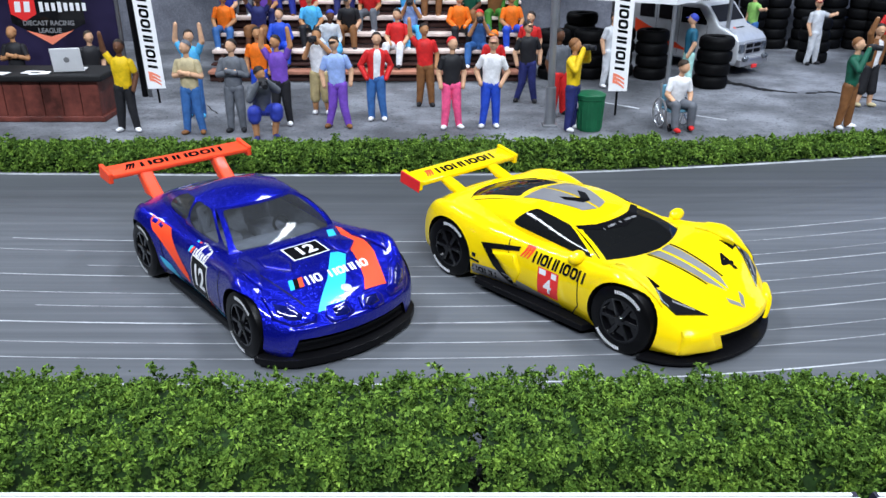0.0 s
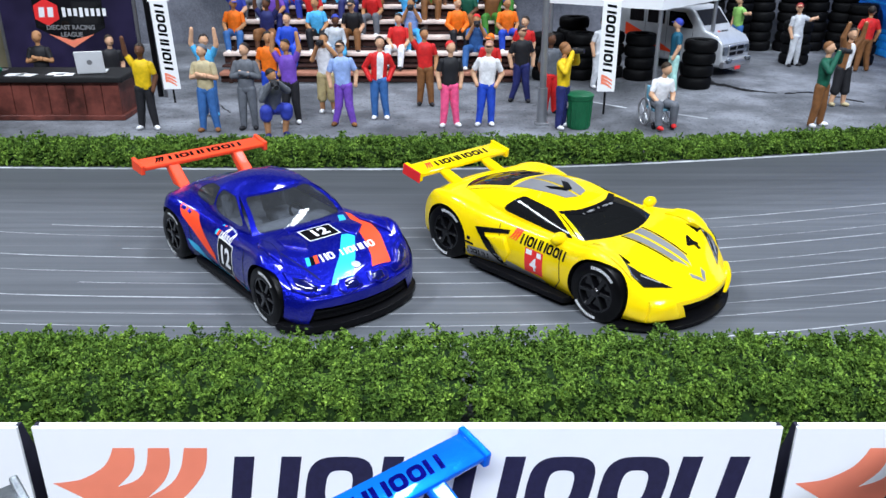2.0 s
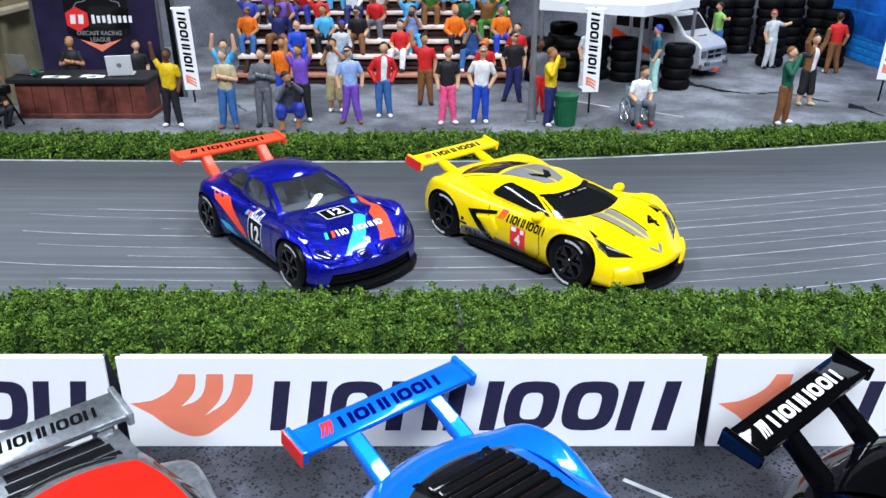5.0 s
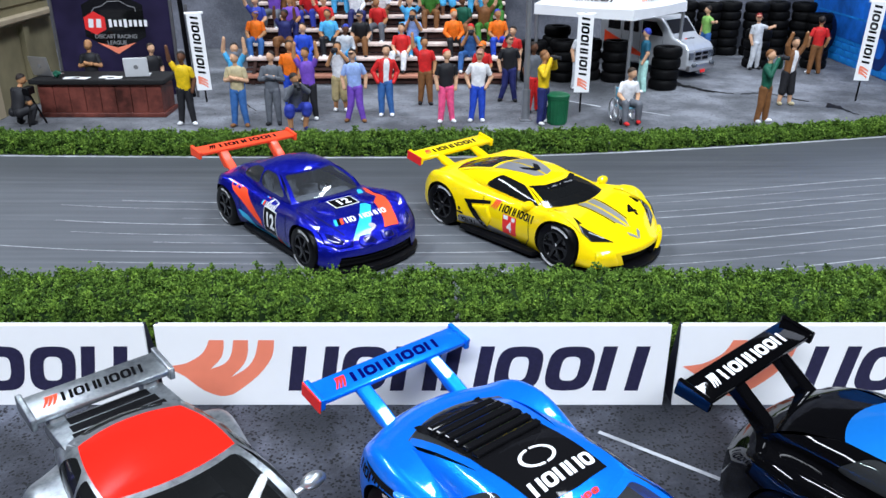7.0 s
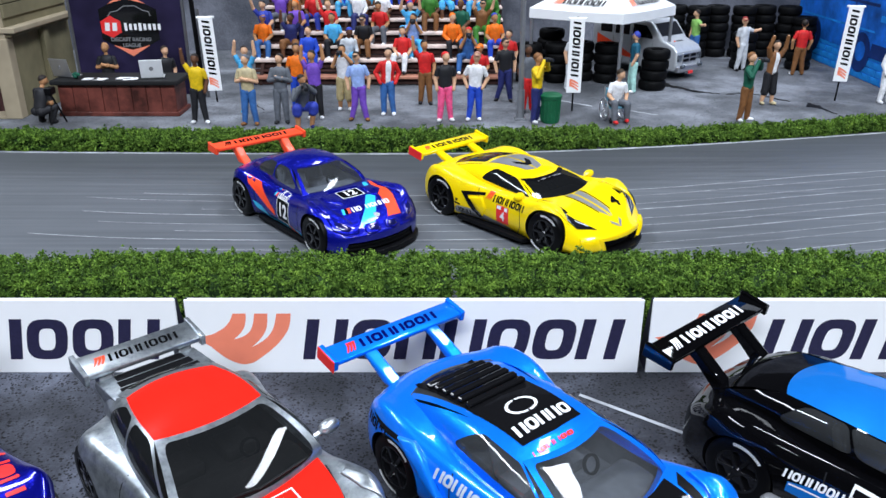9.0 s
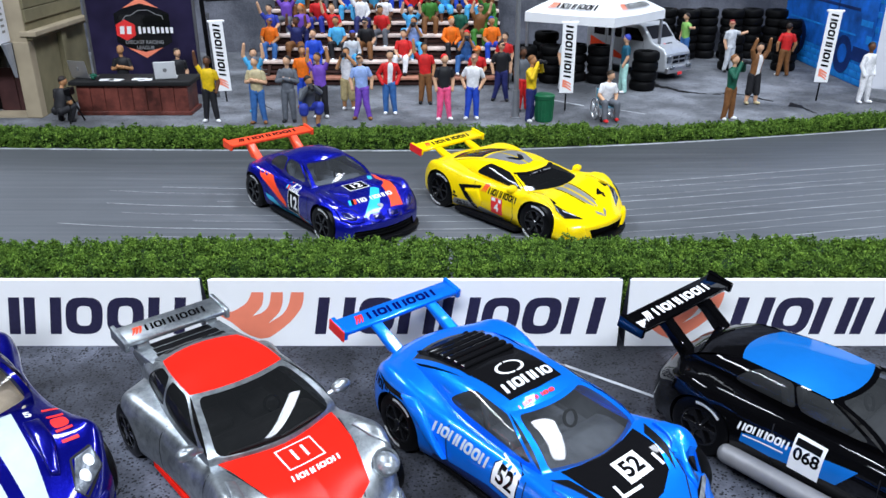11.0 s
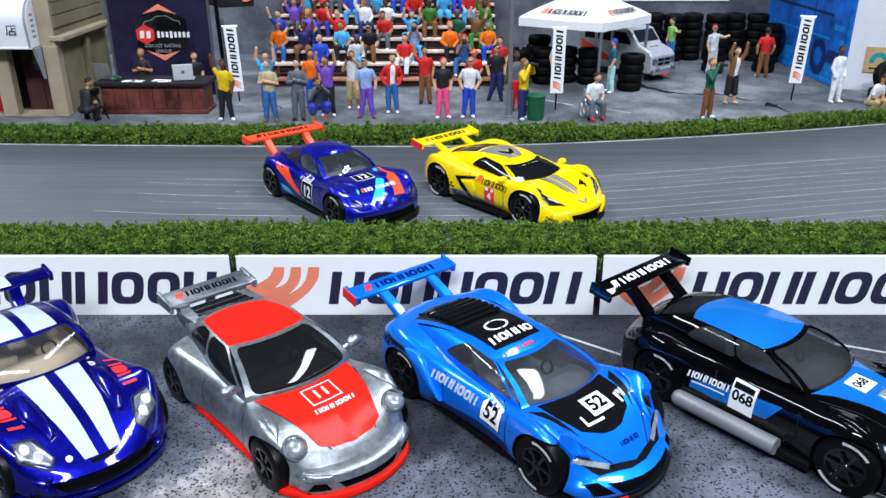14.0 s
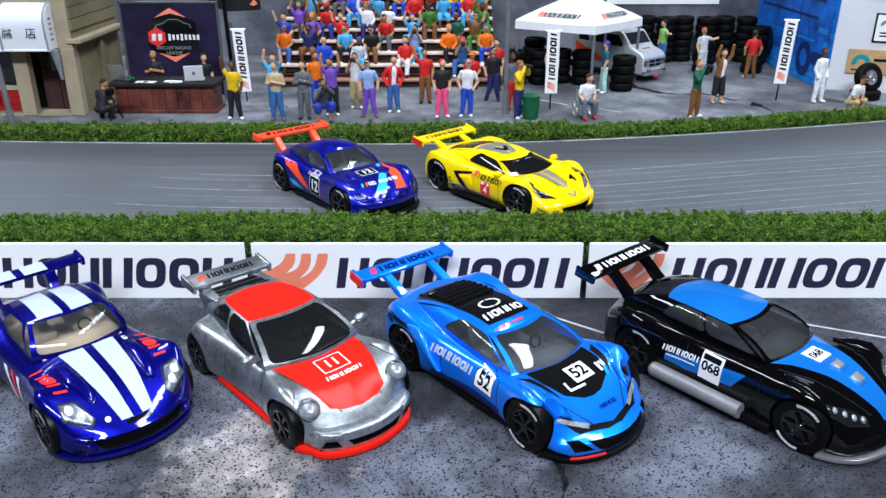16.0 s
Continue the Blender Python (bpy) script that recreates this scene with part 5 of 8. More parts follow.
def azure_racer():
    s = dict(r=5.8, hw=15.2, xf=19.95, xr=-20.75, rear=-35, nose=33.2, bottom=2.0, bow=6, bow_from=16, tail_from=-25, tail=4, paint=C_AZURE, glass=G_CLEAR, cabin=C_CABIN,
             glass_label="clear plastic window", swell=0.6, crown=0.7, panes={"front": [(0.05, 0.95, 0.04, 0.93)], "side": [(0.04, 0.62, 0.08, 0.92)], "rear": [(0.08, 0.92, 0.05, 0.97)]},
             deck=[(-34.78, 10.5), (-32.43, 13.8), (-24.44, 14.9), (-9.4, 13.8), (9.4, 12.8), (15.98, 12.2), (22.56, 10.5), (28.67, 7.4), (31.02, 5.6)],
             shoulder=[(-34.78, 10.5), (-28.2, 14.6), (-20.68, 15.2), (-8.46, 12), (7.52, 11.4), (15.04, 12.6), (20.68, 13.2), (26.79, 9.8), (31.02, 5.2)],
             width=[(-34.78, 12.4), (-28.2, 14.6), (-20.68, 15.6), (-7.52, 14), (7.52, 13.8), (19.74, 15.6), (26.32, 14.8), (31.02, 13)],
             belt=(12.0, 11.4, -25.5, 9.6, 3.4, 3, 12.0, 0.5, 14.0, 0.8), roof=(0.8, 8.2, -11, 7.6, 1.6, 2, 16.6, 0.4, 17.2, 0.4),
             wing=(-40.9, 16.7, 14.5, 4.8, 10, C_AZURE, 7, (-31.8, 13)), wing_label="azure blue rear wing", cuts=[mouth(33.2, 6, [(-5.4, 2.4), (5.4, 2.4), (8.4, 5.2), (-8.4, 5.2)], 0.6), mouth(33.2, 6, [(7.4, 3.2), (12.0, 3.0), (12.2, 5.6), (9.6, 5.4)], 1.0), mouth(33.2, 6, [(-7.4, 3.2), (-9.6, 5.4), (-12.2, 5.6), (-12.0, 3.0)], 1.0)],
             splitter=(0.7, 0.9, 0.5, C_PLASTIC), splitter_label="black plastic front splitter",
             skirt=(-14, 14.5, -0.2, 1.0, 1.1, C_PLASTIC))
    car, tree, roof_tree = make_car(s, at(18.9, 20.1, FG, -50.5), "azure blue toy supercar with black roof and race number 52")
    decal(car, tree, poly_mesh([(15.6, 0), (15.2, -5), (14.2, -8.9), (19.6, -8.6), (24.0, -6.6), (26.2, -2.6), (26.5, 0)], [(26.5, 0), (26.2, 2.6), (24.0, 6.6), (19.6, 8.6), (14.2, 8.9), (15.2, 5), (15.6, 0)]), "top", C_INK, "hood_panel", 0.08, "black hood panel")
    number_plate(car, tree, "52", 20.2, 1.6, 5.6, 4.8, 4.2, "top", C_WHITE, C_INK, top=True)
    decal(car, tree, poly_mesh(rect(23.6, -2.0, 0.6, 4.6), rect(22.6, -4.2, 2.4, 0.6), rect(21.6, 6.6, 2.6, 0.6)), "top", C_WHITE, "bracket_mark", 0.12)
    decal(car, tree, poly_mesh(*word_bars(0, 0, 5, 0.9, n=5)), "top", C_NAVY, "maker_word", 0.12, turn=place(29.2, 1.5, 0, True))
    number_plate(car, tree, "52", 6.8, 9.3, 6.0, 4.6, 4.2, "right", C_WHITE, C_INK, lean=-3, edge=C_INK)
    decal(car, tree, poly_mesh(*word_bars(-4.8, 10.1, 14.0, 1.9, -3)), "right", C_STRIPE, "maker_word", 0.1)
    # the dark reflection of the ground along the sill, laid on as a print
    decal(car, tree, poly_mesh([(-13, 2.3), (-12, 4.6), (3, 6.0), (12.8, 5.6), (12.8, 2.3)]), "right", C_AZUREWELL, "side_stripe", 0.07, "dark sill band with the ground's reflection painted in")
    decal(car, tree, poly_mesh(*word_bars(2.0, 3.6, 9, 1.2, -2, 5)), "right", C_NAVY, "maker_word", 0.1)
    decal(car, tree, poly_mesh(*word_bars(-25.5, 12.2, 8.0, 1.8, -3, 5)), "right", C_INK, "maker_word", 0.1)
    lay(car, tree, [(-26.5, 13.9), (-15.0, 13.0), (-15.5, 12.0), (-23.0, 12.6)][::-1], "right", C_INK, "side_intake", 0.1, "black side intake")
    emboss(car, tree, [(-18.6, 13.4), (-15.6, 13.6), (-13.4, 12.2), (-10.6, 9.0), (-7.6, 5.4), (-9.4, 5.8), (-14.6, 10.6), (-17.0, 12.2)][::-1], "right", C_AZURE, "blade", 1.0, "blue side blade")
    # a flat print in shade colour, for the hollow of the scoop
    lay(car, tree, [(-14.2, 9.4), (-12.6, 11.2), (-9.6, 8.0), (-11.0, 7.0)][::-1], "right", C_AZUREWELL, "side_scoop", 0.08, "scoop behind the door, its shade painted on")
    decal(car, tree, poly_mesh(rect(-18.6, 9.6, 3.4, 1.2, -4)), "right", C_REDINK, "sponsor_mark", 0.1)
    for k in range(6):
        b = box(-13.4 - 1.95 * k - 0.62, -13.4 - 1.95 * k + 0.62, -6.2, 6.2, -0.3, 0.42, 0.28, 2)
        part("louvre", b, C_INK, car, matrix=Matrix.Translation((0, 0, 17.62 - 0.02 * k - 0.055 * k * k)))
    for sd in (1, -1):
        lay(car, roof_tree, [(-0.4, 0), (-0.9, sd * 6.3), (-11, sd * 6.6), (-26.5, sd * 6.4), (-26.5, 0)], "top", C_INK, "roof_panel", 0.1, "black roof panel")
        arc = np.linspace(0, math.pi, 11)
        ring = [[(-8.2 + r * math.cos(t), sd * (0.2 + 1.35 * r * math.sin(t))) for r, t in ((2.1, a), (2.1, b), (1.65, b), (1.65, a))] for a, b in zip(arc, arc[1:])]
        decal(car, roof_tree, poly_mesh(*ring), "top", C_WHITE, "badge", 0.16, "white ring badge")
    decal(car, roof_tree, poly_mesh(*word_bars(0, 0, 11.6, 2.5, n=5)), "top", C_WHITE, "maker_word", 0.16, turn=place(-3.6, 0.3, 0, True))
    decal(car, roof_tree, poly_mesh(*word_bars(0, 0, 8.5, 0.8, n=6)), "top", C_REDINK, "maker_word", 0.14, "small printed header word", turn=place(1.2, -2.0, 0, True))
    for sd in (1, -1):
        lamp(car, tree, [(a, sd * b) for a, b in ((26.2, 13.0), (27.0, 12.9), (31.2, 6.4), (30.6, 5.8))], "top", C_CLEARLAMP, "narrow clear headlight", lift=0.3)
        decal(car, tree, poly_mesh([(14.4, sd * 11.6), (16.4, sd * 9.3), (21.6, sd * 8.4), (24.8, sd * 7.6), (20.6, sd * 10.0)]), "top", C_PLASTIC, "hood_vent", 0.05, "black hood vent")
        decal(car, tree, poly_mesh([(24.4, sd * 12.8), (25.2, sd * 13.4), (31.0, sd * 8.6), (33.2, sd * 2.0), (33.2, 0), (32.4, 0), (30.6, sd * 6.6)]), "top", C_PLASTIC, "grille_top", 0.05, "black grille edge")
    part("splitter_line", prism([(33.9 - 0.0267 * y * y, y) for y in range(-12, -4)] + [(33.6 - 0.0267 * y * y, y) for y in range(-5, -13, -1)], 0.4, "z", lo=1.7), C_REDINK, car, "red pinstripe over the splitter")
    for sd in (1, -1):
        emboss(car, tree, [(a, sd * b) for a, b in ((14.8, 12.2), (18.0, 11.4), (24.4, 8.6), (26.6, 8.8), (24.8, 12.4), (20.0, 14.0), (16.0, 13.6))], "top", C_AZURE, "fender_crease", 0.7)
    wing_word(car, s, ink=C_NAVY, mark=C_REDINK)
    part("wing_tip", box(-2.7, 2.7, -15.25, -14.95, -1.5, 1.0, 0.15), C_REDINK, car, "red wing tip", matrix=Matrix.Translation((-40.9, 0, 16.7)) @ Matrix.Rotation(radians(10), 4, "Y"))
    for line in (((-8.5, 11.6), (-7.8, 5), (-6.5, 3), (10, 3), (12, 6), (11.5, 11.4)), ):
        seam(car, tree, line, "right")
    for line in (((18, -10.4), (26, -8.6), (31, -5)), ((18, 10.4), (26, 8.6), (31, 5))):
        seam(car, tree, line, "top")
    return car


def black_racer():
    s = dict(r=5.9, hw=15.2, xf=19.90, xr=-20.7, rear=-35.2, nose=32.5, bottom=2.0, bow=5.5, bow_from=16, tail_from=-21, tail=3.5, paint=C_BLACK, glass=G_CLEAR, cabin=C_UMBER,
             glass_label="clear plastic window", swell=0.6, crown=0.8, panes={"front": [(0.05, 0.95, 0.05, 0.93)], "side": [(0.04, 0.37, 0.10, 0.93), (0.385, 0.72, 0.10, 0.93)], "rear": []},
             deck=[(-35.02, 10.5), (-32.14, 13.4), (-24.56, 14.9), (-9.4, 14.4), (5.64, 14.3), (11.28, 14.2), (20.68, 13.2), (29.14, 9.6), (31.96, 6.6)],
             shoulder=[(-35.02, 10), (-29.32, 13.4), (-20.68, 14.6), (-8.46, 13.2), (5.64, 13.0), (13.16, 13.2), (20.68, 13.9), (27.26, 10.2), (31.96, 5.6)],
             width=[(-35.02, 12.2), (-28.32, 14.6), (-20.68, 15.8), (-8.46, 14), (7.52, 13.9), (19.74, 15.7), (26.32, 14.8), (31.96, 13)],
             belt=(8.6, 10.4, -29.0, 9.2, 2.6, 2.4, 13.9, 0.4, 14.6, 0.9), roof=(-1.8, 8.4, -18.5, 7.4, 1.6, 2, 18.3, 0.4, 18.3, 0.5), roof_paint=C_SATIN, roof_label="bright blue roof",
             wing=(-37.4, 19.8, 15.2, 5.4, 10, C_BLACK, 6.5, (-29.3, 13.4)), wing_label="black rear wing", cuts=[mouth(32.5, 5.5, [(-8, 2.6), (8, 2.6), (10, 6.0), (-10, 6.0)], 1.0)],
             splitter=(0.7, 1.0, 0.8, C_SILVER), splitter_label="grey front splitter")
    car, tree, roof_tree = make_car(s, at(74.2, 19.5, FG, -49.3), "glossy black toy race coupe with bright blue roof and side exhaust")
    decal(car, tree, poly_mesh([(11.6, 0), (11.2, -4), (9.6, -9.4), (13.6, -7.0), (22.4, -4.4), (33, -2.2), (33, 0)], [(33, 0), (33, 2.6), (22.4, 5.4), (13.6, 8.0), (9.6, 9.6), (11.2, 4), (11.6, 0)]), "top", C_SATIN, "hood_panel", 0.08, "bright blue hood stripe")
    for x in (20.0, 24.6):
        vent = emboss(car, tree, [(x * LENGTH + a, 0.9 + b) for a, b in ((-1.6, -2.2), (1.6, -2.0), (1.6, 2.0), (-1.6, 2.2))], "top", C_SATIN, "hood_vent", 0.35, "blue-rimmed hood vent")
        emboss(vent, tree, [(x * LENGTH + a, 0.9 + b) for a, b in ((-1.0, -1.6), (1.0, -1.4), (1.0, 1.4), (-1.0, 1.6))], "top", C_GREYINK, "vent_floor", 0.5, "grey vent floor", inset=0.1)
    number_plate(car, tree, "068", 14.8, 1.2, 5.4, 4.6, 2.7, "top", C_WHITE, C_INK, top=True)
    decal(car, tree, poly_mesh([(-13.6, 7.2), (-13.4, 9.0), (-3.5, 10.3), (7.0, 11.3), (4.0, 7.4), (-8, 6.6)]), "right", C_SATIN, "side_stripe", 0.07, "bright blue side flash")
    number_plate(car, tree, "068", -1.6, 9.4, 5.6, 6.4, 3.1, "right", C_WHITE, C_INK, lean=-3)
    decal(car, tree, poly_mesh(rect(-1.6, 11.5, 4.6, 1.2, -3)), "right", C_INK, "sponsor_mark", 0.14)
    decal(car, tree, poly_mesh(*word_bars(-9.6, 10.2, 9.4, 1.5, -1)), "right", C_WHITE, "maker_word", 0.12)
    decal(car, tree, poly_mesh(rect(-9.4, 8.6, 7.6, 0.3, -1)), "right", C_WHITE, "underline", 0.12)
    pipe = tube((-14.3, -16.0, 3.9), (7.5, -16.0, 3.7), 1.75, n=24)
    ex = part("side_exhaust", pipe, C_EXHAUST, car, "silver side exhaust pipe", smooth=40)
    part("exhaust_tip", ball((-14.3, -16.0, 3.9), 1.75, 18, (0.9, 1, 1)), C_EXHAUST, ex, smooth=180)
    part("exhaust_mount", box(-14, 14, -15.6, -13, 1.2, 3.0, 0.3), C_PLASTIC, ex)
    for sd in (1, -1):
        eye = emboss(car, tree, [(a, sd * b) for a, b in ((23.0, 13.2), (25.4, 9.6), (29.0, 6.4), (30.0, 6.8), (27.6, 11.0), (24.8, 13.6))], "top", C_DARKLAMP, "headlight", 0.35, "dark headlight with bright reflectors")
        for hx, hy in ((24.6, 12.2), (26.0, 10.6), (27.4, 9.2), (28.6, 7.6)):
            emboss(eye, tree, [(hx + 0.5 * math.cos(a), sd * hy + 0.6 * math.sin(a)) for a in np.linspace(0, 2 * math.pi, 9)[:-1]], "top", C_CLEARLAMP, "reflector", 0.6, inset=0.1)
        emboss(car, tree, [(a, sd * b) for a, b in ((13.0, 11.0), (15.0, 13.4), (20.0, 14.4), (23.0, 13.8), (19.0, 10.4))], "top", C_BLACK, "fender_crease", 0.6)
    wing_word(car, s, ink=C_WHITE)
    for line in (((-8.5, 12.6), (-7.8, 6), (-6.5, 4), (9, 4), (11, 7), (10.5, 12)), ):
        seam(car, tree, line, "right")
    for line in (((12, -10.2), (22, -8.6), (31, -5)), ((12, 10.2), (22, 8.6), (31, 5))):
        seam(car, tree, line, "top")
    return car


def navy_racer():
    s = dict(r=5.6, hw=15.3, xf=20.40, xr=-20.2, rear=-30, nose=33.5, bottom=2.0, bow=6.5, bow_from=16, tail_from=-19, tail=3.5, paint=C_NAVY, glass=G_PLAIN, cabin=C_TAN,
             glass_label="clear plastic window over beige cabin", swell=0.6, crown=0.8, panes={"front": [(0.05, 0.95, 0.05, 0.93)], "side": [(0.07, 0.6, 0.12, 0.86)], "rear": [(0.1, 0.9, 0.1, 0.9)]},
             deck=[(-30.08, 11), (-28.2, 13.6), (-20.68, 14.6), (-9.4, 14.6), (3.76, 14.5), (11.28, 14.0), (22.56, 11.4), (30.08, 7.6), (33.37, 5.6)],
             shoulder=[(-30.08, 10.5), (-26.32, 13.4), (-19.74, 14.6), (-8.46, 12.4), (4.7, 11.8), (13.16, 12.6), (21.15, 13.6), (28.2, 10.6), (33.37, 5.8)],
             width=[(-30.08, 12.6), (-26.32, 14.8), (-19.74, 15.8), (-8.46, 13.6), (5.64, 13.6), (20.68, 15.6), (27.26, 14.8), (33.37, 13)],
             belt=(6.0, 10.6, -19, 9.6, 3.2, 2.5, 14.4, 0.3, 14.8, 0.8), roof=(-0.4, 8.2, -12.2, 7.4, 1.8, 1.5, 19.8, 0.3, 19.5, 0.5), dash=C_TAN, deep=2.4, seat_at=14.5,
             wing=(-29.4, 18.8, 15.4, 4.6, 8, C_NAVY, 7, (-26.3, 13.2)), wing_label="dark blue rear wing with white stripes", cuts=[mouth(33.5, 6.5, [(-8, 2.8), (8, 2.8), (10, 5.4), (-10, 5.4)], 1.0), mouth(33.5, 6.5, [(10.6, 2.8), (13.0, 2.8), (12.8, 4.8), (10.8, 4.8)], 1.0), mouth(33.5, 6.5, [(-10.6, 2.8), (-10.8, 4.8), (-12.8, 4.8), (-13.0, 2.8)], 1.0)],
             splitter=(0.7, 0.9, 0.3, C_NAVY),
             lettered=True)
    car, tree, roof_tree = make_car(s, at(-81.8, 19.2, FG, -44.5), "dark blue toy sports car with two white racing stripes")
    for sd in (1, -1):
        decal(car, tree, poly_mesh([(9.6, sd * 1.0), (9.0, sd * 6.0), (22, sd * 5.0), (32.8, sd * 3.4), (33.0, sd * 1.0)]), "top", C_STRIPE, "stripe", 0.09, "white racing stripe")
        decal(car, roof_tree, poly_mesh([(1.2, sd * 0.9), (0.6, sd * 6.0), (-14.2, sd * 5.4), (-14.2, sd * 0.9)]), "top", C_STRIPE, "stripe", 0.09, "white racing stripe")
        part("stripe", poly_mesh([(-2.2, sd * 1.0), (-2.2, sd * 6.6), (2.2, sd * 6.6), (2.2, sd * 1.0)]), C_STRIPE, car, "white racing stripe", matrix=Matrix.Translation((-29.4, 0, 18.8)) @ Matrix.Rotation(radians(8), 4, "Y") @ Matrix.Translation((0, 0, 0.56)))
        emboss(car, tree, [(a, sd * b) for a, b in ((24.2, 9.8), (23.8, 12.8), (26.4, 13.0), (29.4, 8.6), (28.4, 7.6))], "top", C_LAMP, "headlight", 0.35, "clear headlight")
        for hx, hy in ((27.0, 11.4), (28.9, 9.9)):
            decal(car, tree, poly_mesh([(hx + 0.9 * math.cos(a), sd * hy + 0.8 * math.sin(a)) for a in np.linspace(0, 2 * math.pi, 15)[:-1]]), "top", C_SILVER, "headlight_bulb", 0.55)
        seam(car, tree, [(a, sd * b) for a, b in ((25.6, 9.2), (25.0, 12.6), (28.0, 13.0), (31.6, 9.0), (30.4, 7.8), (25.6, 9.2))], "top", 0.35)
        decal(car, tree, poly_mesh(*word_bars(0, 0, 12.6, 2.6, n=3)), "top", C_REDINK, "maker_word", 0.12, "red maker's word", turn=place(16.6, sd * 11.2, sd * -4))
        emboss(car, tree, [(a, sd * b) for a, b in ((12.6, 6.4), (12.8, 8.8), (19.4, 8.9), (25.6, 6.8), (25.0, 5.6), (20.0, 5.9))], "top", C_NAVY, "hood_bulge", 0.8)
        emboss(car, tree, [(sd * a, b) for a, b in ((12.6, 3.0), (9.4, 3.0), (9.2, 6.0), (12.0, 6.2))], "front", C_NAVY, "front_cheek", 0.7)
        decal(car, tree, poly_mesh([(31.4 + 0.6 * math.cos(a), sd * 5.6 + 0.6 * math.sin(a)) for a in np.linspace(0, 2 * math.pi, 13)[:-1]]), "top", C_WHITE, "hood_pin", 0.1)
    decal(car, tree, text_mesh("5", 2.6), "top", C_WHITE, "race_number", 0.1, turn=place(10.8, 8.0, 0, True))
    decal(car, tree, poly_mesh([(33.2, -2.6), (34.0, -2.6), (34.0, 2.6), (33.2, 2.6)]), "top", C_INK, "badge", 0.14)
    for k, c in enumerate((C_WHITE, C_REDINK, C_WHITE)):
        decal(car, tree, poly_mesh([(4 - 4 * k, 10.5), (6 - 4 * k, 10.5), (12 - 3 * k, 3), (9.5 - 3 * k, 3)]), "right", c, "side_stripe", 0.08 + 0.02 * k, "red and white side stripes")
    for line in (((-8.5, 12.4), (-7.8, 5), (-6.5, 3), (9, 3), (11, 6), (10.5, 12)), ):
        seam(car, tree, line, "right")
    return car


blue_racer()
yellow_racer()
zinc_racer()
azure_racer()
black_racer()
navy_racer()

# ---- painted figurines: one plain moulded piece each ----
SKIN, TAN_SKIN, BROWN = (0.62, 0.36, 0.22), (0.45, 0.22, 0.10), (0.12, 0.05, 0.025)
COL = dict(yellow=(0.75, 0.50, 0.01), white=(0.78, 0.78, 0.80), black=(0.015, 0.015, 0.018), grey=(0.12, 0.13, 0.15), red=(0.62, 0.02, 0.02), orange=(0.85, 0.17, 0.01), blue=(0.02, 0.07, 0.5), royal=(0.03, 0.05, 0.35),
           sky=(0.08, 0.42, 0.75), pale=(0.30, 0.42, 0.75), purple=(0.17, 0.07, 0.45), navy=(0.02, 0.025, 0.12), brown=(0.20, 0.085, 0.03), jeans=(0.04, 0.13, 0.35), khaki=(0.45, 0.36, 0.18), tan=(0.50, 0.42, 0.25),
           pink=(0.85, 0.10, 0.25), green=(0.05, 0.20, 0.03), forest=(0.01, 0.10, 0.06), mint=(0.40, 0.68, 0.62), lime=(0.25, 0.50, 0.12), teal=(0.01, 0.09, 0.15), silver=(0.55, 0.57, 0.60))
PAINTS = {}


def enamel(c):
    c = COL[c] if isinstance(c, str) else c
    if c not in PAINTS:
        PAINTS[c] = mat("hand_painted_enamel", c, 0.6, var=0.18, scale=420, bump=0.15, bscale=900)
    return PAINTS[c]


def limb(bm, pts, radii, slot, n=8):
    """A jointed limb: tapered tubes with round joints."""
    made = bmesh.new()
    for k in range(len(pts) - 1):
        tube(pts[k], pts[k + 1], radii[k], radii[k + 1], n, made)
        ball(pts[k + 1], radii[k + 1] * 1.02, n, bm=made)
    ball(pts[0], radii[0] * 1.02, n, bm=made)
    for f in made.faces:
        f.material_index = slot
    merge(bm, made)


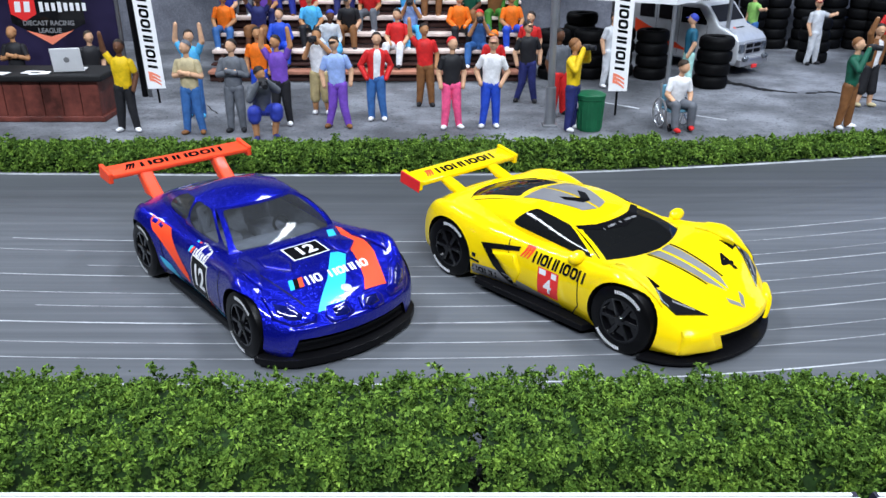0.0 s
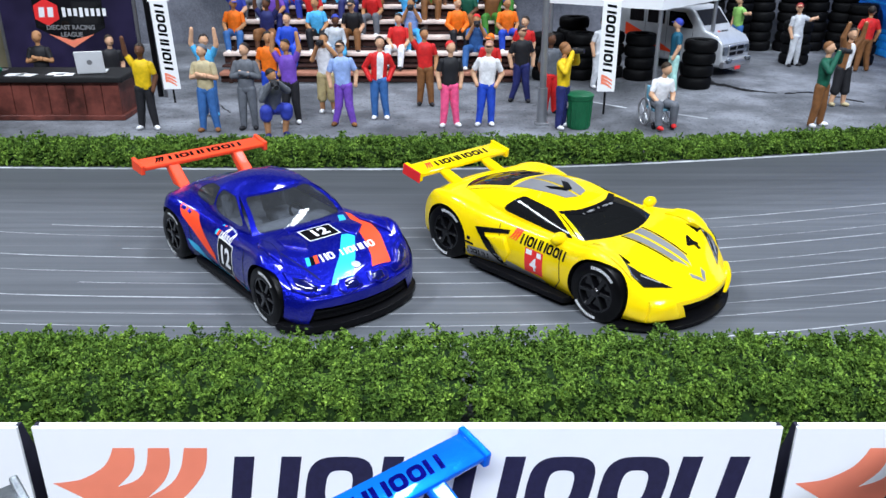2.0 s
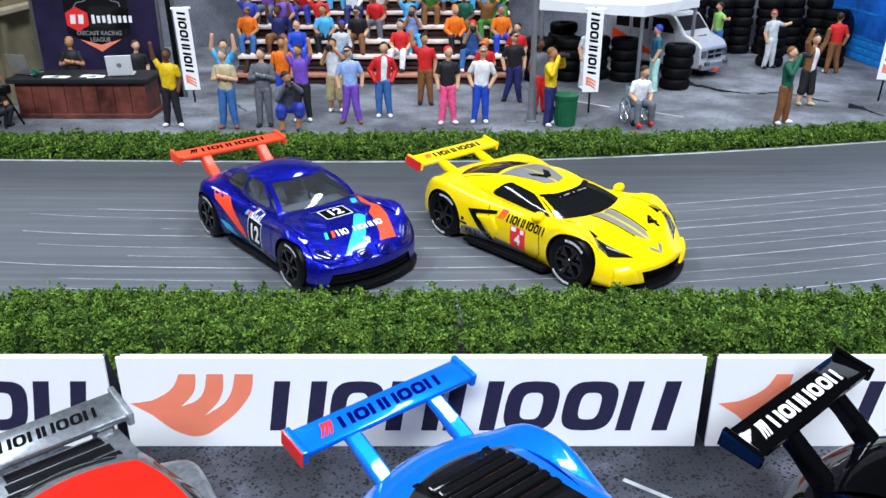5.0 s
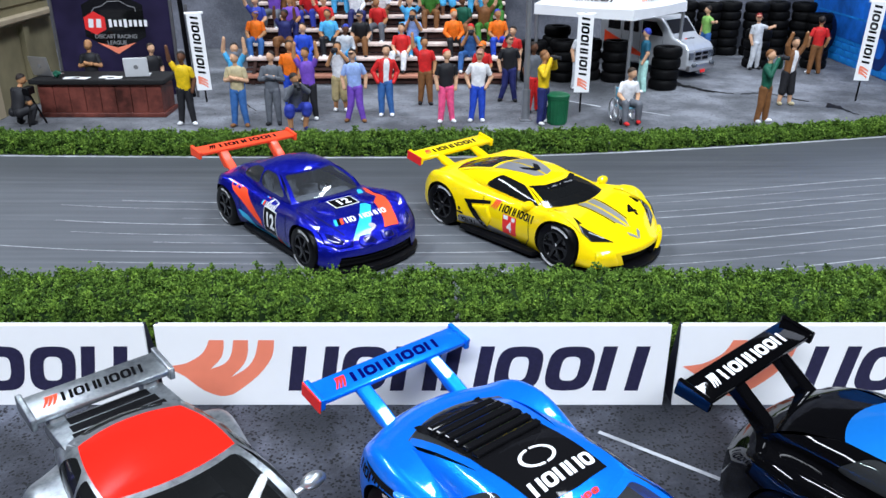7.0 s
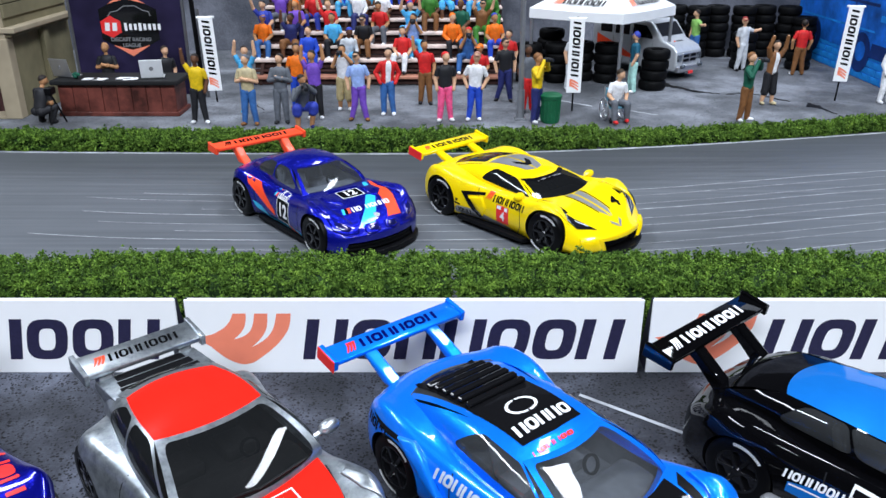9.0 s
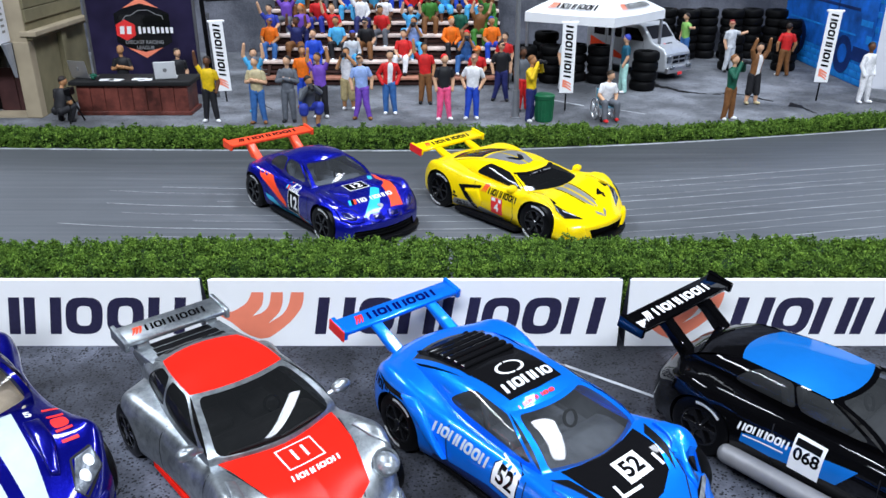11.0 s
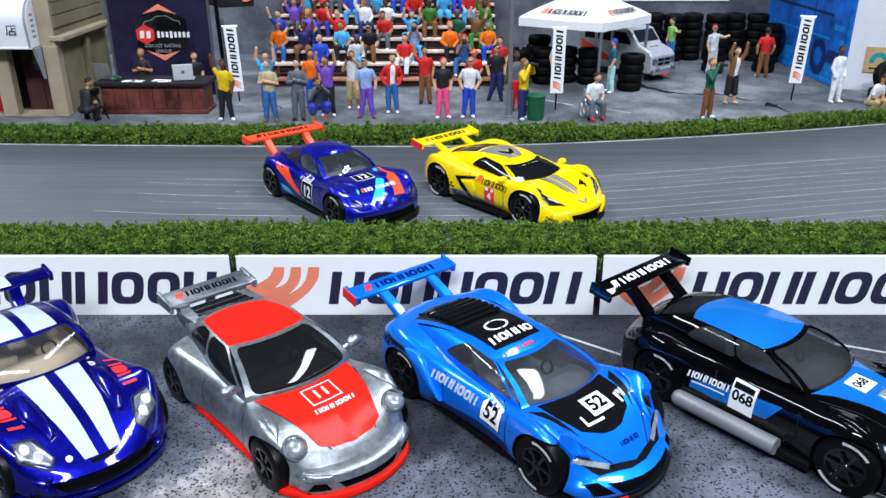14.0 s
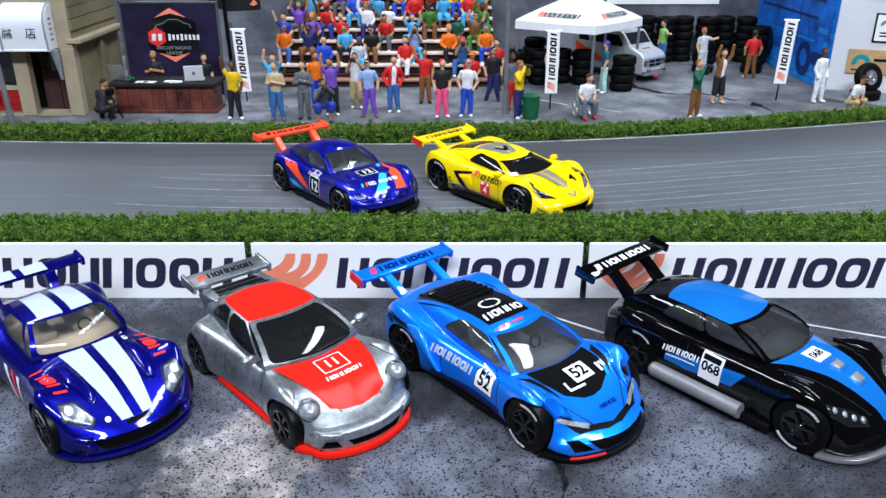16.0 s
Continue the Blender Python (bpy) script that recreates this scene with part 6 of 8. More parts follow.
def figurine(x, y, z, turn, shirt, pants, pose_name="stand", skin=SKIN, hair=(0.03, 0.018, 0.01), shoes="black", size=1.08, label="", sleeves=False, shorts=False, front=None, hat=False):
    """A 1:64 plastic figurine without a face. turn 0 faces the viewer's side (-y). front: colour of a panel down an open jacket."""
    r = random.Random(int(x * 10) * 7 + int(y))
    bm, up = bmesh.new(), bmesh.new()
    # slots: 0 skin, 1 shirt, 2 trousers, 3 shoes, 4 hair, 5 gear, 6 jacket front
    sitting = pose_name.startswith("sit")
    hip = {"crouch": 5.2, "squat_camera": 7.5}.get(pose_name, 0.0 if sitting else 12.6)

    def leg(pts, radii):
        if shorts:
            mid = tuple(a + (b - a) * 0.25 for a, b in zip(pts[1], pts[2]))
            limb(bm, [pts[0], pts[1], mid], [radii[0] * 1.05, radii[1] * 1.2, radii[1] * 1.25], 2)
            limb(bm, [mid, pts[2]], [radii[1] * 0.8, radii[2] * 0.75], 0)
        else:
            limb(bm, pts, radii, 2)

    def shoe(p, way):
        sh = ball((0, -0.75, 0), 1.0, 10, (0.85, 1.75, 0.72))
        for f in sh.faces:
            f.material_index = 3
        merge(bm, sh, Matrix.Translation(p) @ Matrix.Rotation(way, 4, "Z"))

    for sd in (-1, 1):
        if sitting:
            kx, kz = sd * r.uniform(1.7, 3.3), r.uniform(0.6, 1.6)
            fx, fy = kx + r.uniform(-0.5, 0.5), -5.6 + r.uniform(-1.6, 1.0)
            leg([(1.3 * sd, 0, 0.9), (kx, -5.4, kz), (fx, fy, -4.6)], [1.65, 1.4, 1.1])
            shoe((fx, fy - 0.3, -5.3), r.uniform(-0.4, 0.4))
        elif pose_name in ("crouch", "squat_camera"):
            leg([(1.4 * sd, 0.5, hip), (3.2 * sd, -4.4, hip + 1.0), (2.6 * sd, -2.6, 1.2)], [1.75, 1.5, 1.1])
            shoe((2.6 * sd, -2.8, 0.7), 0.2 * sd)
        else:
            spread = (2.7 if pose_name == "wide" else 1.9) + r.uniform(-0.3, 0.5)
            fy = r.uniform(-0.9, 0.9) * sd
            leg([(1.25 * sd, 0, hip), (1.6 * sd, fy * 0.4 - 0.3, 6.6), (spread * sd, fy, 1.1)], [1.7, 1.3, 1.0])
            shoe((spread * sd, fy - 0.2, 0.72), 0.3 * sd + r.uniform(-0.2, 0.2))
    seat_ball = ball((0, 0, hip + 0.3), 2.05, 12, (1.2, 0.92, 0.9))
    for f in seat_ball.faces:
        f.material_index = 2
    merge(bm, seat_ball)
    chest = hip + 7.7
    torso = lathe([(2.0, hip + 0.1), (2.12, hip + 0.2), (2.12, hip + 1.6), (2.15, hip + 3.2), (2.45, hip + 5.6), (2.5, hip + 7.0), (2.05, hip + 8.3), (1.1, hip + 8.95), (0.01, hip + 9.2)], 16)
    torso.transform(Matrix.Diagonal((1.18, 0.84, 1, 1)))
    for f in torso.faces:
        c = f.calc_center_median()
        f.material_index = 6 if front is not None and c.y < -0.9 and abs(c.x) < 1.0 else 1
    merge(up, torso)
    limb(up, [(0, 0.1, hip + 8.6), (0, -0.2, hip + 10.2)], [0.85, 0.75], 0)
    nod = r.uniform(-0.5, 0.1)
    head = ball((0, -0.3, hip + 11.75), 1.6, 14, (0.86, 1.0, 1.16))
    merge(head, ball((0, -0.75, hip + 10.95), 0.95, 10, (1.0, 1.0, 0.9)))
    tube((0, -1.6, hip + 11.9), (0, -2.05, hip + 11.35), 0.16, 0.28, 6, head)
    for sd in (-1, 1):
        ball((1.35 * sd, -0.1, hip + 11.6), 0.34, 6, (0.5, 0.9, 1.2), bm=head)
    for f in head.faces:
        f.material_index = 0
    cap = ball((0, -0.05, hip + 12.15), 1.72, 14, (0.9, 1.0, 1.02))
    bmesh.ops.bisect_plane(cap, geom=cap.verts[:] + cap.edges[:] + cap.faces[:], plane_co=(0, 0, hip + 12.2), plane_no=(0, -0.75, -1), clear_outer=True)
    if hat:
        brim = ball((0, -1.5, hip + 12.45), 1.2, 10, (1.0, 1.15, 0.16))
        merge(cap, brim)
    for f in cap.faces:
        f.material_index = 4
    merge(head, cap)
    pivot = Matrix.Translation((0, 0, hip + 10))
    merge(up, head, pivot @ Matrix.Rotation(r.uniform(-0.6, 0.6), 4, "Z") @ Matrix.Rotation(nod * 0.4, 4, "X") @ pivot.inverted())
    sh = [(-2.65, 0, chest - 0.2), (2.65, 0, chest - 0.2)]
    j = [r.uniform(-0.6, 0.6) for _ in range(8)]
    arms = {"stand": [((-3.8, 0.4, hip + 3.8), (-3.3, -1.0 + j[0], hip - 0.2)), ((3.8, 0.4, hip + 3.8), (3.3, -1.0 + j[1], hip - 0.2))],
            "wide": [((-4.3, 0.3, hip + 3.8), (-3.8, -0.9, hip + 0.2)), ((4.3, 0.3, hip + 3.8), (3.8, -0.9, hip + 0.2))],
            "pockets": [((-4.6, 0.8, hip + 3.9), (-2.9, -1.2, hip + 0.4)), ((4.6, 0.8, hip + 3.9), (2.9, -1.2, hip + 0.4))],
            "crossed": [((-3.9, -0.6, hip + 4.0), (1.2, -2.6, hip + 4.9)), ((3.9, -0.6, hip + 4.0), (-1.2, -2.8, hip + 5.3))],
            "up_left": [((-4.4, -0.3, hip + 10.4), (-4.9 + j[2], -0.6, hip + 15.0)), ((3.9, 0.4, hip + 3.9), (3.4, -1.2, hip))],
            "up_both": [((-4.3, -0.4, hip + 10.8), (-3.4, -0.8, hip + 15.2)), ((4.4, -0.4, hip + 10.6), (4.2, -0.8, hip + 15.2))],
            "camera": [((-3.6, -2.2, hip + 5.4), (-1.0, -3.2, hip + 11.0)), ((4.2, -2.2, hip + 7.4), (1.0, -3.4, hip + 11.4))],
            "squat_camera": [((-3.6, -2.2, hip + 5.4), (-1.0, -3.2, hip + 11.0)), ((4.2, -2.2, hip + 7.4), (1.0, -3.4, hip + 11.4))],
            "point": [((-3.7, 0.4, hip + 3.6), (-3.4, -0.8, hip - 0.2)), ((5.2, -0.8, hip + 6.4), (8.6, -1.2, hip + 7.0))],
            "sit": [((-3.8, -0.9, hip + 3.9), (-2.0 + j[3], -4.2 + j[4], hip + 2.2)), ((3.8, -0.9, hip + 3.9), (2.0 + j[5], -4.2 + j[6], hip + 2.2))],
            "sit_up": [((-4.4, -0.3, hip + 10.4), (-4.4 + j[3], -0.6, hip + 14.6)), ((3.7, -1.0, hip + 4.0), (2.0, -4.0, hip + 2.4))],
            "sit_both": [((-4.4, -0.3, hip + 10.4), (-3.6 + j[2], -0.6, hip + 14.6)), ((4.4, -0.3, hip + 10.2), (4.6 + j[3], -0.6, hip + 14.2))],
            "sit_camera": [((-3.4, -2.0, hip + 5.4), (-1.0, -3.0, hip + 10.8)), ((3.6, -2.0, hip + 5.8), (1.0, -3.0, hip + 10.8))],
            "crouch": [((-3.6, -1.6, hip + 3.8), (0.4, -4.4, hip + 3.0)), ((3.6, -1.6, hip + 3.8), (-0.2, -4.6, hip + 3.3))]}[pose_name]
    for s0, (elbow, wrist) in zip(sh, arms):
        mid = tuple((a + 2 * b) / 3 for a, b in zip(s0, elbow))
        limb(up, [s0, elbow if sleeves else mid], [1.12, 0.96], 1)
        limb(up, [elbow if sleeves else mid, elbow, wrist] if not sleeves else [elbow, wrist], [0.85, 0.82, 0.6] if not sleeves else [0.98, 0.74], 1 if sleeves else 0)
        ball_at = ball(wrist, 0.74, 8, (0.9, 0.8, 1.15))
        for f in ball_at.faces:
            f.material_index = 0
        merge(up, ball_at)
    if "camera" in pose_name:
        gear = box(-1.2, 1.2, -4.6, -2.6, hip + 10.6, hip + 12.2, 0.25, 1)
        tube((0, -4.4, hip + 11.4), (0, -6.4, hip + 11.4), 0.75, n=10, bm=gear)
        for f in gear.faces:
            f.material_index = 5
        merge(up, gear)
    pivot = Matrix.Translation((0, 0, hip + 0.4))
    tip = r.uniform(0.0, 0.32) if sitting else (0.35 if pose_name in ("crouch", "squat_camera") else r.uniform(-0.06, 0.05))
    merge(bm, up, pivot @ Matrix.Rotation(r.uniform(-0.25, 0.25), 4, "Z") @ Matrix.Rotation(tip, 4, "X") @ Matrix.Rotation(r.uniform(-0.06, 0.06), 4, "Y") @ pivot.inverted())
    ob = finish("figurine", bm, [enamel(skin), enamel(shirt), enamel(pants), enamel(shoes), enamel(hair), enamel("black"), enamel(front or shirt)], 60)
    ob.matrix_basis = at(x, y, z, turn) @ Matrix.Scale(size, 4)
    how = {"stand": "standing", "wide": "standing", "pockets": "standing", "crossed": "with crossed arms", "up_left": "with one raised arm", "up_both": "with both arms raised", "camera": "holding a camera", "squat_camera": "squatting with a camera", "point": "pointing aside", "crouch": "crouching"}.get(pose_name, "seated")
    names = [n for n in (shirt, pants) if isinstance(n, str)]
    tagged(ob, label or f"painted plastic figurine {how}, {names[0]} top, {names[-1]} {'shorts' if shorts else 'trousers'}", "figurine", "spectator figurines" if not sitting else "seated figurines")
    return ob


for row in ((-98.5, 247.0, 8, "yellow", "black", "up_left", BROWN, "white"), (-77.3, 244.7, 0, "tan", "jeans", "crossed", SKIN, "brown"), (-64.5, 246.6, 0, "grey", "grey", "crossed", SKIN, "black"), (-62, 272.7, 0, "orange", "blue", "stand", TAN_SKIN, "brown"),
            (-55.0, 240.5, 25, "grey", "royal", "squat_camera", TAN_SKIN, "navy"), (-51.6, 254.7, 0, "purple", "black", "up_both", TAN_SKIN, "white"), (-41.3, 269.1, 0, "white", "khaki", "camera", TAN_SKIN, "white"), (-33.1, 251.5, 0, "pale", "purple", "wide", SKIN, "brown"),
            (-21.8, 261.0, 0, "red", "jeans", "pockets", SKIN, "white"), (-6.1, 280.9, 0, "red", "brown", "up_left", TAN_SKIN, "black"), (2.6, 250.6, 10, "black", "pink", "stand", SKIN, "white"), (15, 251.5, 0, "white", "blue", "pockets", SKIN, "white"),
            (30, 287.2, 0, "black", "navy", "wide", SKIN, "black"), (40.3, 247.9, 55, "yellow", "navy", "camera", TAN_SKIN, "white"), (38.5, 268.2, 30, "grey", "red", "stand", BROWN, "black"), (92.6, 306.1, -90, "teal", "mint", "stand", SKIN, "white"),
            (127.2, 250.0, 38, "forest", "brown", "camera", SKIN, "white"), (148.4, 280.9, 10, "brown", "black", "up_both", SKIN, "tan"), (189, 347.7, 180, "red", "brown", "wide", TAN_SKIN, "white"), (163, 359.4, 30, "silver", "silver", "point", SKIN, "black"),
            (202.2, 283.0, 20, "white", "white", "stand", BROWN, "white"), (208.6, 259.0, 35, "white", "khaki", "crouch", TAN_SKIN, "khaki"), (146.0, 390.0, -60, "lime", "jeans", "point", SKIN, "black"), (-82.5, 265.5, 0, "sky", "jeans", "up_both", SKIN, "sky"),
            (-163.0, 243.9, 160, "black", "black", "crouch", TAN_SKIN, "black"), (64, 312.5, 40, "silver", "silver", "stand", SKIN, "white"), (33, 314.3, 0, "red", "black", "stand", SKIN, "black")):
    x, y, turn, shirt, pants, how, skin, shoes = row
    figurine(x, y, 0, turn, shirt, pants, how, skin, shoes=shoes, sleeves=x in (-64.5, 40.3, 127.2, 148.4, 202.2, -55.0, -21.8), shorts=x in (-41.3, 148.4, -55.0), front="white" if x in (-21.8, 148.4) else None,
             hat=x in (-33.1, 15, 30, 92.6, 208.6, 163), hair={2.6: "red", -77.3: "grey", 40.3: "brown", 127.2: "brown", 15: (0.4, 0.2, 0.15), 92.6: "royal", 163: (0.25, 0.02, 0.02)}.get(x, (0.02, 0.013, 0.01)))
figurine(-147, 279.5, -1.0, 0, "black", "black", "crossed", TAN_SKIN, hair=TAN_SKIN, size=1.08)
figurine(-121.5, 280.0, -1.5, 20, "black", "black", "stand", SKIN, size=1.05)

# ---- bleachers ----
M_PLANK = mat("pale_worn_plank", (0.70, 0.56, 0.50), 0.75, var=0.2, scale=90, bump=0.3, bscale=500)
# brown risers and foot planks, the shade between the rows put into their colour
M_PLANKSHADE = mat("red_brown_plank_in_shade", (0.038, 0.014, 0.011), 0.75, var=0.3, scale=90, bump=0.3, bscale=500)
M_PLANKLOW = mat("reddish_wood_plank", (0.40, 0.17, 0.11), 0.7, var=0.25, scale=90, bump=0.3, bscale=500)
# stringer timber, coloured dark for the shade under the seats
M_SHADOWWOOD = mat("brown_timber_in_shade", (0.03, 0.013, 0.010), 0.85, var=0.3, scale=60)


def row_at(k):
    return (321.5, 4.6) if k == 0 else (330.5 + 9.2 * (k - 1), 11.3 + 5.4 * (k - 1))


stand = thing("bleachers", "stepped wooden bleachers with pale seat planks", "bleachers")
for k in range(10):
    y, z = row_at(k)
    part("seat_plank", box(-93.5, 33.5, y - 1.0, y + 6.4, z - 1.5, z, 0.3, 1), M_PLANKLOW if k == 0 else M_PLANK, stand)
    part("riser_plank", box(-93.5, 33.5, y + 1.0, y + 1.8, max(0.2, z - 4.6), z - 1.2, 0.2, 1), M_PLANKSHADE, stand)
    if k:
        part("foot_plank", box(-93.5, 33.5, y - 4.4, y + 0.6, z - 5.6, z - 4.8, 0.2, 1), M_PLANKSHADE, stand)
for x in (-90, -50, -8, 30):
    pts = [(321.5, 0)] + [(row_at(k)[0] + 0.8, max(0.5, row_at(k)[1] - 1.1)) for k in range(10)] + [(419.0, 58.0), (419.0, 0)]
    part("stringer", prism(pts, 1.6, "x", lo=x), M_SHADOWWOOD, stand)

SEATED = ((-90.5, 3, "royal", "black", "sit_up"), (-90.5, 2, "orange", "jeans", "sit"), (-76, 2, "navy", "brown", "sit_both"), (-66, 1, "blue", "blue", "sit"), (-74, 3, "purple", "navy", "sit"), (-66, 4, "red", "royal", "sit"), (-57, 3, "red", "brown", "sit_up"),
          (-54, 2, "sky", "black", "sit"), (-46.5, 1, "silver", "sky", "sit"), (-38.5, 2, "black", "brown", "sit"), (-30, 3, "red", "grey", "sit"), (-78, 5, "sky", "brown", "sit_camera"), (-51, 5, "blue", "sky", "sit"), (-43, 4, "white", "navy", "sit_up"),
          (-29.5, 4, "white", "brown", "sit"), (-14.5, 3, "sky", "sky", "sit_both"), (-13.5, 2, "pale", "sky", "sit_camera"), (-5, 4, "green", "brown", "sit"), (6.5, 2, "orange", "black", "sit"), (14.5, 1, "jeans", "jeans", "sit_camera"), (12, 3, "forest", "brown", "sit"),
          (21.5, 3, "brown", "green", "sit_both"), (28.5, 2, "orange", "blue", "sit"), (26, 4, "green", "green", "sit_up"), (-18.5, 1, "red", "white", "sit"), (20, 0, "red", "black", "sit"), (3, 5, "sky", "sky", "sit"), (19, 5, "red", "sky", "sit"),
          (-14.5, 5, "red", "black", "sit"), (-36, 5, "sky", "brown", "sit_up"), (-60, 6, "purple", "grey", "sit_both"), (-24, 6, "orange", "blue", "sit"), (-4, 6, "red", "black", "sit_up"), (10, 6, "yellow", "blue", "sit"), (-84, 4, "purple", "grey", "sit_both"),
          (-70, 6, "white", "brown", "sit"), (-45, 6, "red", "grey", "sit"), (27, 6, "sky", "brown", "sit"), (-87, 6, "green", "navy", "sit"), (-34, 7, "blue", "black", "sit_both"), (-12, 7, "white", "red", "sit"), (-55, 7, "orange", "grey", "sit"), (14, 7, "purple", "black", "sit"))
for i, (x, k, shirt, pants, how) in enumerate(SEATED):
    y, z = row_at(k)
    figurine(x, y + 2.2, z + 0.5, (-14, 6, 0, 12, -6)[i % 5], shirt, pants, how, (SKIN, TAN_SKIN, BROWN)[(i * 7) % 3], size=1.13, shoes=("black", "white", "brown")[i % 3], hat=i % 4 == 1, shorts=i % 6 == 2, sleeves=i % 5 == 3, hair=("black", "red", (0.03, 0.018, 0.01), "royal", (0.2, 0.1, 0.03), "orange", "black")[(i * 3) % 7])

# ---- walls of the diorama ----
tagged(finish("wall_back", box(-292.6, 292.6, 424.4, 431.6, 0, 170), M_WALL), "smooth grey rendered wall behind the yard", "wall", kind="structure")
M_MURAL = mat("blue_painted_brick", (0.010, 0.20, 0.78), 0.55, var=0.25, scale=26)
M_MURALDARK = mat("dark_blue_mural_paint", (0.006, 0.03, 0.16), 0.55, var=0.4, scale=40)
M_MURALMID = mat("mid_blue_mural_paint", (0.008, 0.15, 0.66), 0.55, var=0.45, scale=40)
M_BRICK = mat("blue_painted_brick_course", (0.012, 0.27, 0.85), 0.6, var=0.3, scale=70)
mural = tagged(finish("wall_blue", box(217.5, 226, 307.9, 424.4, 0, 120), M_MURAL), "bright blue painted brick wall with a mural", "wall", kind="structure")
proto = box(-0.35, 0.0, 0, 8.4, 0, 3.0, 0.12, 1)
first = None
for r in range(17):
    for c in range(14):
        y = 308.8 + c * 9.0 + (4.5 if r % 2 else 0)
        if y + 8.4 > 423.5:
            continue
        if first is None:
            first = part("brick", proto, M_BRICK, mural)
            ob = first
        else:
            ob = new("brick", first.data)
            ob.parent = mural
        ob.matrix_basis = at(217.5, y, 0.4 + r * 3.5)
# the mural: a dark van seen from the side, in flat paint shapes
for nm, pts, mt in (("painted_van_body", [(312.5, 17), (312.5, 44), (321.5, 62), (373.8, 64), (419.0, 62), (419.0, 18), (391.9, 13), (330.5, 12)], M_MURALMID), ("painted_van_glass", [(323.3, 46), (326.9, 59), (352.2, 60), (352.2, 47)], M_MURALDARK), ("painted_van_glass", [(357.6, 47), (357.6, 60), (395.5, 61), (395.5, 48)], M_MURALDARK),
                    ("painted_bumper", [(310.6, 12), (310.6, 19), (330.5, 19), (332.3, 12)], M_MURALDARK),
                    ("painted_wheel", [(341.3 + 10 * math.cos(a), 13 + 10 * math.sin(a)) for a in np.linspace(0, 2 * math.pi, 25)[:-1]], M_MURALDARK), ("painted_wheel", [(399.1 + 10 * math.cos(a), 14 + 10 * math.sin(a)) for a in np.linspace(0, 2 * math.pi, 25)[:-1]], M_MURALDARK)):
    part(nm, prism(pts, 0.06, "x", lo=217.02 - (0.1 if mt is M_MURALDARK else 0)), mt, mural)
for y in (341.3, 399.1):
    part("painted_rim", prism([(y + 5 * math.cos(a), 13.5 + 5 * math.sin(a)) for a in np.linspace(0, 2 * math.pi, 21)[:-1]], 0.06, "x", lo=216.8), M_MURALMID, mural)
for y0, y1, z0, z1 in ((315, 327, 30, 33), (330, 415, 36.5, 38.0), (330, 415, 24, 25), (353.6, 354.6, 20, 60), (313.5, 319, 22, 26)):
    part("painted_trim", prism([(y0, z0), (y1, z0), (y1, z1), (y0, z1)], 0.06, "x", lo=216.86), M_BRICK if z1 < 35 else M_MURALDARK, mural)
M_WHITEWALL = mat("white_painted_wall", (0.66, 0.67, 0.72), 0.6, var=0.06, scale=25)
shop = thing("shop_building", "white painted shop building with advertising signs", "building")
part("wall", prism([(217.6, 307.8), (301.6, 276.3), (301.6, 373.8), (226.2, 373.8), (226.2, 307.8)], 130, "z"), M_WHITEWALL, shop)
slope = math.degrees(math.atan2(276.3 - 307.8, 301.6 - 217.6))


def on_shop(u, z, w, h, d):
    """A panel on the white front: u along it from the corner, z its foot."""
    return box(u, u + w, -d, 0.0, z, z + h, 0.12, 1), Matrix.Translation((217.6, 307.8, 0)) @ Matrix.Rotation(radians(slope), 4, "Z")


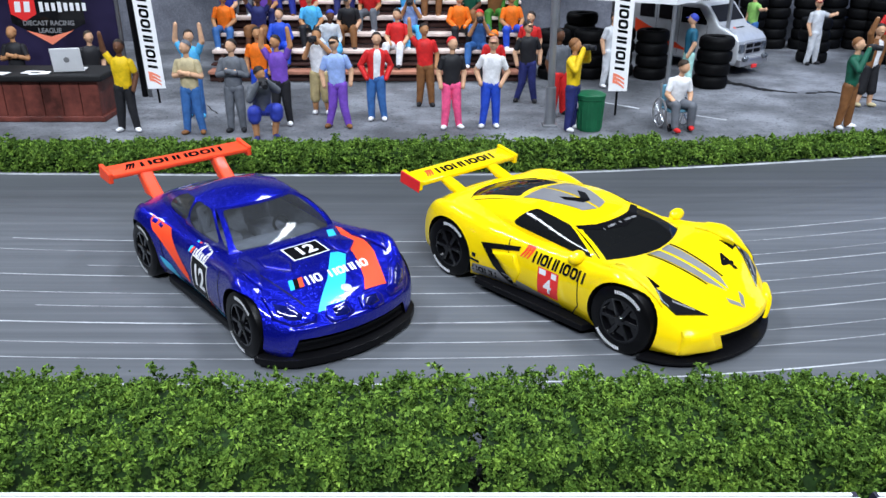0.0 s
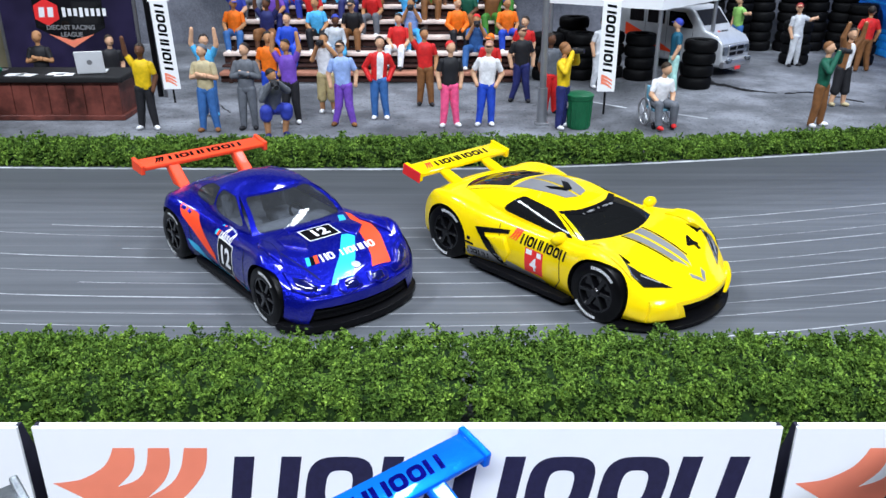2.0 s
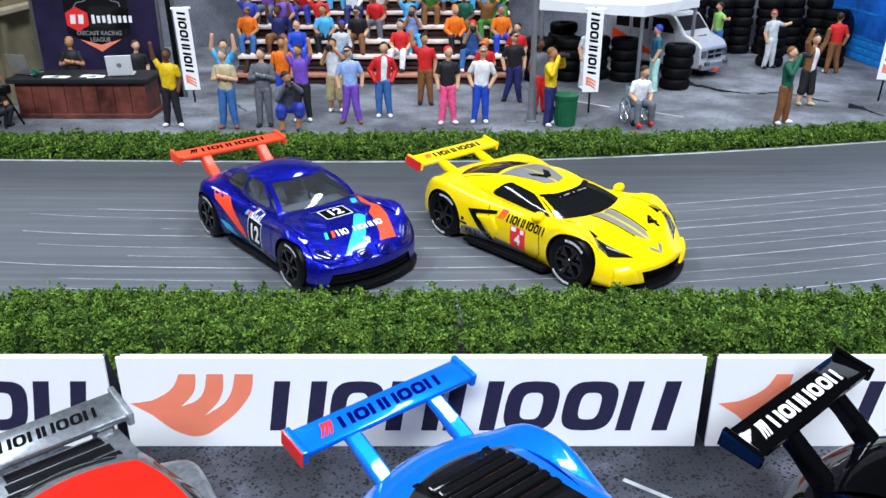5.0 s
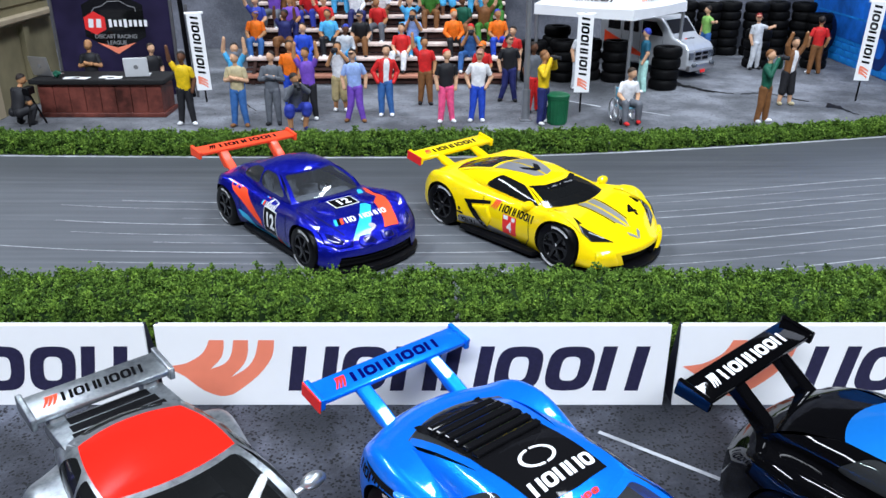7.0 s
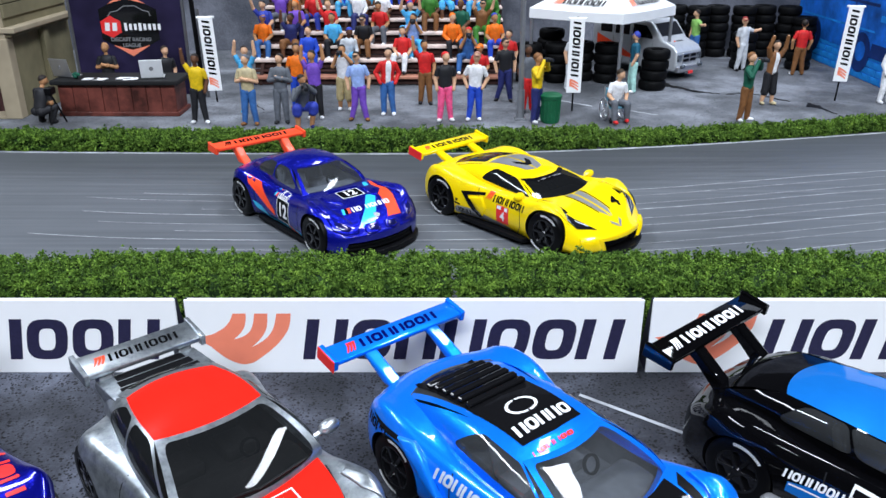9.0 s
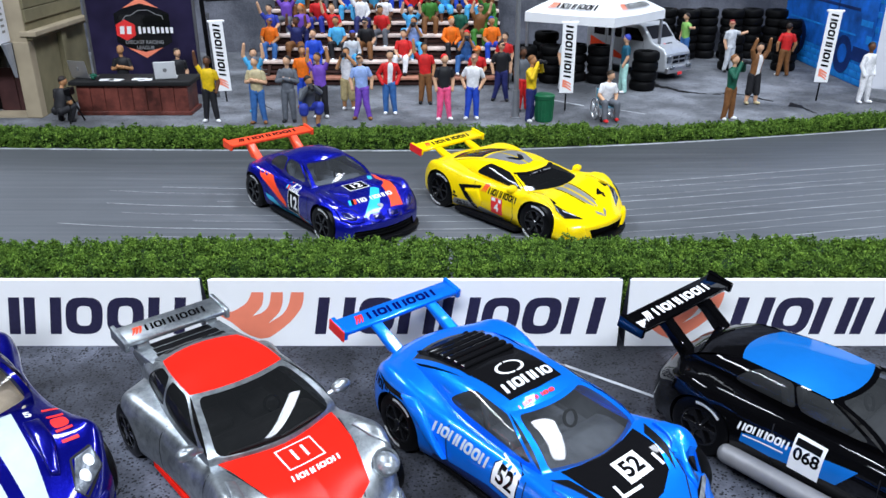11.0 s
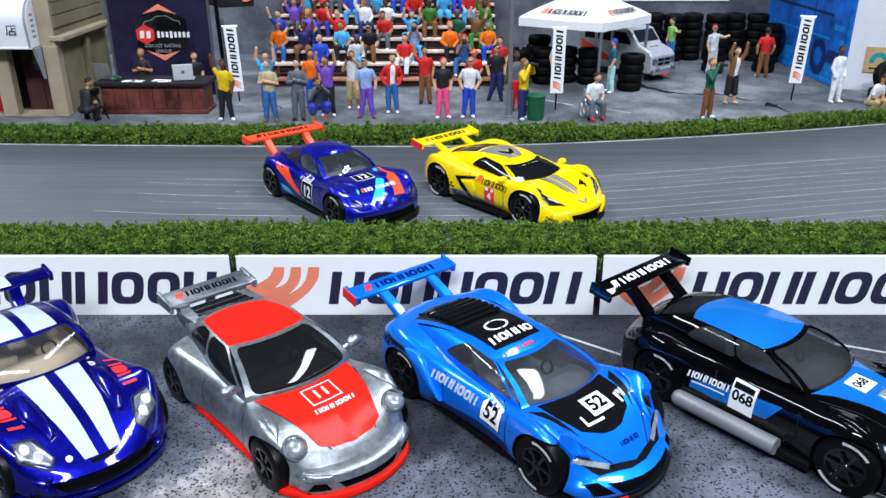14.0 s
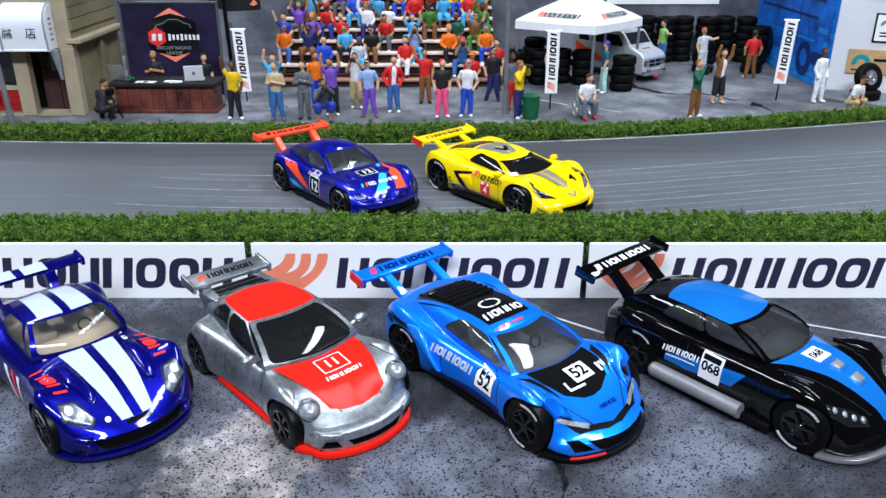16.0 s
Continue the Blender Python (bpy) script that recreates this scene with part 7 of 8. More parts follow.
M_SIGNBLUE = mat("light_blue_sign", (0.02, 0.33, 0.75), 0.5, var=0.08, scale=40)
M_SIGNWOOD = mat("tan_wooden_sign", (0.52, 0.33, 0.16), 0.7, var=0.2, scale=80)
M_SIGNTEAL = mat("teal_sign_paint", (0.01, 0.30, 0.36), 0.5, var=0.15)
for nm, lab, (u, z, w, h, d), mt in (("sign", "light blue sign on the white shop wall", (13.5, 51, 40, 14, 0.7), M_SIGNBLUE), ("sign", "white square sign with a dark frame", (18.2, 28.6, 14, 15.2, 0.7), C_INK), ("sign", "tan wooden sign with a teal mark", (8.2, 11.4, 30, 13.2, 0.8), C_INK)):
    b, m = on_shop(u, z, w, h, d)
    ob = thing(nm, lab, "sign", "signs on the shop wall")
    part("frame", b, mt if mt is M_SIGNBLUE else (M_SIGNWOOD if "tan" in lab else C_INK), ob, matrix=m)
    if "blue" in lab:
        b, m = on_shop(u + 2, z + 3, w - 4, 1.6, d + 0.06)
        part("word_bar", b, M_WHITE, ob, matrix=m)
    elif "square" in lab:
        b, m = on_shop(u + 0.8, z + 0.8, w - 1.6, h - 1.6, d + 0.06)
        part("panel", b, M_WHITE, ob, matrix=m)
        part("mark", prism([(u + 6.5 + r * math.cos(a), z + 8 + r * math.sin(a)) for r, aa in ((4.2, np.linspace(0.2, 2.9, 9)), (2.6, np.linspace(2.9, 0.2, 9))) for a in aa], 0.06, "y", lo=-d - 0.16), C_GREYINK, ob, matrix=m)
        for k in (4.6, 3.0):
            b, m = on_shop(u + 3, z + k, 8.5, 0.9, d + 0.12)
            part("word_bar", b, C_INK, ob, matrix=m)
    else:
        b, m = on_shop(u + 0.9, z + 0.9, w - 1.8, h - 1.8, d + 0.06)
        part("panel", b, M_SIGNWOOD, ob, matrix=m)
        part("mark", prism([(u + 6.8 + r * math.cos(a), z + 6 + r * math.sin(a)) for r, aa in ((4.6, np.linspace(-0.3, 3.44, 12)), (2.2, np.linspace(3.44, -0.3, 12))) for a in aa], 0.06, "y", lo=-d - 0.16), M_SIGNTEAL, ob, matrix=m)
        b, m = on_shop(u + 2.5, z + 1.8, 8.6, 0.9, d + 0.14)
        part("word_bar", b, C_INK, ob, matrix=m)
        b, m = on_shop(u + 13, z + 7, 14, 1.6, d + 0.14)
        part("word_bar", b, C_INK, ob, matrix=m)
tagged(finish("kerb", prism([(207, 289.0), (226, 270.0), (301.6, 258.3), (301.6, 275.9), (218, 307.5)], 1.8, "z", 0.3), M_YARD), "low grey concrete kerb at the shop", "kerb", kind="structure")
board_up = thing("wall_banner", "white banner with dark word on the grey wall", "banner")
part("panel", box(114, 190, 423.1, 424.2, 34.6, 54, 0.15, 1), M_WHITE, board_up)
for pts in word_bars(152, 42, 62, 8.5):
    part("word_bar", prism(pts, 0.08, "y", lo=422.99), C_INK, board_up)

# ---- tyre stacks ----
M_RUBBER = mat("black_rubber", (0.0035, 0.0035, 0.004), 0.6, var=0.3, scale=150, bump=0.3, bscale=700, spec=0.1)
TYRE = lathe([(3.2, 0.3), (3.6, 0.0), (5.6, 0.0), (6.3, 0.5), (6.6, 1.4), (6.6, 3.4), (6.3, 4.3), (5.6, 4.8), (3.6, 4.8), (3.2, 4.5)], 24, close=True)
tyre_proto = finish("tyre", TYRE, M_RUBBER, 40)
tyre_proto.matrix_basis = at(104, 313.4, 0)
tagged(tyre_proto, "black rubber toy tyre in a stack", "tyre", "stacked tyres")


def stack(x, y, n, seed):
    r = random.Random(seed)
    for k in range(n):
        copy_thing(tyre_proto, at(x + r.uniform(-0.5, 0.5), y + r.uniform(-0.5, 0.5), 4.85 * k, r.uniform(0, 90)))


for k in range(1, 4):
    copy_thing(tyre_proto, at(104 + 0.3 * k, 313.4, 4.85 * k, 20 * k))
for i, (x, y, n) in enumerate(((45, 330.5, 4), (58, 346.8, 5), (72, 335.9, 4), (85, 330.5, 4), (60, 332.3, 4), (166, 366.6, 4), (150, 402.7, 6), (163, 406.3, 6), (177, 402.7, 6), (190, 406.3, 6), (203, 402.7, 6), (196, 364.8, 3), (138, 408.1, 6), (124, 411.7, 6), (209, 393.7, 5))):
    stack(x, y, n, i)
pile = thing("tyre_pile", "off-road tyre with bright metal rim leaning on a flat one", "tyre pile", m=at(228.0, 284.0, 1.8) @ Matrix.Scale(0.74, 4))
lean_m = Matrix.Translation((1.0, 0.3, 10.8)) @ Matrix.Rotation(radians(18), 4, "Z") @ Matrix.Rotation(radians(72), 4, "X")
part("flat_tyre", lathe([(5.4, 0.2), (8.8, 0.0), (10.0, 0.8), (10.2, 2.0), (10.2, 4.6), (10.0, 5.8), (8.8, 6.6), (5.4, 6.4)], 36, close=True), M_RUBBER, pile, smooth=40)
big = part("leaning_tyre", lathe([(5.4, -3.2), (9.0, -3.4), (10.2, -2.6), (10.6, -1.5), (10.6, 1.5), (10.2, 2.6), (9.0, 3.4), (5.4, 3.2)], 36, close=True), M_RUBBER, pile, smooth=40, matrix=lean_m @ Matrix.Translation((0, 4, 0)))
rim_bm = lathe([(5.4, -3.0), (5.4, 2.8), (5.0, 2.9), (4.7, 1.6), (0.01, 1.4)], 30)
for k in range(8):
    merge(rim_bm, box(1.0, 5.0, -0.6, 0.6, 1.4, 2.3, 0.2, 1), Matrix.Rotation(k * math.pi / 4, 4, "Z"))
merge(rim_bm, lathe([(1.3, 1.4), (1.3, 2.8), (0.9, 3.1), (0.01, 3.2)], 16))
part("rim", rim_bm, C_SILVER, big, "bright metal rim", smooth=40, matrix=lean_m @ Matrix.Translation((0, 4, 0)))

# ---- canopy tent ----
M_FABRIC = mat("white_canopy_fabric", (0.84, 0.85, 0.86), 0.6, var=0.03, scale=40, bump=0.08, bscale=120)
M_POLE = mat("grey_metal_pole", (0.28, 0.29, 0.31), 0.4, 0.6, var=0.12, scale=100)
tent = thing("canopy_tent", "white pop-up canopy tent on grey poles", "tent")
CORNERS = [(86, 306.1), (119.5, 341.5), (74.5, 365.7), (44.5, 331.0)]
cx, cy = sum(c[0] for c in CORNERS) / 4, sum(c[1] for c in CORNERS) / 4
bm = bmesh.new()
steps = 8
rings = []
for lv in range(7):
    f = lv / 6
    z = 36.3 + 14.5 * f ** 0.9
    ring = []
    for e in range(4):
        a, b = CORNERS[e], CORNERS[(e + 1) % 4]
        for q in range(steps):
            u = q / steps
            px_, py_ = a[0] + (b[0] - a[0]) * u, a[1] + (b[1] - a[1]) * u
            sag = -0.5 * math.sin(math.pi * u) * (1 - f)
            ring.append(bm.verts.new((cx + (px_ - cx) * (1 - f * 0.985), cy + (py_ - cy) * (1 - f * 0.985), z + sag)))
    rings.append(ring)
for a, b in zip(rings, rings[1:]):
    for i in range(len(a)):
        bm.faces.new((a[i], a[(i + 1) % len(a)], b[(i + 1) % len(a)], b[i]))
bm.faces.new(rings[-1])
part("roof", bm, M_FABRIC, tent, smooth=30)
for e in range(4):
    a, b = Vector((*CORNERS[e], 0)), Vector((*CORNERS[(e + 1) % 4], 0))
    d = (b - a).normalized()
    n = Vector((d.y, -d.x, 0))
    pts = [a + n * 0.05, b + n * 0.05]
    val = bmesh.new()
    k = 16
    low = [val.verts.new(a.lerp(b, i / k) + n * (0.25 * math.sin(i * 1.7)) + Vector((0, 0, 31.6))) for i in range(k + 1)]
    high = [val.verts.new(a.lerp(b, i / k) + Vector((0, 0, 36.35 - 0.5 * math.sin(math.pi * i / k)))) for i in range(k + 1)]
    for i in range(k):
        val.faces.new((low[i], low[i + 1], high[i + 1], high[i]))
    part("valance", val, M_FABRIC, tent, smooth=60)
    q = a.lerp(Vector((cx, cy, 0)), 0.04)
    part("pole", tube((q.x, q.y, 0), (q.x, q.y, 36), 0.85, n=10), M_POLE, tent, smooth=40)
    if e in (0, 3):
        ang = math.atan2(d.y, d.x)
        eye_m = Matrix.Translation((a + b) / 2 + Vector((0, 0, 0))) @ Matrix.Rotation(ang if e == 0 else ang, 4, "Z")
        mid = (a + b) / 2
        inner = Vector((cx, cy, 0)) - mid
        run = inner.length
        tilt = math.atan2(14.5, run)
        print_m = Matrix.Translation((mid.x, mid.y, 36.3)) @ Matrix.Rotation(ang, 4, "Z") @ Matrix.Rotation(tilt, 4, "X") @ Matrix.Translation((0, 5.6, 0.95))
        bars(tent, word_bars(2.5, 0, 21, 4.2), C_INK, print_m)
        part("mark", poly_mesh(*flame(-10.8, 0, 5.0, 4.4)), M_FLAME, tent, "orange printed mark", matrix=print_m)

# ---- silver van ----
M_VAN = mat("pale_silver_paint", (0.55, 0.57, 0.60), 0.3, 0.3, var=0.06, coat=0.8)


def make_van():
    van = thing("toy_van", "pale silver toy van with orange side flash", "toy van", m=at(111.0, 361.0, 0, -51) @ Matrix.Diagonal((0.78, 0.74, 0.93, 1)))
    side = [(-36, 5), (-36.5, 24), (-34, 29), (-30, 30), (10, 30), (14, 29), (23, 20.5), (33, 17.5), (35.5, 15), (36, 6), (34, 4.5), (-34, 4)]
    bm = prism(side, 29, "y", 0.0, lo=-14.5)
    bmesh.ops.bevel(bm, geom=[e for e in bm.edges if abs(e.verts[0].co.y - e.verts[1].co.y) < 0.1], offset=1.8, segments=4, affect="EDGES", profile=0.6)
    cutters = bmesh.new()
    for x in (-22, 22):
        for s in (-1, 1):
            tube((x, s * 10.5, 5.2), (x, s * 18, 5.2), 6.1, n=32, bm=cutters)
    own, mats = cut(bm, cutters, M_VAN, C_PLASTIC)
    tree = BVHTree.FromBMesh(own)
    part("body", own, mats, van, smooth=35)
    for pts in ([(-31, 21), (-31, 27.5), (-20, 27.5), (-20, 21)], [(-17, 21), (-17, 27.5), (-4, 27.5), (-4, 21)]):
        decal(van, tree, poly_mesh(pts), "right", C_DARKLAMP, "side_window", 0.1, "dark side window")
    decal(van, tree, poly_mesh([(-1, 20.5), (-1, 27.5), (10.5, 27.5), (16.5, 22), (16.5, 20.5)]), "right", C_DARKLAMP, "door_window", 0.1, "dark door window")
    decal(van, tree, poly_mesh([(15.4, -11.6), (15.4, 11.6), (22.6, 12.2), (22.6, -12.2)]), "top", C_SEAM, "windshield", 0.1, "dark windshield")
    decal(van, tree, poly_mesh([(-34, 14), (-34, 20), (-12, 14), (6, 8), (-10, 9)]), "right", C_ORANGE, "side_flash", 0.08, "orange side flash")
    for line in ([(-2, 29), (-2, 6)], [(17, 20), (16, 6)], [(-18.5, 29), (-18.5, 6)]):
        seam(van, tree, line, "right", 0.25)
    for line in ([(24, -12), (33, -11)], [(24, 12), (33, 11)]):
        seam(van, tree, line, "top", 0.25)
    part("grille", box(35.4, 36.3, -8, 8, 9, 14.2, 0.2, 1), C_SILVER, van, "silver grille")
    for y in (-3.9, 3.9):
        for z in (10.4, 12.8):
            part("grille_opening", box(36.1, 36.5, y - 3.2, y + 3.2, z - 0.8, z + 0.8, 0.1, 1), C_PLASTIC, van)
    for s in (-1, 1):
        part("headlight", box(35.0, 36.4, s * 11 - 2.4, s * 11 + 2.4, 10, 13.8, 0.5), C_LAMP, van, "clear headlight", smooth=40)
    bumper = part("bumper", box(34.5, 38, -14.2, 14.2, 4.2, 7.4, 0.8), C_SILVER, van, "bright metal bumper", smooth=40)
    for y in (-11, -8.6, 8.6, 11):
        part("driving_lamp", ball((38.1, y, 7.6), 1.2, 12), C_LAMP, bumper, smooth=180)
    part("winch", box(37.8, 38.6, -2.5, 2.5, 3.0, 4.6, 0.3), C_REDINK, bumper, "red tow block")
    rack = part("roof_rack", box(-26, 8, -11, -10.2, 30.6, 31.3, 0.2, 1), C_PLASTIC, van, "black roof rack")
    part("rack_rail", box(-26, 8, 10.2, 11, 30.6, 31.3, 0.2, 1), C_PLASTIC, rack)
    for x in (-24, -16, -8, 0, 6):
        part("rack_bar", box(x, x + 0.8, -11, 11, 30.0, 30.8, 0.2, 1), C_PLASTIC, rack)
    for x in (-22, 22):
        for y in (-12.6, 12.6):
            wheel(van, x, y, 5.6, 4.2, C_RIM, False)
    decal(van, tree, poly_mesh(*word_bars(0, 0, 8, 1.4)), "top", C_INK, "maker_word", 0.1, turn=place(28, 1, 0, True))
    decal(van, tree, poly_mesh(*flame(0, 0, 2, 1.8)), "top", C_ORANGE, "maker_mark", 0.1, turn=place(28, -4.8, 0, True))
    return van


# ---- flags, lamp posts, bin, cracks ----
def feather_flag(x, y, z0, h, w, lean, label):
    ob = thing("banner_flag", label, "flag", "banner flags", m=at(x, y, 0, 0, 0, lean))
    part("pole", tube((0, 0.5, 0), (0, 0.5, z0 + h + 0.6), 0.4, n=8), C_PLASTIC, ob)
    part("crossbar", tube((-w / 2 - 0.7, 0.3, z0 + h), (w / 2 + 0.7, 0.3, z0 + h), 0.5, n=8), M_WHITE, ob)
    part("cloth", box(-w / 2, w / 2, -0.25, 0.05, z0, z0 + h, 0.1, 1), M_WHITE, ob)
    m = Matrix.Translation((0, -0.3, z0 + h * 0.56)) @ Matrix.Rotation(math.pi / 2, 4, "X") @ Matrix.Rotation(math.pi / 2, 4, "Z")
    bars(ob, word_bars(1, 0, h * 0.74, w * 0.52), C_INK, m)
    part("mark", poly_mesh(*flame(-h * 0.46, 0, w * 0.7, w * 0.62)), M_FLAME, ob, "orange printed mark", matrix=m)
    return ob


feather_flag(58.3, 267.3, 8.2, 31.2, 6.3, 0, "white vertical banner flag on a thin black pole")
feather_flag(182.5, 287.2, 9.0, 33.0, 6.6, 2, "white vertical banner flag on a thin black pole")
feather_flag(-101.8, 285.4, 5.2, 32.4, 6.4, -2, "white vertical banner flag on a thin black pole")


def lamp_post(x, y, lean, label):
    ob = thing("lamp_post", label, "lamp post", "lamp posts", m=at(x, y, 0, 0, 0, lean))
    part("base_plate", box(-2.4, 2.4, -2.4, 2.4, 0, 0.7, 0.15, 1), M_POLE, ob)
    part("base_sleeve", tube((0, 0, 0.6), (0, 0, 12.5), 1.75, 1.6, 14), M_POLE, ob, smooth=40)
    part("shaft", tube((0, 0, 12.3), (0, 0, 120), 1.15, 0.8, 12), M_POLE, ob, smooth=40)
    part("arm", tube((0, 0, 118), (12, -14, 124), 0.6, 0.5, 8), M_POLE, ob, smooth=40)
    return ob


lamp_post(34.4, 253.8, -0.5, "tall grey metal lamp post in the yard")
lamp_post(-191, 214.1, -2.0, "tall grey metal lamp post beside the hedge")
M_BIN = mat("green_plastic_bin", (0.01, 0.12, 0.05), 0.5, var=0.15, scale=120)
bin_ob = thing("rubbish_bin", "dark green round rubbish bin with handles", "bin", m=at(46.3, 248.8))
shell = lathe([(0.01, 0), (3.5, 0), (3.7, 0.3), (4.2, 9.8), (4.45, 10.0), (4.45, 10.8), (0.01, 10.8)], 24)
part("drum", shell, M_BIN, bin_ob, smooth=35)
for k in range(16):
    a = k * math.pi / 8
    part("rib", tube((3.75 * math.cos(a), 3.75 * math.sin(a), 0.8), (4.15 * math.cos(a), 4.15 * math.sin(a), 9.4), 0.22, n=6), M_BIN, bin_ob)
part("lid", lathe([(4.6, 10.8), (4.6, 11.4), (3.6, 12.0), (0.8, 12.4), (0.01, 12.4)], 24), M_BIN, bin_ob, smooth=35)
part("handle", lathe([(0.9, -0.15), (1.15, -0.15), (1.15, 0.15), (0.9, 0.15)], 12, close=True), C_SILVER, bin_ob, matrix=Matrix.Translation((-4.4, -1.2, 8)) @ Matrix.Rotation(math.pi / 2, 4, "Y"))
M_CRACK = mat("black_tar_crack", (0.008, 0.008, 0.009), 0.6, var=0.2, spec=0.1)


def crack(path, wid, z, label):
    """A ragged tar-filled crack along a path, thinning out towards its end."""
    bm = bmesh.new()
    prev = None
    r = random.Random(3)
    fine = []
    for (a, b), (c, d) in zip(path, path[1:]):
        fine += [(a + (c - a) * q / 5 + r.uniform(-0.35, 0.35), b + (d - b) * q / 5 + r.uniform(-0.9, 0.9)) for q in range(5)]
    for i, (a, b) in enumerate(fine):
        taper = 1 - i / len(fine) if wid > 5.5 else (1.25 - i / len(fine) if wid > 2 else 1.0)
        h = wid * r.uniform(0.35, 0.8) * max(0.22, taper)
        cur = [bm.verts.new((a - h * 0.55, b - h, z)), bm.verts.new((a + h * 0.55, b + h, z))]
        if prev:
            bm.faces.new((prev[0], prev[1], cur[1], cur[0]))
        prev = cur
    tagged(finish("ground_crack", bm, M_CRACK), label, "crack", kind="structure")


for path, wid in ((((112.0, 338), (112.7, 331.4), (114.2, 320.4), (118.1, 315.8), (122.7, 308.4), (128.0, 304.0), (135.1, 301.2)), 5.0), (((137, 301.0), (146.9, 304.0), (154.1, 296.9), (162.9, 282.1)), 1.7), (((166.5, 279.5), (169.6, 275.6), (170.3, 269.3), (172.4, 259.6)), 6.0), (((-90, 292.6), (-84, 281.8), (-75, 265.5)), 0.4)):
    crack(path, wid, 0.07, "black tar-filled crack in the concrete")
crack(((25.9, -3.0), (25.8, -6.0), (26.4, -9.0), (26.9, -13.0), (26.9, -16.5), (25.6, -21.0), (26.4, -27.0)), 1.9, FG + 0.06, "black tar-filled crack in the tarmac")
for pts in ([(54.6, 288.6), (55.8, 288.9), (68.9, 277.6), (68.3, 276.2)], [(83.0, 268.6), (84.2, 268.6), (94.4, 261.2), (93.4, 260.2)],):
    tagged(finish("painted_line", prism(pts, 0.06, "z"), M_LINE), "worn white line painted on the yard", "road marking", kind="structure")

# ---- wheelchair with its figurine ----
chair = thing("wheelchair", "small light blue and chrome wheelchair", "wheelchair", m=at(73.5, 251.5, 0, 12))
for s in (-1, 1):
    w = part("wheel", lathe([(4.2, -0.25), (4.7, -0.25), (4.7, 0.25), (4.2, 0.25)], 24, axis="x", close=True), C_SILVER, chair, smooth=40, matrix=Matrix.Translation((s * 4.2, 1.6, 4.7)))
    for k in range(5):
        a = k * math.pi / 5
        part("spoke", tube((s * 4.2, 1.6 - 4.3 * math.cos(a), 4.7 - 4.3 * math.sin(a)), (s * 4.2, 1.6 + 4.3 * math.cos(a), 4.7 + 4.3 * math.sin(a)), 0.12, n=5), C_SILVER, w)
    part("castor", lathe([(0.01, -0.3), (1.2, -0.3), (1.2, 0.3), (0.01, 0.3)], 14, axis="x"), C_PLASTIC, chair, matrix=Matrix.Translation((s * 3.4, -4.6, 1.2)))
    part("frame_tube", tube((s * 3.4, -4.6, 1.4), (s * 3.4, 2.8, 6.0), 0.35, n=8), C_SILVER, chair)
    part("push_handle", tube((s * 3.2, 2.8, 5.5), (s * 3.2, 4.0, 13.5), 0.35, n=8), C_SILVER, chair)
M_CHAIRCLOTH = mat("light_blue_cloth", (0.15, 0.36, 0.48), 0.7, var=0.12)
part("seat", box(-3.3, 3.3, -3.6, 3.0, 5.6, 6.4, 0.2, 1), M_CHAIRCLOTH, chair)
part("backrest", box(-3.2, 3.2, 2.8, 3.4, 6.4, 13.2, 0.2, 1), M_CHAIRCLOTH, chair)
figurine(73.4, 251.4, 7.0, 12, "white", "grey", "sit", SKIN, shoes="red", label="painted plastic figurine seated in the wheelchair, white top")

# ---- race control booth ----
M_BOOTHWOOD = mat("red_brown_stained_wood", (0.13, 0.035, 0.026), 0.5, var=0.45, scale=110, bump=0.25, bscale=300)
M_BLACKCLOTH = mat("black_table_cover", (0.01, 0.01, 0.011), 0.75, var=0.2)
desk = thing("booth_desk", "red-brown wooden desk with a black table cover", "desk")
for k in range(8):
    part("panel_board", box(-161 + 6.2 * k, -155.0 + 6.2 * k, 258.7, 259.6, 1.8, 13.2, 0.15, 1), M_BOOTHWOOD, desk)
part("carcass", box(-161, -111.6, 259.4, 273.6, 0.2, 13.4, 0.2, 1), M_BOOTHWOOD, desk)
part("plinth", box(-162, -110.6, 257.9, 274.5, 0, 1.9, 0.3, 1), M_BOOTHWOOD, desk)
part("table_cover", box(-163.5, -109.4, 257.0, 275.4, 13.4, 15.4, 0.5, 2), M_BLACKCLOTH, desk, "black table cover")
M_LID = mat("white_laptop_lid", (0.72, 0.73, 0.75), 0.35, 0.1, var=0.03)
for x, y, turn, mt, lab in ((-121.5, 262.4, 12, M_LID, "open white laptop seen from behind"), (-160.5, 264.6, -18, C_SILVER, "open silver laptop seen from behind")):
    lp = thing("laptop", lab, "laptop", "laptops on the desk", m=at(x, y, 15.4, turn))
    lid = part("lid", box(-4.6, 4.6, -0.25, 0.25, 0.3, 8.2, 0.2, 2), mt, lp, matrix=Matrix.Rotation(radians(12), 4, "X"))
    part("lid_mark", lathe([(0.01, 0), (0.9, 0), (0.9, 0.06), (0.01, 0.06)], 16), C_GREYINK, lid, matrix=Matrix.Rotation(radians(12), 4, "X") @ Matrix.Translation((0, -0.26, 4.4)) @ Matrix.Rotation(math.pi / 2, 4, "X"))
    part("keyboard", box(-4.6, 4.6, 0.2, 6.6, 0, 0.5, 0.15, 1), mt, lp)
for x, y, turn in ((-147.5, 261.0, 8), (-143.5, 260.5, -10), (-130.5, 261.0, 14), (-133.5, 262.4, -4)):
    sheet = finish("paper_sheet", box(-3, 3, -2.1, 2.1, 0, 0.12), M_WHITE)
    sheet.matrix_basis = at(x, y, 15.42, turn)
    tagged(sheet, "white paper sheet lying on the desk", "paper", "papers on the desk")
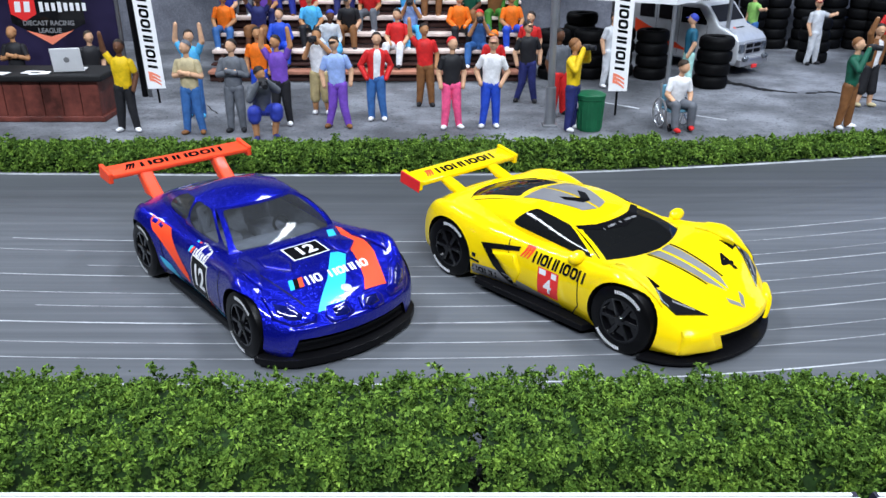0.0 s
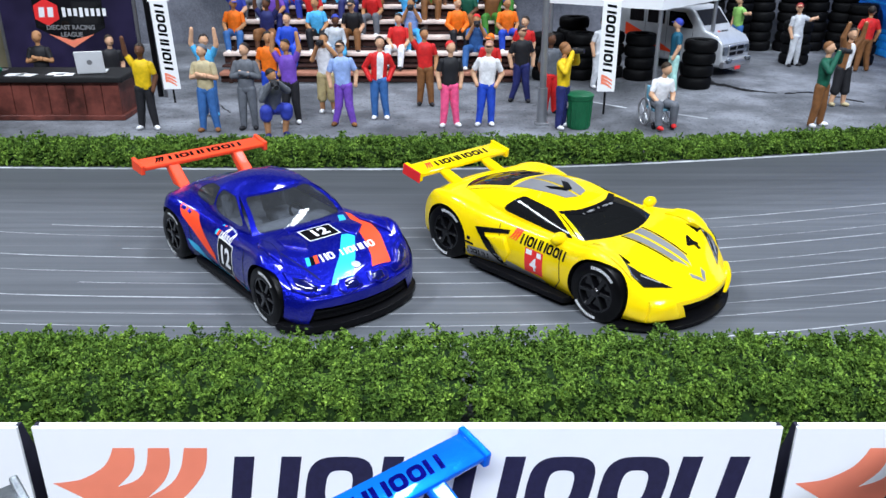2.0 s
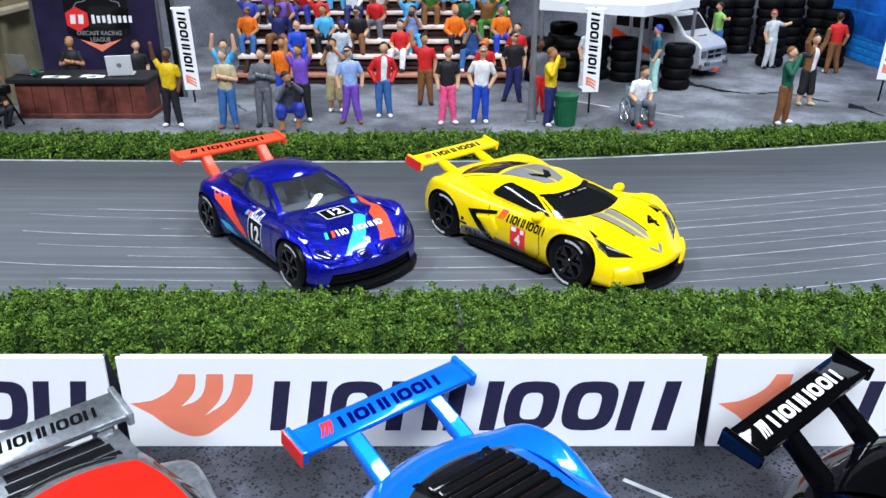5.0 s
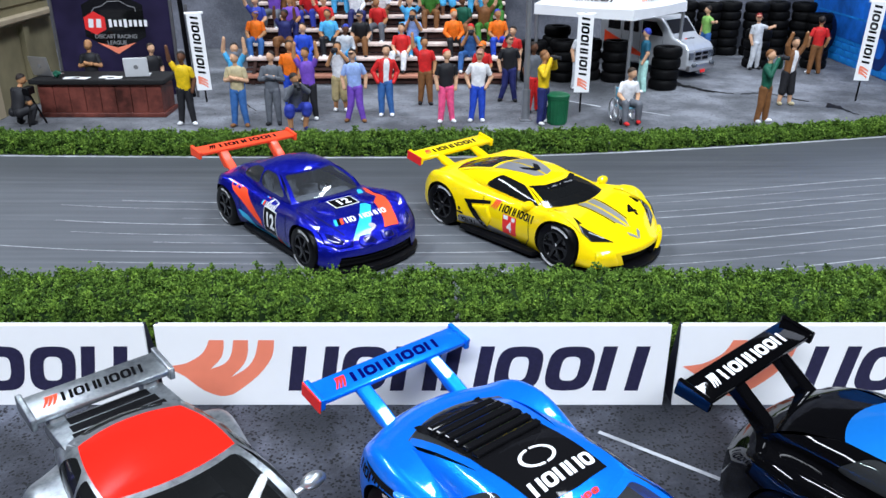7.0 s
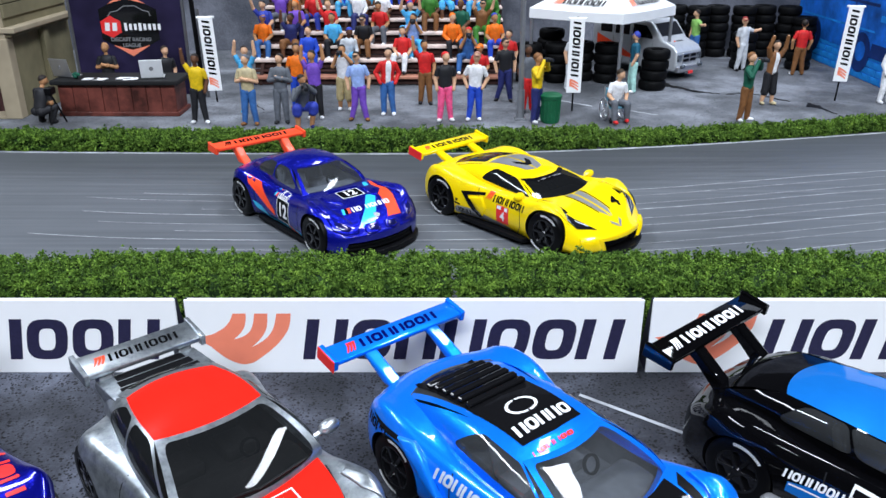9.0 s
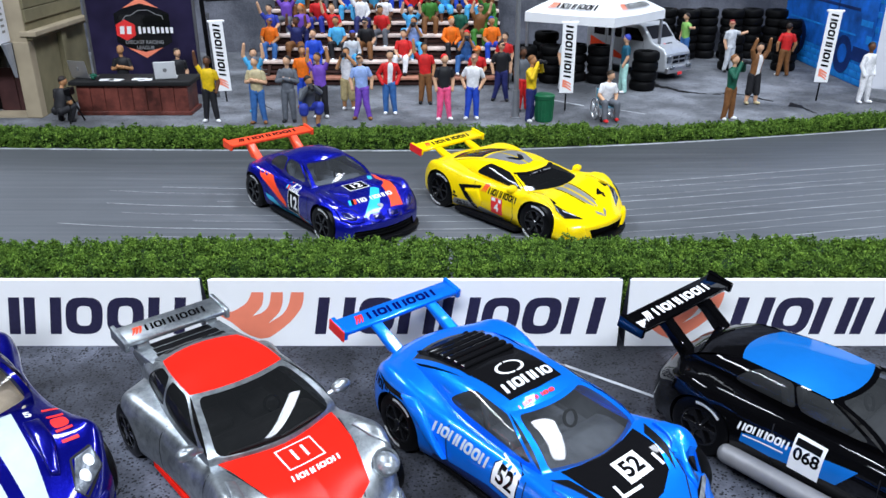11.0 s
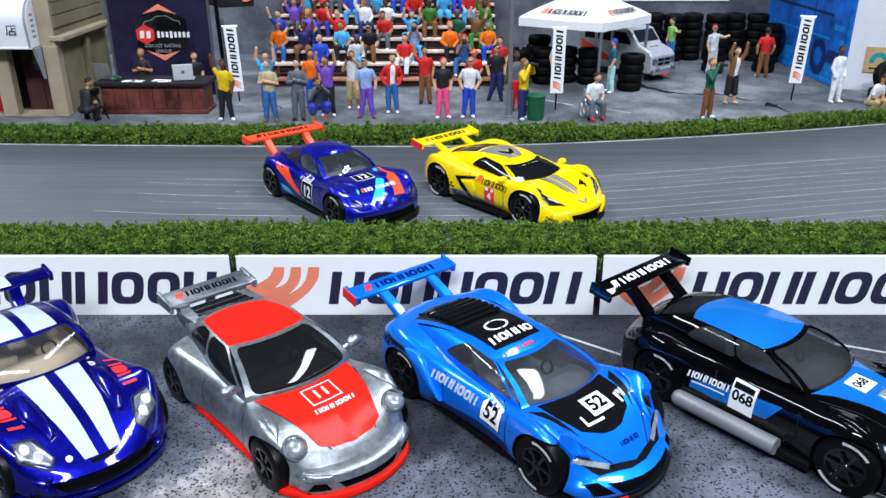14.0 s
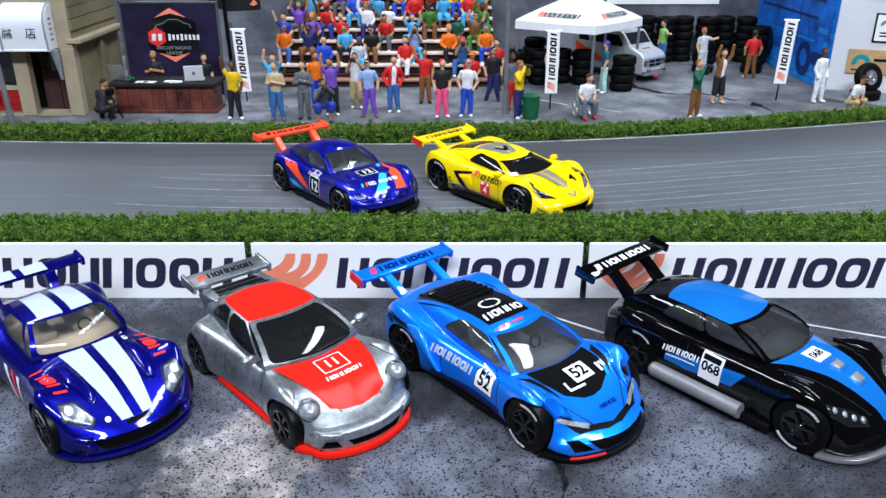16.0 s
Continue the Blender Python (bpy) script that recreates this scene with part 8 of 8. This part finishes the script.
cup = thing("desk_plant", "small dark green plastic clump on the desk", "ornament", m=at(-153.5, 261.4, 15.4))
clump = bmesh.new()
for k in range(7):
    ball((1.5 * math.cos(k * 2.4) * (k % 3) * 0.5, 1.2 * math.sin(k * 2.4) * (k % 3) * 0.5, 0.7 + 0.25 * k), 0.8, 7, bm=clump)
part("clump", clump, enamel("forest"), cup)
M_BACKDROP = mat("dark_purple_printed_backdrop", (0.022, 0.017, 0.050), 0.6, var=0.55, scale=18, spec=0.1)
M_BLACKFRAME = mat("grey_metal_frame", (0.16, 0.16, 0.17), 0.4, 0.6, var=0.1)
drop = thing("printed_backdrop", "dark purple printed backdrop in a grey frame", "backdrop")
part("panel", box(-165, -115.4, 292.6, 293.1, 2, 49.5), M_BACKDROP, drop)
for b in ((-166.2, -165, 292.2, 293.5, 0, 50.6), (-115.4, -114.2, 292.2, 293.5, 0, 50.6), (-166.2, -114.2, 292.2, 293.5, 49.6, 50.8)):
    part("frame_bar", box(*b, 0.2, 1), M_BLACKFRAME, drop)
c0, z0 = -139.6, 33.5
part("shield", prism([(c0 + 15 * math.sin(a), z0 + 13.2 * math.cos(a)) for a in np.linspace(0, 2 * math.pi, 7)[:-1]], 0.05, "y", lo=292.5), C_INK, drop, "black six-sided shield")
for flip in (1, -1):
    part("chevron", prism([(c0 - 8.5, z0 + flip * 9.0), (c0, z0 + flip * 14.0), (c0 + 8.5, z0 + flip * 9.0), (c0, z0 + flip * 11.2)], 0.05, "y", lo=292.45), M_FLAME, drop, "orange chevron")
part("badge", prism([(c0 - 8.2 + 5.2 * math.sin(a), z0 - 1.0 + 4.9 * math.cos(a)) for a in np.linspace(0, 2 * math.pi, 7)[:-1]], 0.05, "y", lo=292.41), C_REDINK, drop, "red six-sided badge")
for pts in (rect(c0 - 9.9, z0 - 1.0, 2.1, 3.6, 0, 0.1), rect(c0 - 6.6, z0 - 1.0, 2.1, 3.6, 0, 0.1)):
    part("word_bar", prism(pts, 0.05, "y", lo=292.37), C_WHITE, drop)
for k in range(8):
    part("word_bar", prism(rect(c0 - 1.6 + 2.15 * k, z0 - 1.0, 1.3, 3.4 if k in (0, 3) else 2.7), 0.05, "y", lo=292.37), C_WHITE, drop)
line = [(-9, 3.6), (-7.6, 5.4), (-4.5, 6.0), (-1.5, 8.0), (3.5, 8.2), (7, 6.2), (9.6, 5.6), (10, 3.8)]
for (a, b), (c, d) in zip(line, line[1:]):
    l = math.hypot(c - a, d - b)
    nx, nz = -(d - b) / l * 0.18, (c - a) / l * 0.18
    part("car_outline", prism([(c0 + a + nx, z0 + b + nz), (c0 + c + nx, z0 + d + nz), (c0 + c - nx, z0 + d - nz), (c0 + a - nx, z0 + b - nz)], 0.05, "y", lo=292.41), C_GREYINK, drop)
for text, dz, size in (("DIECAST RACING", -6.6, 2.3), ("LEAGUE", -9.2, 2.3)):
    part("writing", text_mesh(text, size), C_GREYINK, drop, "grey printed words", matrix=Matrix.Translation((c0, 292.4, z0 + dz)) @ Matrix.Rotation(math.pi / 2, 4, "X"))
mast = thing("dark_gazebo", "black fabric gazebo corner on a dark mast", "tent")
part("mast", tube((-110.5, 296.2, 0), (-112, 296.2, 58), 1.1, n=10), C_PLASTIC, mast)
part("mast_brace", tube((-108.2, 295.3, 0), (-109.2, 295.3, 40), 0.7, n=10), M_BLACKFRAME, mast)
part("canopy", prism([(-112, 305.2), (-96, 312.5), (-104, 341.3), (-130, 330.5)], 7, "z", 0.6, lo=44), M_BLACKCLOTH, mast)
part("mark", prism([(-101.5, 47), (-99, 50), (-97, 47.5), (-99.2, 46.4)], 0.05, "y", lo=309.92), M_FLAME, mast)

# ---- shop house beside the booth ----
M_OLIVE = mat("weathered_olive_beige_wall", (0.235, 0.205, 0.12), 0.8, var=0.28, scale=22, bump=0.15, bscale=200)
M_BEIGE = mat("beige_plaster", (0.37, 0.305, 0.21), 0.8, var=0.2, scale=25, bump=0.12, bscale=250)
M_DOOR = mat("dark_red_brown_door", (0.065, 0.026, 0.026), 0.6, var=0.2, scale=60)
M_DARKROOM = mat("dark_interior", (0.008, 0.007, 0.007), 0.9, var=0.2, spec=0.1)
M_REDPANEL = mat("red_tiled_panel", (0.42, 0.015, 0.012), 0.5, var=0.25, scale=150)
M_AWNING = mat("white_awning_sheet", (0.78, 0.80, 0.86), 0.4, var=0.03, scale=30)
M_AWNRIB = mat("grey_awning_rib", (0.30, 0.31, 0.34), 0.5, var=0.1)
house = thing("shop_house", "weathered beige two-storey shop house with white awning", "building")
part("side_wall", box(-178.4, -176, 254.7, 312.5, 0, 90), M_OLIVE, house)
part("rear_wall", box(-292.6, -178.5, 310.6, 312.5, 0, 90), M_OLIVE, house)
for x0, x1, z1 in ((-182.4, -175.6, 33), (-206.5, -199.4, 33), (-229.4, -228, 33)):
    part("pillar", box(x0, x1, 253.4, 258.8, 0, z1, 0.3, 1), M_BEIGE, house)
part("upper_wall", box(-292.6, -176.2, 254.1, 258.3, 32.8, 90), M_BEIGE, house)
for k in range(8):
    part("wall_board", box(-175.95, -175.3, 254.7, 311.5, 41 + 5.6 * k, 46.2 + 5.6 * k, 0.15, 1), M_OLIVE, house)
part("cornice", box(-178.6, -171.5, 253.2, 310.6, 35.2, 37.4, 0.4, 2), M_BEIGE, house)
part("cornice_shadow_rail", box(-176, -173.8, 254.7, 310.6, 33.6, 35.2, 0.2, 1), M_OLIVE, house)
part("buttress", box(-175.98, -173.6, 281.8, 286.3, 0, 34, 0.2, 1), M_OLIVE, house)
for k in range(2):
    part("door", box(-199.2 + 8.5 * k, -191.0 + 8.5 * k, 265.5, 266.4, 0.5, 20, 0.15, 1), M_DOOR, house, "dark red-brown door")
part("door_glass", box(-199.2, -182.5, 265.7, 266.2, 20.2, 33), C_DARKLAMP, house, "dark door glass")
part("room_back", box(-229.4, -182.4, 270.9, 271.8, 0, 40), M_DARKROOM, house)
part("threshold", box(-228, -182, 253.8, 265.5, 0, 0.6), M_BEIGE, house)
for x in (-227.5, -217.2):
    for r in range(3):
        part("red_tile", box(x, x + 9.6, 255.6, 257.0, 2.0 + 3.4 * r, 5.2 + 3.4 * r, 0.2, 1), M_REDPANEL, house)
part("window_ledge", box(-228, -206.4, 254.9, 257.4, 12.4, 14.6, 0.2, 1), M_BEIGE, house)
part("shop_window", box(-228, -206.4, 256.7, 257.2, 14.6, 33), C_DARKLAMP, house, "dark shop window")
arc = [(254.7 - 9.5 * math.sin(a), 44 + 10.5 * math.cos(a)) for a in np.linspace(0, math.pi / 2, 9)] + [(246.1, 33.4)]
aw = bmesh.new()
cols = []
for x in np.linspace(-231.2, -183.6, 29):
    cols.append([aw.verts.new((x, a, b)) for a, b in arc])
for a, b in zip(cols, cols[1:]):
    for i in range(len(arc) - 1):
        aw.faces.new((a[i], b[i], b[i + 1], a[i + 1]))
awn = part("awning", aw, M_AWNING, house, "white awning sheet with shop signs", smooth=60)
part("awning_side", prism([(a, b) for a, b in arc] + [(254.7, 33.4)], 0.5, "x", lo=-183.7), M_AWNING, awn)
for x in (-184.0, -205.6, -227.4):
    rib = bmesh.new()
    for (a, b), (c, d) in zip(arc, arc[1:]):
        tube((x, a - 0.15, b), (x, c - 0.15, d), 0.55, n=8, bm=rib)
    part("awning_rib", rib, M_AWNRIB, awn, smooth=40)
part("awning_edge", box(-231.2, -183.4, 245.7, 246.5, 32.8, 33.9, 0.2, 1), M_WHITE, awn)
part("awning_bracket", prism([(252.9, 33), (252.9, 18), (251.5, 22), (247.5, 31.5), (246.6, 33)], 1.6, "x", 0.15, lo=-183.9), M_AWNRIB, awn)
for ch, x in (("店", -190.6), ("腐", -201.8)):
    part("writing", text_mesh(ch, 5.4, bold=0.0), C_INK, awn, "dark brush-like shop sign character", matrix=Matrix.Translation((x, 245.05, 41.2)) @ Matrix.Rotation(-0.085, 4, "X") @ Matrix.Rotation(math.pi / 2, 4, "X"))
for z in (47, 44.6, 42.2, 39.8, 37.4):
    part("word_bar", box(-183.18, -183.1, 248.8, 251.5, z, z + 1.0), C_GREYINK, awn)
part("side_mark", box(-214, -210.4, 244.7, 244.9, 45.0, 48.0), C_REDINK, awn)

# ---- film tripod by the booth ----
tri = thing("camera_tripod", "small black film tripod with camera", "tripod", m=at(-158.5, 246.6))
for k in range(3):
    a = k * 2.1 + 0.5
    part("leg", tube((0, 0, 12), (4.2 * math.cos(a), 4.2 * math.sin(a), 0.2), 0.4, n=6), C_PLASTIC, tri)
part("head", box(-1.4, 1.4, -2.6, 2.2, 12, 15, 0.3, 1), C_PLASTIC, tri)

make_van()
